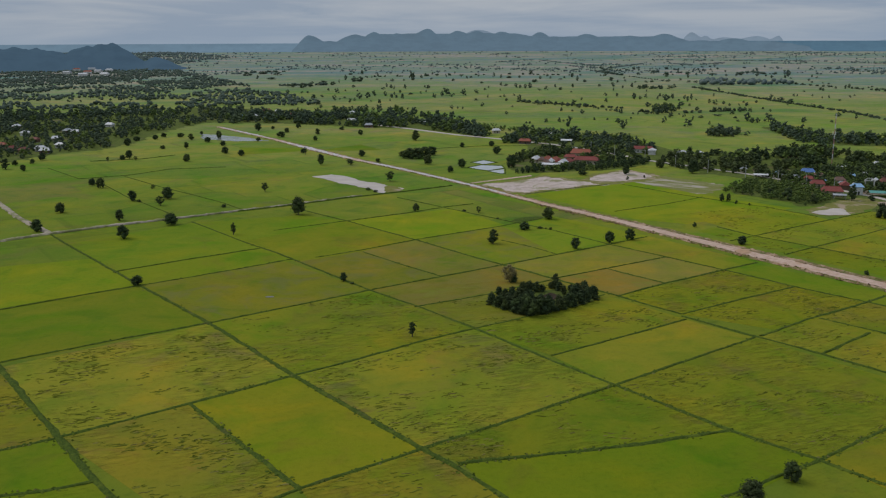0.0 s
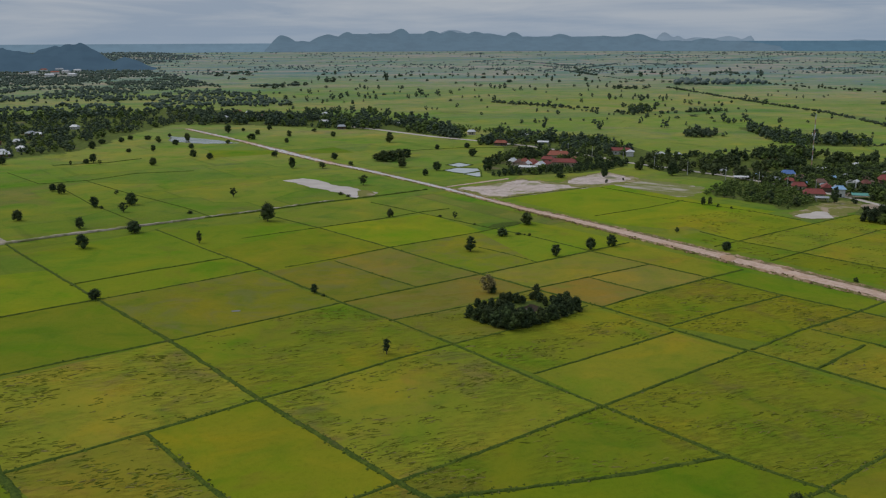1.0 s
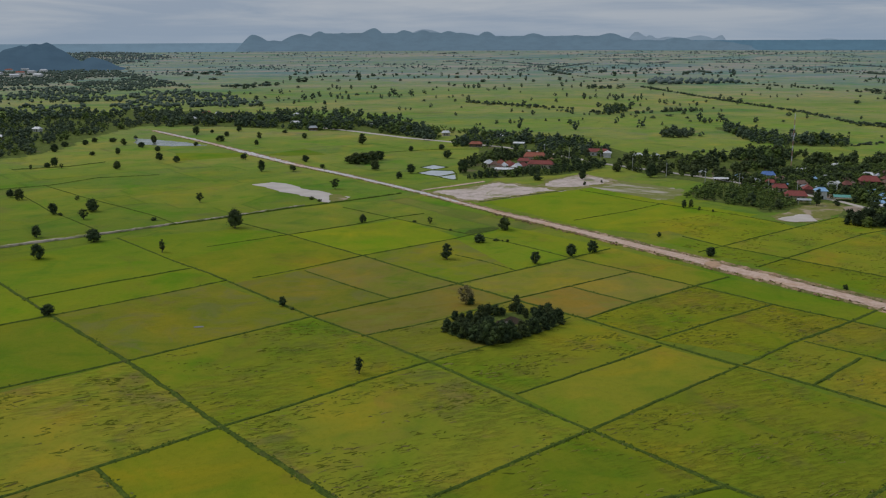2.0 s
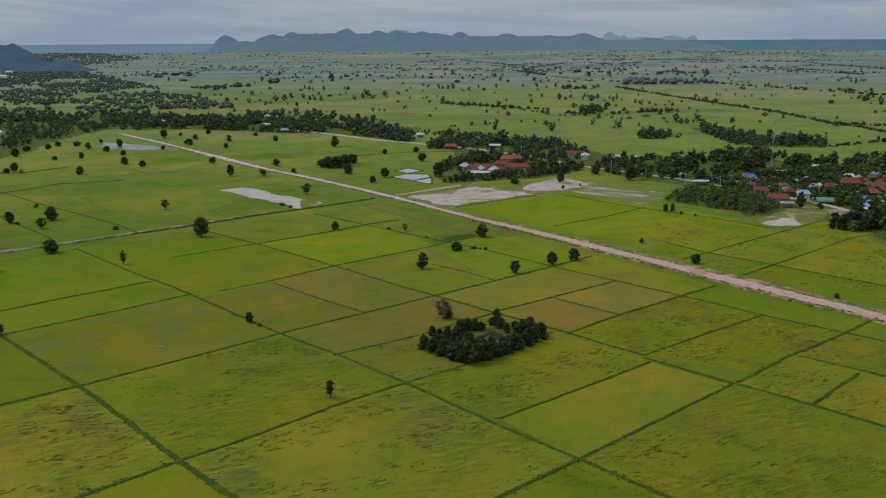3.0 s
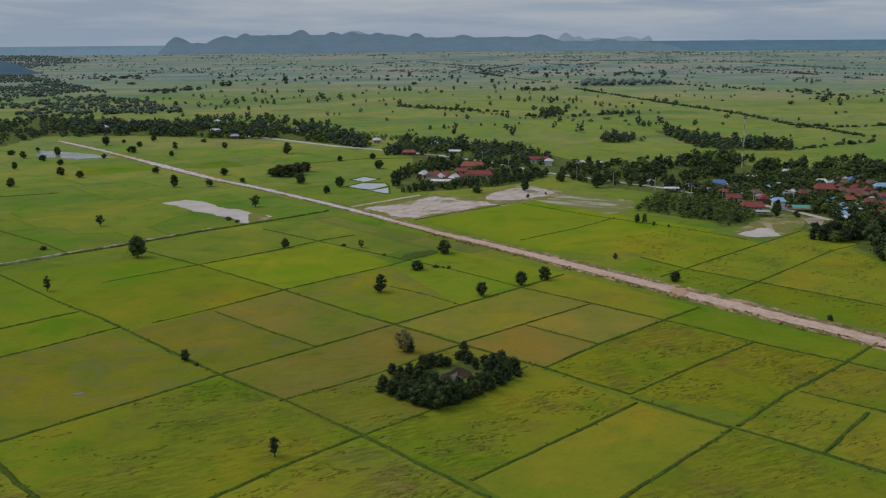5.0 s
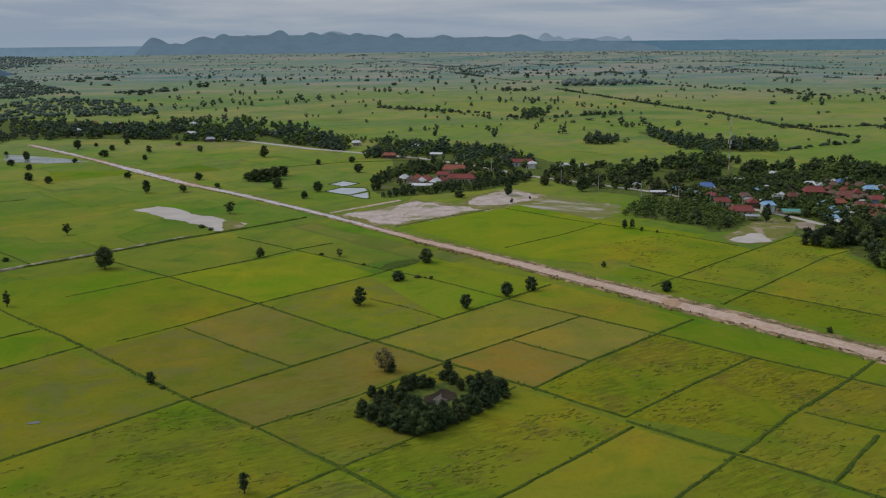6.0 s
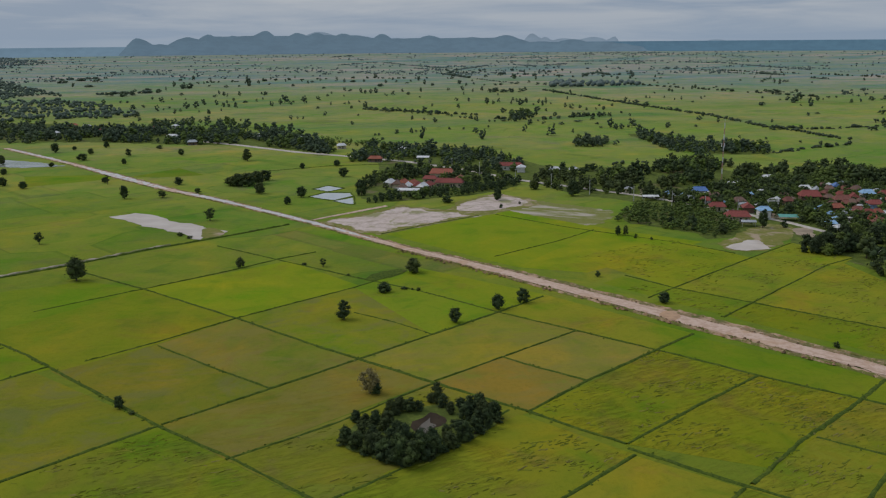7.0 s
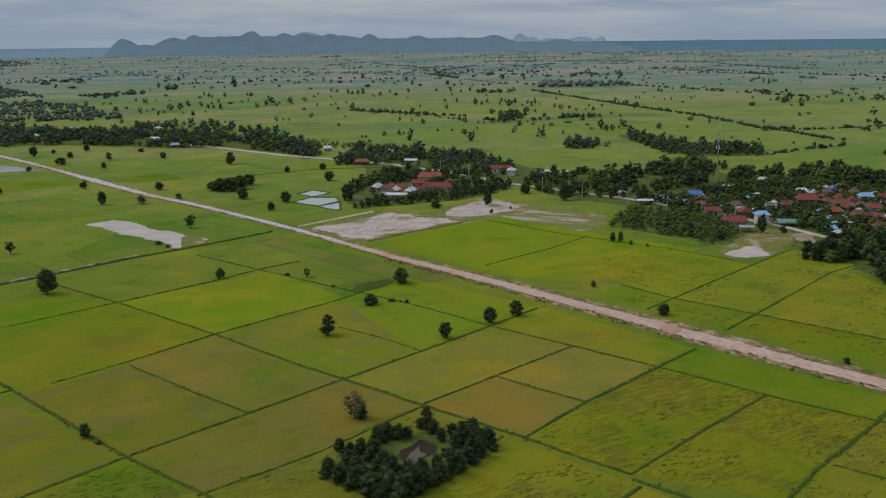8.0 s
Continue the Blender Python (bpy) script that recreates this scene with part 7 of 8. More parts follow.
far_tree(256, 1321, 6.8, 5.5)
far_tree(-123, 1340, 6.3, 5.0)
far_tree(497, 1251, 2.6, 3.0)
far_tree(399, 1290, 6.8, 4.5)
far_tree(-93, 1350, 3.1, 3.3)
far_tree(131, 1358, 9.5, 7.9)
far_tree(112, 1361, 4.2, 4.5)
far_tree(-199, 1353, 5.8, 5.1)
far_tree(-65, 1368, 3.7, 3.0)
far_tree(66, 1369, 3.7, 5.7)
far_tree(-208, 1355, 5.3, 8.5)
far_tree(-119, 1369, 4.8, 4.5)
far_tree(512, 1278, 7.0, 10.2)
far_tree(453, 1303, 3.2, 3.4)
far_tree(227, 1365, 4.8, 4.0)
far_tree(470, 1300, 2.7, 4.0)
far_tree(471, 1300, 3.8, 4.0)
far_tree(379, 1331, 8.1, 5.1)
far_tree(-151, 1382, 9.2, 6.3)
far_tree(353, 1352, 9.8, 9.8)
far_tree(371, 1349, 2.7, 4.0)
far_tree(344, 1370, 6.6, 3.5)
far_tree(-145, 1405, 2.6, 3.0)
far_tree(512, 1317, 7.1, 11.1)
far_tree(393, 1362, 9.9, 4.1)
far_tree(311, 1384, 9.9, 7.6)
far_tree(400, 1360, 2.6, 3.5)
far_tree(320, 1383, 5.5, 4.7)
far_tree(-48, 1420, 8.3, 5.9)
far_tree(669, 1251, 5.0, 10.6)
far_tree(724, 1220, 12.2, 8.8)
far_tree(715, 1229, 2.6, 3.5)
far_tree(-116, 1424, 9.4, 10.6)
far_tree(88, 1431, 5.6, 3.0)
far_tree(388, 1379, 7.2, 4.7)
far_tree(-103, 1430, 10.0, 8.9)
far_tree(4, 1437, 6.7, 3.6)
far_tree(-58, 1439, 5.0, 6.0)
far_tree(-189, 1428, 7.3, 8.9)
far_tree(515, 1349, 5.1, 4.2)
far_tree(1, 1446, 7.3, 3.6)
far_tree(115, 1444, 5.1, 4.2)
far_tree(-141, 1441, 2.8, 4.8)
far_tree(109, 1445, 2.8, 4.2)
far_tree(374, 1399, 7.9, 5.4)
far_tree(-66, 1449, 6.2, 6.0)
far_tree(513, 1358, 8.5, 6.6)
far_tree(336, 1415, 6.8, 5.4)
far_tree(29, 1459, 5.7, 6.0)
far_tree(365, 1419, 5.7, 4.8)
far_tree(607, 1333, 2.6, 4.3)
far_tree(15, 1470, 9.7, 4.9)
far_tree(297, 1448, 6.3, 4.9)
far_tree(-181, 1469, 4.0, 6.1)
far_tree(133, 1477, 4.0, 4.3)
far_tree(51, 1482, 12.1, 8.0)
far_tree(741, 1286, 8.7, 14.2)
far_tree(366, 1446, 5.8, 4.9)
far_tree(22, 1496, 12.8, 14.3)
far_tree(282, 1470, 5.2, 6.8)
far_tree(-79, 1495, 7.6, 6.8)
far_tree(-98, 1499, 8.8, 7.5)
far_tree(35, 1513, 2.9, 4.4)
far_tree(603, 1386, 3.5, 3.0)
far_tree(613, 1384, 5.9, 3.1)
far_tree(454, 1449, 5.3, 3.0)
far_tree(-65, 1521, 5.3, 3.2)
far_tree(-38, 1526, 3.6, 7.6)
far_tree(747, 1335, 2.6, 3.8)
far_tree(792, 1310, 6.6, 7.0)
far_tree(758, 1333, 6.0, 8.3)
far_tree(-21, 1542, 5.4, 3.8)
far_tree(74, 1546, 7.2, 8.3)
far_tree(52, 1549, 4.8, 9.6)
far_tree(579, 1437, 4.8, 3.9)
far_tree(584, 1436, 4.2, 3.0)
far_tree(655, 1405, 3.6, 4.5)
far_tree(810, 1324, 2.6, 3.0)
far_tree(607, 1432, 4.3, 3.2)
far_tree(784, 1346, 10.4, 13.0)
far_tree(-297, 1533, 7.9, 6.5)
far_tree(-249, 1544, 8.5, 7.1)
far_tree(-57, 1569, 5.5, 5.2)
far_tree(-290, 1541, 4.3, 5.2)
far_tree(744, 1380, 3.7, 4.6)
far_tree(-167, 1568, 9.2, 9.2)
far_tree(241, 1568, 2.6, 3.9)
far_tree(-12, 1592, 4.3, 3.0)
far_tree(-219, 1577, 3.7, 5.3)
far_tree(678, 1439, 2.6, 3.3)
far_tree(-229, 1579, 3.7, 5.3)
far_tree(839, 1354, 3.7, 4.6)
far_tree(-306, 1582, 6.3, 4.7)
far_tree(375, 1577, 4.4, 3.4)
far_tree(-136, 1624, 3.2, 3.4)
far_tree(193, 1621, 3.2, 4.7)
far_tree(-158, 1628, 3.8, 3.4)
far_tree(122, 1633, 3.8, 3.4)
far_tree(325, 1620, 5.2, 3.4)
far_tree(95, 1650, 3.9, 4.8)
far_tree(206, 1641, 7.8, 7.6)
far_tree(233, 1648, 5.2, 7.6)
far_tree(194, 1655, 3.3, 4.2)
far_tree(-192, 1656, 4.6, 4.9)
far_tree(641, 1551, 3.3, 4.9)
far_tree(-72, 1680, 7.2, 3.5)
far_tree(483, 1615, 7.3, 7.0)
far_tree(-92, 1683, 4.6, 9.1)
far_tree(512, 1609, 5.9, 4.9)
far_tree(-53, 1700, 8.6, 5.7)
far_tree(174, 1695, 8.7, 7.1)
far_tree(810, 1499, 3.3, 3.6)
far_tree(383, 1670, 7.4, 8.6)
far_tree(407, 1665, 6.0, 13.6)
far_tree(420, 1663, 7.4, 12.9)
far_tree(-9, 1716, 6.7, 8.6)
far_tree(437, 1660, 7.4, 13.6)
far_tree(165, 1709, 6.7, 5.7)
far_tree(157, 1711, 10.1, 6.4)
far_tree(-80, 1717, 7.4, 7.2)
far_tree(106, 1720, 4.0, 3.6)
far_tree(686, 1578, 5.4, 5.0)
far_tree(356, 1687, 6.7, 4.3)
far_tree(860, 1490, 2.7, 8.6)
far_tree(835, 1505, 6.1, 21.6)
far_tree(396, 1680, 8.1, 16.5)
far_tree(185, 1718, 10.1, 8.6)
far_tree(844, 1504, 4.7, 10.8)
far_tree(853, 1502, 2.7, 3.0)
far_tree(-16, 1742, 4.8, 3.6)
far_tree(834, 1528, 5.5, 8.7)
far_tree(268, 1729, 8.2, 5.1)
far_tree(235, 1735, 6.2, 5.1)
far_tree(880, 1508, 5.5, 7.3)
far_tree(455, 1695, 7.6, 7.3)
far_tree(696, 1612, 4.8, 5.9)
far_tree(-155, 1755, 4.8, 8.1)
far_tree(-251, 1748, 9.7, 16.2)
far_tree(-91, 1769, 7.6, 4.4)
far_tree(383, 1734, 8.3, 5.2)
far_tree(806, 1592, 3.5, 7.5)
far_tree(325, 1759, 4.9, 6.7)
far_tree(350, 1754, 8.4, 8.2)
far_tree(145, 1792, 4.2, 9.0)
far_tree(135, 1794, 7.8, 6.0)
far_tree(-279, 1778, 7.1, 18.8)
far_tree(-242, 1784, 8.5, 15.0)
far_tree(737, 1643, 4.9, 4.5)
far_tree(809, 1617, 2.8, 12.8)
far_tree(759, 1652, 7.1, 5.3)
far_tree(776, 1675, 8.0, 6.2)
far_tree(810, 1669, 2.6, 4.7)
far_tree(-206, 1857, 7.3, 11.7)
far_tree(-227, 1861, 8.8, 19.6)
far_tree(828, 1693, 3.0, 5.5)
far_tree(102, 1903, 3.7, 7.2)
far_tree(-254, 1895, 6.0, 8.0)
far_tree(-201, 1929, 8.4, 3.2)
far_tree(391, 1911, 6.1, 5.7)
far_tree(427, 1904, 3.8, 4.1)
far_tree(448, 1900, 4.6, 8.2)
far_tree(218, 1944, 6.1, 14.7)
far_tree(549, 1881, 5.4, 9.8)
far_tree(326, 1940, 5.4, 8.2)
far_tree(464, 1913, 4.6, 8.2)
far_tree(891, 1753, 3.1, 4.1)
far_tree(793, 1802, 3.1, 5.8)
far_tree(538, 1899, 5.4, 9.1)
far_tree(-174, 1987, 9.4, 18.4)
far_tree(983, 1735, 11.8, 5.9)
far_tree(416, 1956, 4.7, 5.9)
far_tree(794, 1834, 3.1, 4.2)
far_tree(506, 1939, 5.5, 9.2)
far_tree(-91, 2004, 5.5, 10.9)
far_tree(-163, 2001, 11.1, 18.5)
far_tree(44, 2011, 5.5, 6.7)
far_tree(390, 1979, 8.7, 12.7)
far_tree(318, 1993, 11.9, 6.8)
far_tree(786, 1868, 4.0, 5.1)
far_tree(-66, 2033, 4.0, 5.1)
far_tree(544, 1985, 5.7, 6.9)
far_tree(1004, 1793, 10.5, 6.0)
far_tree(-48, 2064, 18.7, 14.7)
far_tree(-128, 2062, 4.1, 6.9)
far_tree(289, 2053, 3.3, 10.4)
far_tree(997, 1827, 5.7, 8.7)
far_tree(1080, 1779, 3.3, 5.2)
far_tree(-201, 2076, 12.3, 7.0)
far_tree(-4, 2092, 4.1, 7.0)
far_tree(246, 2080, 8.2, 6.1)
far_tree(814, 1950, 5.0, 6.2)
far_tree(1054, 1833, 5.0, 16.0)
far_tree(274, 2113, 5.9, 5.4)
far_tree(79, 2132, 6.7, 5.4)
far_tree(160, 2136, 9.3, 6.3)
far_tree(444, 2099, 4.2, 5.4)
far_tree(308, 2126, 5.1, 6.3)
far_tree(205, 2147, 6.8, 6.3)
far_tree(180, 2152, 5.1, 13.6)
far_tree(996, 1914, 3.4, 5.4)
far_tree(-382, 2129, 5.1, 22.7)
far_tree(90, 2170, 4.3, 9.1)
far_tree(-29, 2173, 7.7, 6.4)
far_tree(1051, 1903, 6.0, 13.7)
far_tree(-148, 2177, 6.0, 3.7)
far_tree(-159, 2179, 4.3, 3.7)
far_tree(-418, 2154, 8.7, 7.4)
far_tree(147, 2199, 12.2, 6.5)
far_tree(335, 2182, 10.4, 9.3)
far_tree(601, 2129, 10.5, 6.5)
far_tree(68, 2215, 6.1, 4.6)
far_tree(1078, 1934, 9.6, 5.6)
far_tree(31, 2222, 7.9, 4.7)
far_tree(819, 2064, 2.6, 4.7)
far_tree(111, 2228, 7.9, 5.6)
far_tree(785, 2091, 7.1, 6.6)
far_tree(814, 2086, 8.0, 6.6)
far_tree(282, 2236, 6.2, 6.6)
far_tree(883, 2072, 4.4, 6.6)
far_tree(568, 2200, 11.7, 16.2)
far_tree(-20, 2276, 8.1, 5.7)
far_tree(-140, 2278, 7.2, 4.8)
far_tree(1094, 2029, 3.6, 4.9)
far_tree(896, 2133, 6.4, 4.9)
far_tree(-3, 2363, 6.5, 5.0)
far_tree(605, 2285, 3.7, 6.0)
far_tree(254, 2358, 10.3, 12.0)
far_tree(-219, 2384, 4.7, 12.1)
far_tree(-481, 2347, 7.6, 25.2)
far_tree(-189, 2401, 11.4, 9.1)
far_tree(-409, 2377, 7.6, 25.4)
far_tree(57, 2424, 6.7, 4.1)
far_tree(695, 2341, 4.8, 5.1)
far_tree(711, 2337, 4.8, 6.2)
far_tree(-462, 2457, 6.9, 26.3)
tree_crowd(FARTHER, "dark green trees standing about on the far paddies")

# ---- far plain: scattered trees, hedges and woods ----
def far_tree_shapes():
    """A few cheap trees: two to four uneven clumps on a short stem."""
    shapes = []
    for k in range(8):
        rng = np.random.default_rng(200 + k)
        verts, faces = [], []
        for c in range(3 + k % 3):
            bv, bf = BALL
            at = np.array([rng.uniform(-0.36, 0.36), rng.uniform(-0.36, 0.36), rng.uniform(0.2, 0.72)])
            size = rng.uniform(0.18, 0.36)
            bump = 1 + 0.5 * rng.uniform(-1, 1, len(bv))
            base = len(verts)
            verts.extend(bv * bump[:, None] * size * np.array([1, 1, 0.95]) + at)
            faces.extend(tuple(i + base for i in f) for f in bf)
        base = len(verts)
        for a in range(3):
            for z, r in ((0.0, 0.03), (0.4, 0.02)):
                verts.append(np.array([r * math.cos(2.1 * a), r * math.sin(2.1 * a), z]))
        for a in range(3):
            b = (a + 1) % 3
            faces.append((base + 2 * a, base + 2 * b, base + 2 * b + 1, base + 2 * a + 1))
        shapes.append((np.array(verts), faces))
    return shapes


FAR_SHAPES = far_tree_shapes()


def low_tree_shapes():
    """Still cheaper ones for closed woods: two or three broad rounded clumps."""
    shapes = []
    bv, bf = BALL
    for k in range(8):
        rng = np.random.default_rng(300 + k)
        verts, faces = [], []
        for c in range(2 + k % 2):
            at = np.array([rng.uniform(-0.3, 0.3), rng.uniform(-0.3, 0.3), rng.uniform(0.35, 0.6)])
            swell = 1 + 0.35 * rng.uniform(-1, 1, len(bv))
            base = len(verts)
            verts.extend(bv * swell[:, None] * rng.uniform(0.3, 0.46) * np.array([1, 1, 0.95]) + at)
            faces.extend(tuple(i + base for i in f) for f in bf)
        shapes.append((np.array(verts), faces))
    return shapes


LOW_SHAPES = low_tree_shapes()


def far_trees(name, spots, label, material=None, sink=0.0, low=False):
    """Many far trees in one mesh. Spots: x, y, height, width."""
    allv, allf, base = [], [], 0
    rng = random.Random(len(spots))
    for x, y, h, w in spots:
        v, f = rng.choice(LOW_SHAPES if low or name == "woodland" else FAR_SHAPES)
        a = rng.uniform(0, 6.28)
        m = np.array([[math.cos(a) * w, -math.sin(a) * w, 0], [math.sin(a) * w, math.cos(a) * w, 0], [0, 0, h]])
        allv.append(v @ m.T + np.array([x, y, rise(x, y) - sink * h]))
        allf.extend(tuple(i + base for i in g) for g in f)
        base += len(v)
    ob = new(name, mesh_from(name, np.concatenate(allv).tolist(), allf, material or woods_mat, True))
    return tagged(ob, label, "trees", kind="stuff")


def spread(seed, near, far, spacing, turn0, turn1, empty):
    """Spots over a sector of the plain, thinned by broad patches without trees."""
    rng = random.Random(seed)
    a0, a1 = radians(turn0), radians(turn1)
    n = int(0.5 * (a1 - a0) * (far ** 2 - near ** 2) / spacing ** 2)
    spots = []
    for _ in range(n):
        r = math.sqrt(rng.uniform(near ** 2, far ** 2))
        a = rng.uniform(a0, a1)
        x, y = r * math.sin(a), r * math.cos(a)
        thick = rough(x, y, 260.0, 11.0) + 0.5 * rough(x, y, 90.0, 12.0)
        if thick < empty + rng.uniform(-0.25, 0.25):
            continue
        h = rng.uniform(2.8, 7.0)
        spots.append((x, y, h, h * rng.uniform(0.8, 1.2)))
        while rng.random() < 0.3:
            spots.append((x + rng.uniform(-9, 9), y + rng.uniform(-9, 9), h * rng.uniform(0.6, 1), h * rng.uniform(0.8, 1.2)))
    return spots


def wood_spots(poly, spacing, low, high, seed, gaps=-0.25):
    rng = random.Random(seed)
    xs, ys = [p[0] for p in poly], [p[1] for p in poly]
    spots = []
    for _ in range(int((max(xs) - min(xs)) * (max(ys) - min(ys)) / spacing ** 2)):
        p = rng.uniform(min(xs), max(xs)), rng.uniform(min(ys), max(ys))
        if inside(p, poly) and rough(*p, 120.0, 14.0) > gaps:
            h = rng.uniform(low, high)
            spots.append((*p, h, h * rng.uniform(0.9, 1.35)))
    return spots


def hedge_spots(line, spacing, low, high, seed, gaps=0.15):
    rng = random.Random(seed)
    spots = []
    for p, q in zip(line, line[1:]):
        n = int(math.dist(p, q) / spacing)
        for i in range(n):
            if rng.random() < gaps:
                continue
            x, y = p[0] + (q[0] - p[0]) * i / n + rng.uniform(-3, 3), p[1] + (q[1] - p[1]) * i / n + rng.uniform(-3, 3)
            h = rng.uniform(low, high)
            spots.append((x, y, h, h * rng.uniform(1.0, 1.7)))
    return spots


bund_weeds(7, 430.0)
lodged_straw(17)

SCATTERED = "dark trees scattered over the far rice plain"
far_trees("scattered_trees", spread(1, 900, 1500, 55, -34, -17, -0.1) + spread(11, 900, 1500, 62, 33, 46, 0.0), SCATTERED)
far_trees("scattered_trees", spread(2, 1500, 2500, 40, -34, -15, -0.2) + spread(12, 1500, 2500, 44, 32.5, 46, -0.04), SCATTERED, half_haze_mat)
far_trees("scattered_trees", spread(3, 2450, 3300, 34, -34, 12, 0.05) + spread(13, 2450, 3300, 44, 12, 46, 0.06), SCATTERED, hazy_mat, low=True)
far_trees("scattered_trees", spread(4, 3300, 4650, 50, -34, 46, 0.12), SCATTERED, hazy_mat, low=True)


# ---- hills and hazy distance ----
def ridge(name, bumps, radius, material, label, floor=0.0, grain=3.0, turn0=-44.0, turn1=56.0, wide=()):
    """A range of hills round the horizon; bumps: bearing, half widths in degrees to either side, height in metres."""
    n, rows = 560, 9
    verts, faces = [], []
    for i in range(n + 1):
        a = turn0 + (turn1 - turn0) * i / n
        top = floor
        for at, left, right, h in bumps:
            top = max(top, floor + (h - floor) * math.exp(-abs((a - at) / (left if a < at else right)) ** 1.75))
        for at, half, h in wide:
            top = max(top, h * math.exp(-abs((a - at) / half) ** 10))
        top += (rough(a, 0, 1.6, 8.0) * 1.6 + rough(a, 0, 0.6, 1.0) * 1.1 + rough(a, 0, 0.22, 2.0) * 0.6) * grain * (0.25 if top - floor < 3 else 1.0)
        for j in range(rows + 1):
            v = j / rows
            r = radius - 70 * (1 - v) ** 1.3 + 12 * rough(a * 3, v * 2, 1.0, 3.0) * v
            z = top * (v ** 0.75) * (1 + 0.16 * rough(a * 2.2, v * 3, 1.0, 6.0) * (1 - v)) - 2
            verts.append((r * math.sin(radians(a)), 60 + r * math.cos(radians(a)), z))
    for i in range(n):
        for j in range(rows):
            p = i * (rows + 1) + j
            faces.append((p, p + rows + 1, p + rows + 2, p + 1))
    ob = new(name, mesh_from(name, verts, faces, material, True))
    return tagged(ob, label, "backdrop", kind="structure")

# haze on these ranges is their materials' own colour and emission
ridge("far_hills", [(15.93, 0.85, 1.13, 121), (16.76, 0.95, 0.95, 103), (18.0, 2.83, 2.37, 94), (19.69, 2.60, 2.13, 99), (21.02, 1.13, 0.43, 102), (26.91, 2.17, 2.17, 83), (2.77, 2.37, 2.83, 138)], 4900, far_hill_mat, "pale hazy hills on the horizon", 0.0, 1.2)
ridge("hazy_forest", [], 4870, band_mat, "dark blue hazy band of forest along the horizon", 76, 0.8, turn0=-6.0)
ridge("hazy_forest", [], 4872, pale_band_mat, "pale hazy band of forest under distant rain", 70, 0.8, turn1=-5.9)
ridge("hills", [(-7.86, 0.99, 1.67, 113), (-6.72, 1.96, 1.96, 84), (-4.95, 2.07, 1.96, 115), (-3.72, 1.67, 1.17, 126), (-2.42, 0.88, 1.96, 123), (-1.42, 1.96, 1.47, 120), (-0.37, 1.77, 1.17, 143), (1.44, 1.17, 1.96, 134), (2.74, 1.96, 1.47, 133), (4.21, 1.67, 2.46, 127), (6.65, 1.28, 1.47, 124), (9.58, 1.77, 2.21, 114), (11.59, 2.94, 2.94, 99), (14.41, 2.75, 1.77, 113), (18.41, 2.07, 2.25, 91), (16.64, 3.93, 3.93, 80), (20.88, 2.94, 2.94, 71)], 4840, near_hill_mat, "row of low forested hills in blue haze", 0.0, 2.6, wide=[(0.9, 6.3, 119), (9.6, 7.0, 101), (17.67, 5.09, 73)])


def mound(name, bumps, radius, depth, material, label):
    """A whole hill standing on the plain: bumps hold bearing, half widths in degrees and height."""
    n, rows = 160, 24
    low, high = min(b[0] - 2.4 * b[1] for b in bumps), max(b[0] + 2.4 * b[2] for b in bumps)
    verts, faces = [], []
    for i in range(n + 1):
        a = low + (high - low) * i / n
        top = max(h * math.exp(-abs((a - at) / (left if a < at else right)) ** 2.4) for at, left, right, h in bumps)
        for j in range(rows + 1):
            v = 2.0 * j / rows - 1
            z = top * (1 - v * v) ** 1.2 * (1 + 0.14 * rough(a * 1.7, v * 2.2, 1.0, 61.0) + 0.05 * rough(a * 5, v * 7, 1.0, 62.0)) - 2
            r = radius + depth * v
            verts.append((r * math.sin(radians(a)), 60 + r * math.cos(radians(a)), z))
    for i in range(n):
        for j in range(rows):
            p = i * (rows + 1) + j
            faces.append((p, p + rows + 1, p + rows + 2, p + 1))
    ob = new(name, mesh_from(name, verts, faces, material, True))
    return tagged(ob, label, "backdrop", kind="structure")


# its blue is haze painted into the material, with some emission
mound("forested_hill", [(-20.0, 3.4, 1.9, 79), (-25.2, 3.6, 4.6, 68), (-17.2, 1.0, 1.1, 36)], 3050, 210, dark_hill_mat, "dark forested hill in painted blue haze, standing alone behind a town")
far_trees("woodland", wood_spots([(-630.7, 1133.1), (-543.5, 1128.8), (-399.3, 1121.6), (-299.8, 1236.1), (-152.1, 1303), (-397.1, 1886.9), (-960.6, 3170.9), (-1344.8, 2822.1), (-1567.1, 2845.9)], 12, 3.6, 6.6, 1, -0.12), "dense dark woodland beyond the village", half_haze_mat)
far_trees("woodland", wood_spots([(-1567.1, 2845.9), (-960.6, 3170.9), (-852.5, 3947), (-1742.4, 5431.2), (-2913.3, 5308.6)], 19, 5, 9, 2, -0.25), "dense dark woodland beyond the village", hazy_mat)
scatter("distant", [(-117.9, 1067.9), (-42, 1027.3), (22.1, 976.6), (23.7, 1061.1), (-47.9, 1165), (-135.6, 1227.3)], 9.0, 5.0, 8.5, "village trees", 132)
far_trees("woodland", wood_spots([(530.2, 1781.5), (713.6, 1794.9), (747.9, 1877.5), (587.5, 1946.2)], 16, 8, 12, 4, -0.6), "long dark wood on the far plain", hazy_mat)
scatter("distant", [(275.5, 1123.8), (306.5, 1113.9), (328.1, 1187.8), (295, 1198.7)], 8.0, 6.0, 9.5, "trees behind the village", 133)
far_trees("scattered_trees", wood_spots([(429.2, 2251.2), (816.1, 2074.5), (1004.2, 2535), (501.6, 2799)], 62, 6, 10, 6, -0.3), "dark trees scattered over the far rice plain", half_haze_mat)
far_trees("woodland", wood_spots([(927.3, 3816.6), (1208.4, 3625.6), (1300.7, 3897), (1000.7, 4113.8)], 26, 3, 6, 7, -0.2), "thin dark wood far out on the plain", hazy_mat)
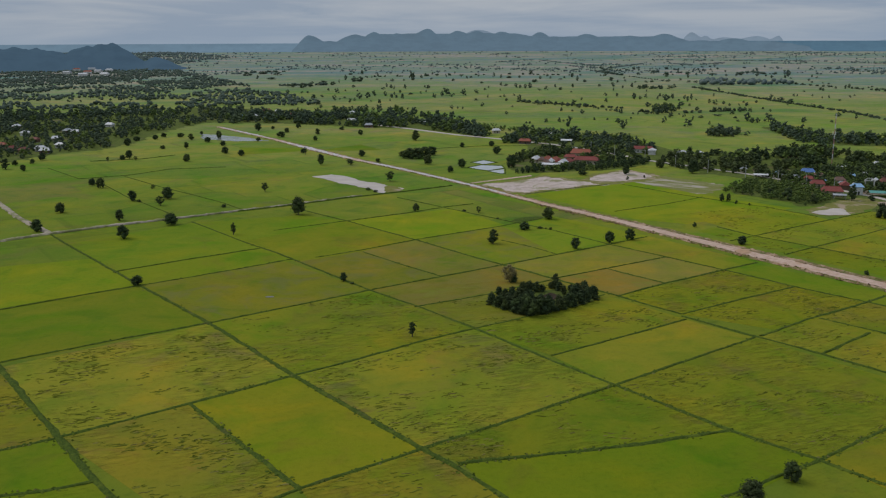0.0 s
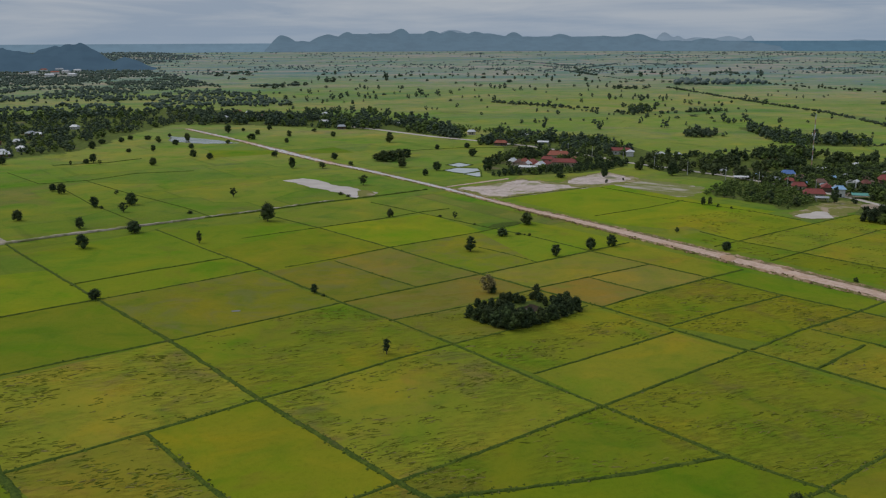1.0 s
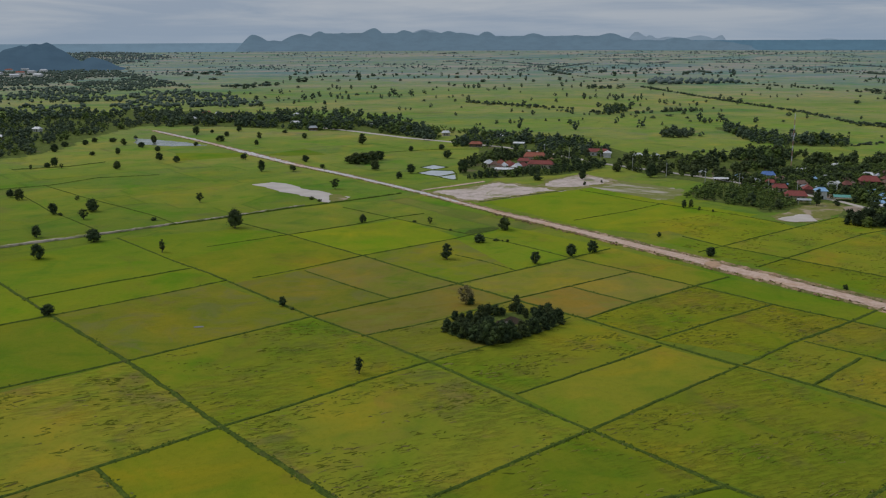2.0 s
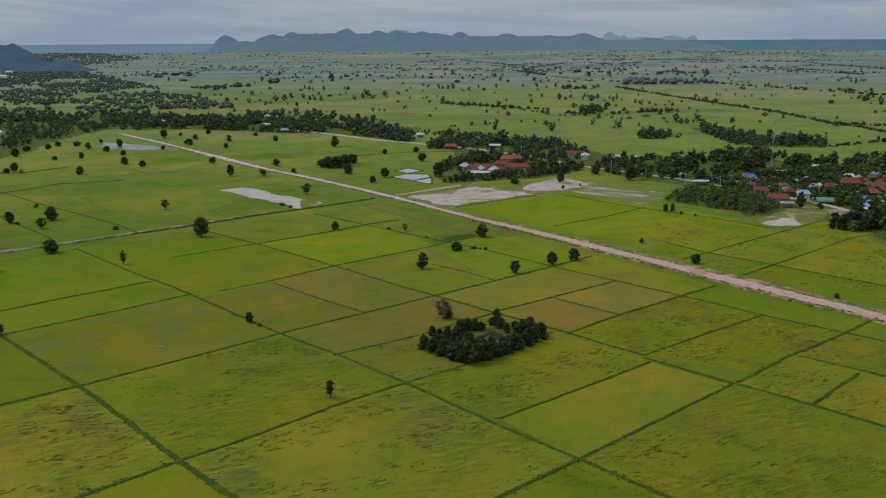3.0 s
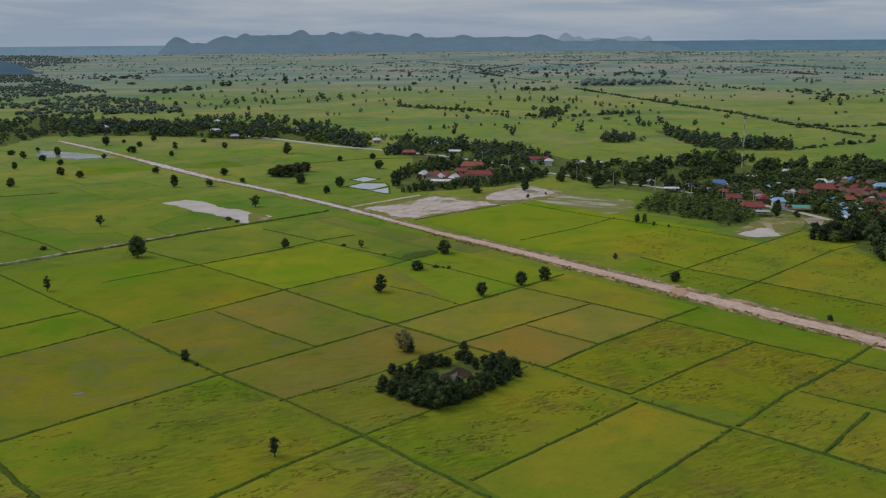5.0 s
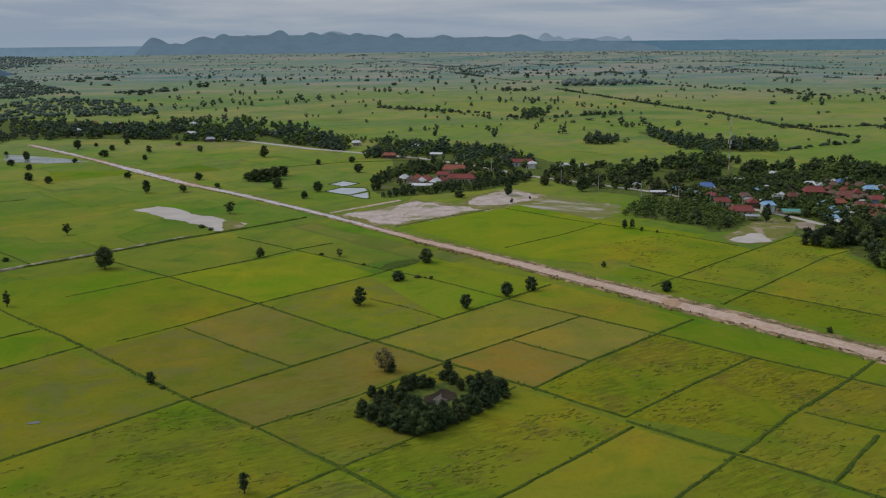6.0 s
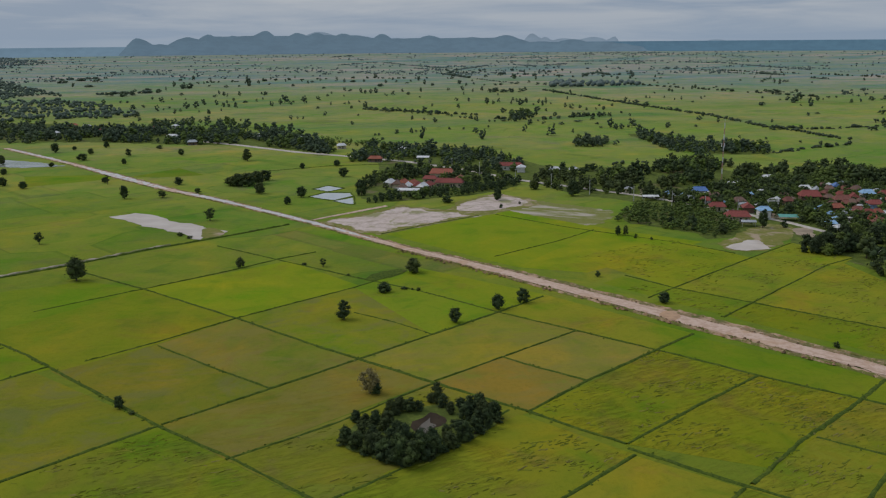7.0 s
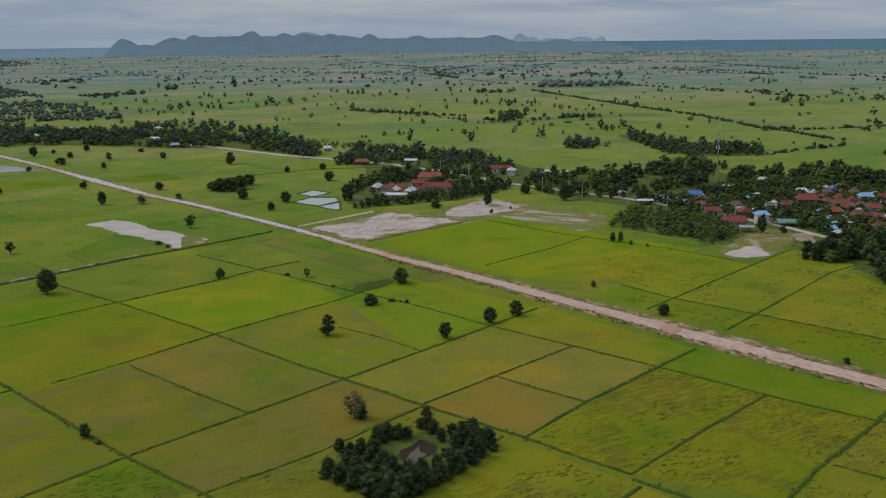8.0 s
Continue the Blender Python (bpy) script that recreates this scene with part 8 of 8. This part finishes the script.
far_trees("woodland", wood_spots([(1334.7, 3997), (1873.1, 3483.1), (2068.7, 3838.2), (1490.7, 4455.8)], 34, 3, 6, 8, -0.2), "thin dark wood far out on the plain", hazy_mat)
far_trees("hedge", hedge_spots([(493.3, 1714.5), (507.8, 1341.1), (526.9, 1105.8), (516.1, 984.9), (522.7, 921.9), (521.4, 839.1)], 4.2, 2.4, 5.1, 21, 0.15), "dark hedge and trees along a far field lane", None, 0.3)
far_trees("hedge", hedge_spots([(515.3, 972.3), (545.6, 938.3), (584, 938.6), (709.6, 964.3)], 4.2, 2.4, 5.1, 22, 0.3), "dark hedge and trees along a far field lane", None, 0.3)
far_trees("hedge", hedge_spots([(406.4, 771.7), (450.7, 790), (493.5, 806.7), (512.7, 818.7)], 4.2, 2.4, 4.25, 23, 0.15), "dark hedge and trees along a far field lane", None, 0.3)
far_trees("hedge", hedge_spots([(126.5, 1339.8), (180, 1282.3), (222.8, 1231.2), (259.8, 1201.5)], 4.8, 3.2, 6.8, 24, 0.4), "dark hedge and trees along a far field lane", None, 0.3)
far_trees("hedge", hedge_spots([(262.1, 1151.3), (308.5, 1120.9), (406.6, 1162)], 5.4, 3.2, 6.8, 25, 0.5), "dark hedge and trees along a far field lane", None, 0.3)
far_trees("hedge", hedge_spots([(304.2, 744.7), (270, 738.3), (252, 737.1)], 4.2, 2.4, 4.25, 26, 0.15), "dark hedge and trees along a far field lane", None, 0.3)
far_trees("hedge", hedge_spots([(720, 1839.5), (781.3, 1600.2), (829.4, 1412.6), (931.9, 1238.6)], 8.4, 3.2, 7.65, 27, 0.5), "dark hedge and trees along a far field lane", None, 0.3)
far_trees("hedge", hedge_spots([(1160.2, 2779.7), (1296.3, 2290.2), (1395.1, 1810.1)], 9.6, 3.2, 7.65, 28, 0.4), "dark hedge and trees along a far field lane", None, 0.3)
far_trees("hedge", hedge_spots([(-194.2, 2226.1), (195, 2358.1), (454.5, 2239.6)], 13.2, 4, 8.5, 29, 0.4), "dark hedge and trees along a far field lane", None, 0.3)
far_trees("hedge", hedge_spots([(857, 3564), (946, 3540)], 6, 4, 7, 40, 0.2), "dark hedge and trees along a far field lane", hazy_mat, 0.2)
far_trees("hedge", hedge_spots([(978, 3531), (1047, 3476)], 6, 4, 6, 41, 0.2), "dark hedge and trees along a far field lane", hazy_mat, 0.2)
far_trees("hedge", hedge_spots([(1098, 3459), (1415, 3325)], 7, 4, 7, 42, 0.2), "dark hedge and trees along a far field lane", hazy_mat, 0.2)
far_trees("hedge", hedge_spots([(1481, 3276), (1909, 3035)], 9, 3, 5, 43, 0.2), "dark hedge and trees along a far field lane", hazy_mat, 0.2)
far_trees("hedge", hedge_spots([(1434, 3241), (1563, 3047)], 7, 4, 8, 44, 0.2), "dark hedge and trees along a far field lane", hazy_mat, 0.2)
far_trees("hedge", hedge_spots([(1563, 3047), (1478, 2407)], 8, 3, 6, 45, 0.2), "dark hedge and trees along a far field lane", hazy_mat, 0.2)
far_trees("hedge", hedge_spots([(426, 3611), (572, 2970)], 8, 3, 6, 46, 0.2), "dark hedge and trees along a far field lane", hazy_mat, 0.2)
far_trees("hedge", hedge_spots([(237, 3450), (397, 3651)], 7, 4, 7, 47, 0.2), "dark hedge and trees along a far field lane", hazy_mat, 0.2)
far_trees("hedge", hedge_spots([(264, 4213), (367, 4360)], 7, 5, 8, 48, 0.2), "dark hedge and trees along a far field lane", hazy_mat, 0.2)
far_trees("hedge", hedge_spots([(457, 2542), (472, 2271)], 5, 4, 8, 49, 0.2), "dark hedge and trees along a far field lane", half_haze_mat, 0.2)
far_trees("hedge", hedge_spots([(1227, 2257), (1224, 2116)], 5, 4, 8, 50, 0.2), "dark hedge and trees along a far field lane", half_haze_mat, 0.2)
far_trees("hedge", hedge_spots([(1196, 1966), (1204, 1908)], 6, 3, 6, 51, 0.2), "dark hedge and trees along a far field lane", half_haze_mat, 0.2)
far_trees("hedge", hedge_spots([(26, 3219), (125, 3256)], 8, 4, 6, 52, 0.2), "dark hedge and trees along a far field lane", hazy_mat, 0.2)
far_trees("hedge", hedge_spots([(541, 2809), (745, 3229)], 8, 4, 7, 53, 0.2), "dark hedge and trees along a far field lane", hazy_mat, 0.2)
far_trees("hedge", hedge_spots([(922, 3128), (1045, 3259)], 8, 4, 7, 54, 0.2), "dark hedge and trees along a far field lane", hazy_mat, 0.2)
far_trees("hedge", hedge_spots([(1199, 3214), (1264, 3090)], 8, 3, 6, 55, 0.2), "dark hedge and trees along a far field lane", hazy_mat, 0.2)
far_trees("hedge", hedge_spots([(1171, 2520), (1193, 2191)], 9, 3, 5, 56, 0.2), "dark hedge and trees along a far field lane", half_haze_mat, 0.2)
far_trees("hedge", hedge_spots([(479, 2203), (507, 1940)], 8, 2.4, 4, 57, 0.2), "dark hedge and trees along a far field lane", half_haze_mat, 0.2)
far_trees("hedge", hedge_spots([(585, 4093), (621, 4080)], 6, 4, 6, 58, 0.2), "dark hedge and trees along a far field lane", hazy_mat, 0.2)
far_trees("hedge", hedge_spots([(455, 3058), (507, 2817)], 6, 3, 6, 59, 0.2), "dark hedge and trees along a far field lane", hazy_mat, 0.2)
far_trees("hedge", hedge_spots([(865, 2454), (847, 2300)], 6, 5, 8, 60, 0.2), "dark hedge and trees along a far field lane", half_haze_mat, 0.2)
far_trees("hedge", hedge_spots([(-522, 2512), (-420, 2605)], 6, 5, 9, 61, 0.2), "dark hedge and trees along a far field lane", half_haze_mat, 0.2)
far_trees("hedge", hedge_spots([(-308, 1827), (-217, 1850)], 5, 5, 8, 62, 0.2), "dark hedge and trees along a far field lane", half_haze_mat, 0.2)
far_trees("hedge", hedge_spots([(-258, 1288), (-199, 1348)], 4, 4, 7, 63, 0.2), "dark hedge and trees along a far field lane", half_haze_mat, 0.2)
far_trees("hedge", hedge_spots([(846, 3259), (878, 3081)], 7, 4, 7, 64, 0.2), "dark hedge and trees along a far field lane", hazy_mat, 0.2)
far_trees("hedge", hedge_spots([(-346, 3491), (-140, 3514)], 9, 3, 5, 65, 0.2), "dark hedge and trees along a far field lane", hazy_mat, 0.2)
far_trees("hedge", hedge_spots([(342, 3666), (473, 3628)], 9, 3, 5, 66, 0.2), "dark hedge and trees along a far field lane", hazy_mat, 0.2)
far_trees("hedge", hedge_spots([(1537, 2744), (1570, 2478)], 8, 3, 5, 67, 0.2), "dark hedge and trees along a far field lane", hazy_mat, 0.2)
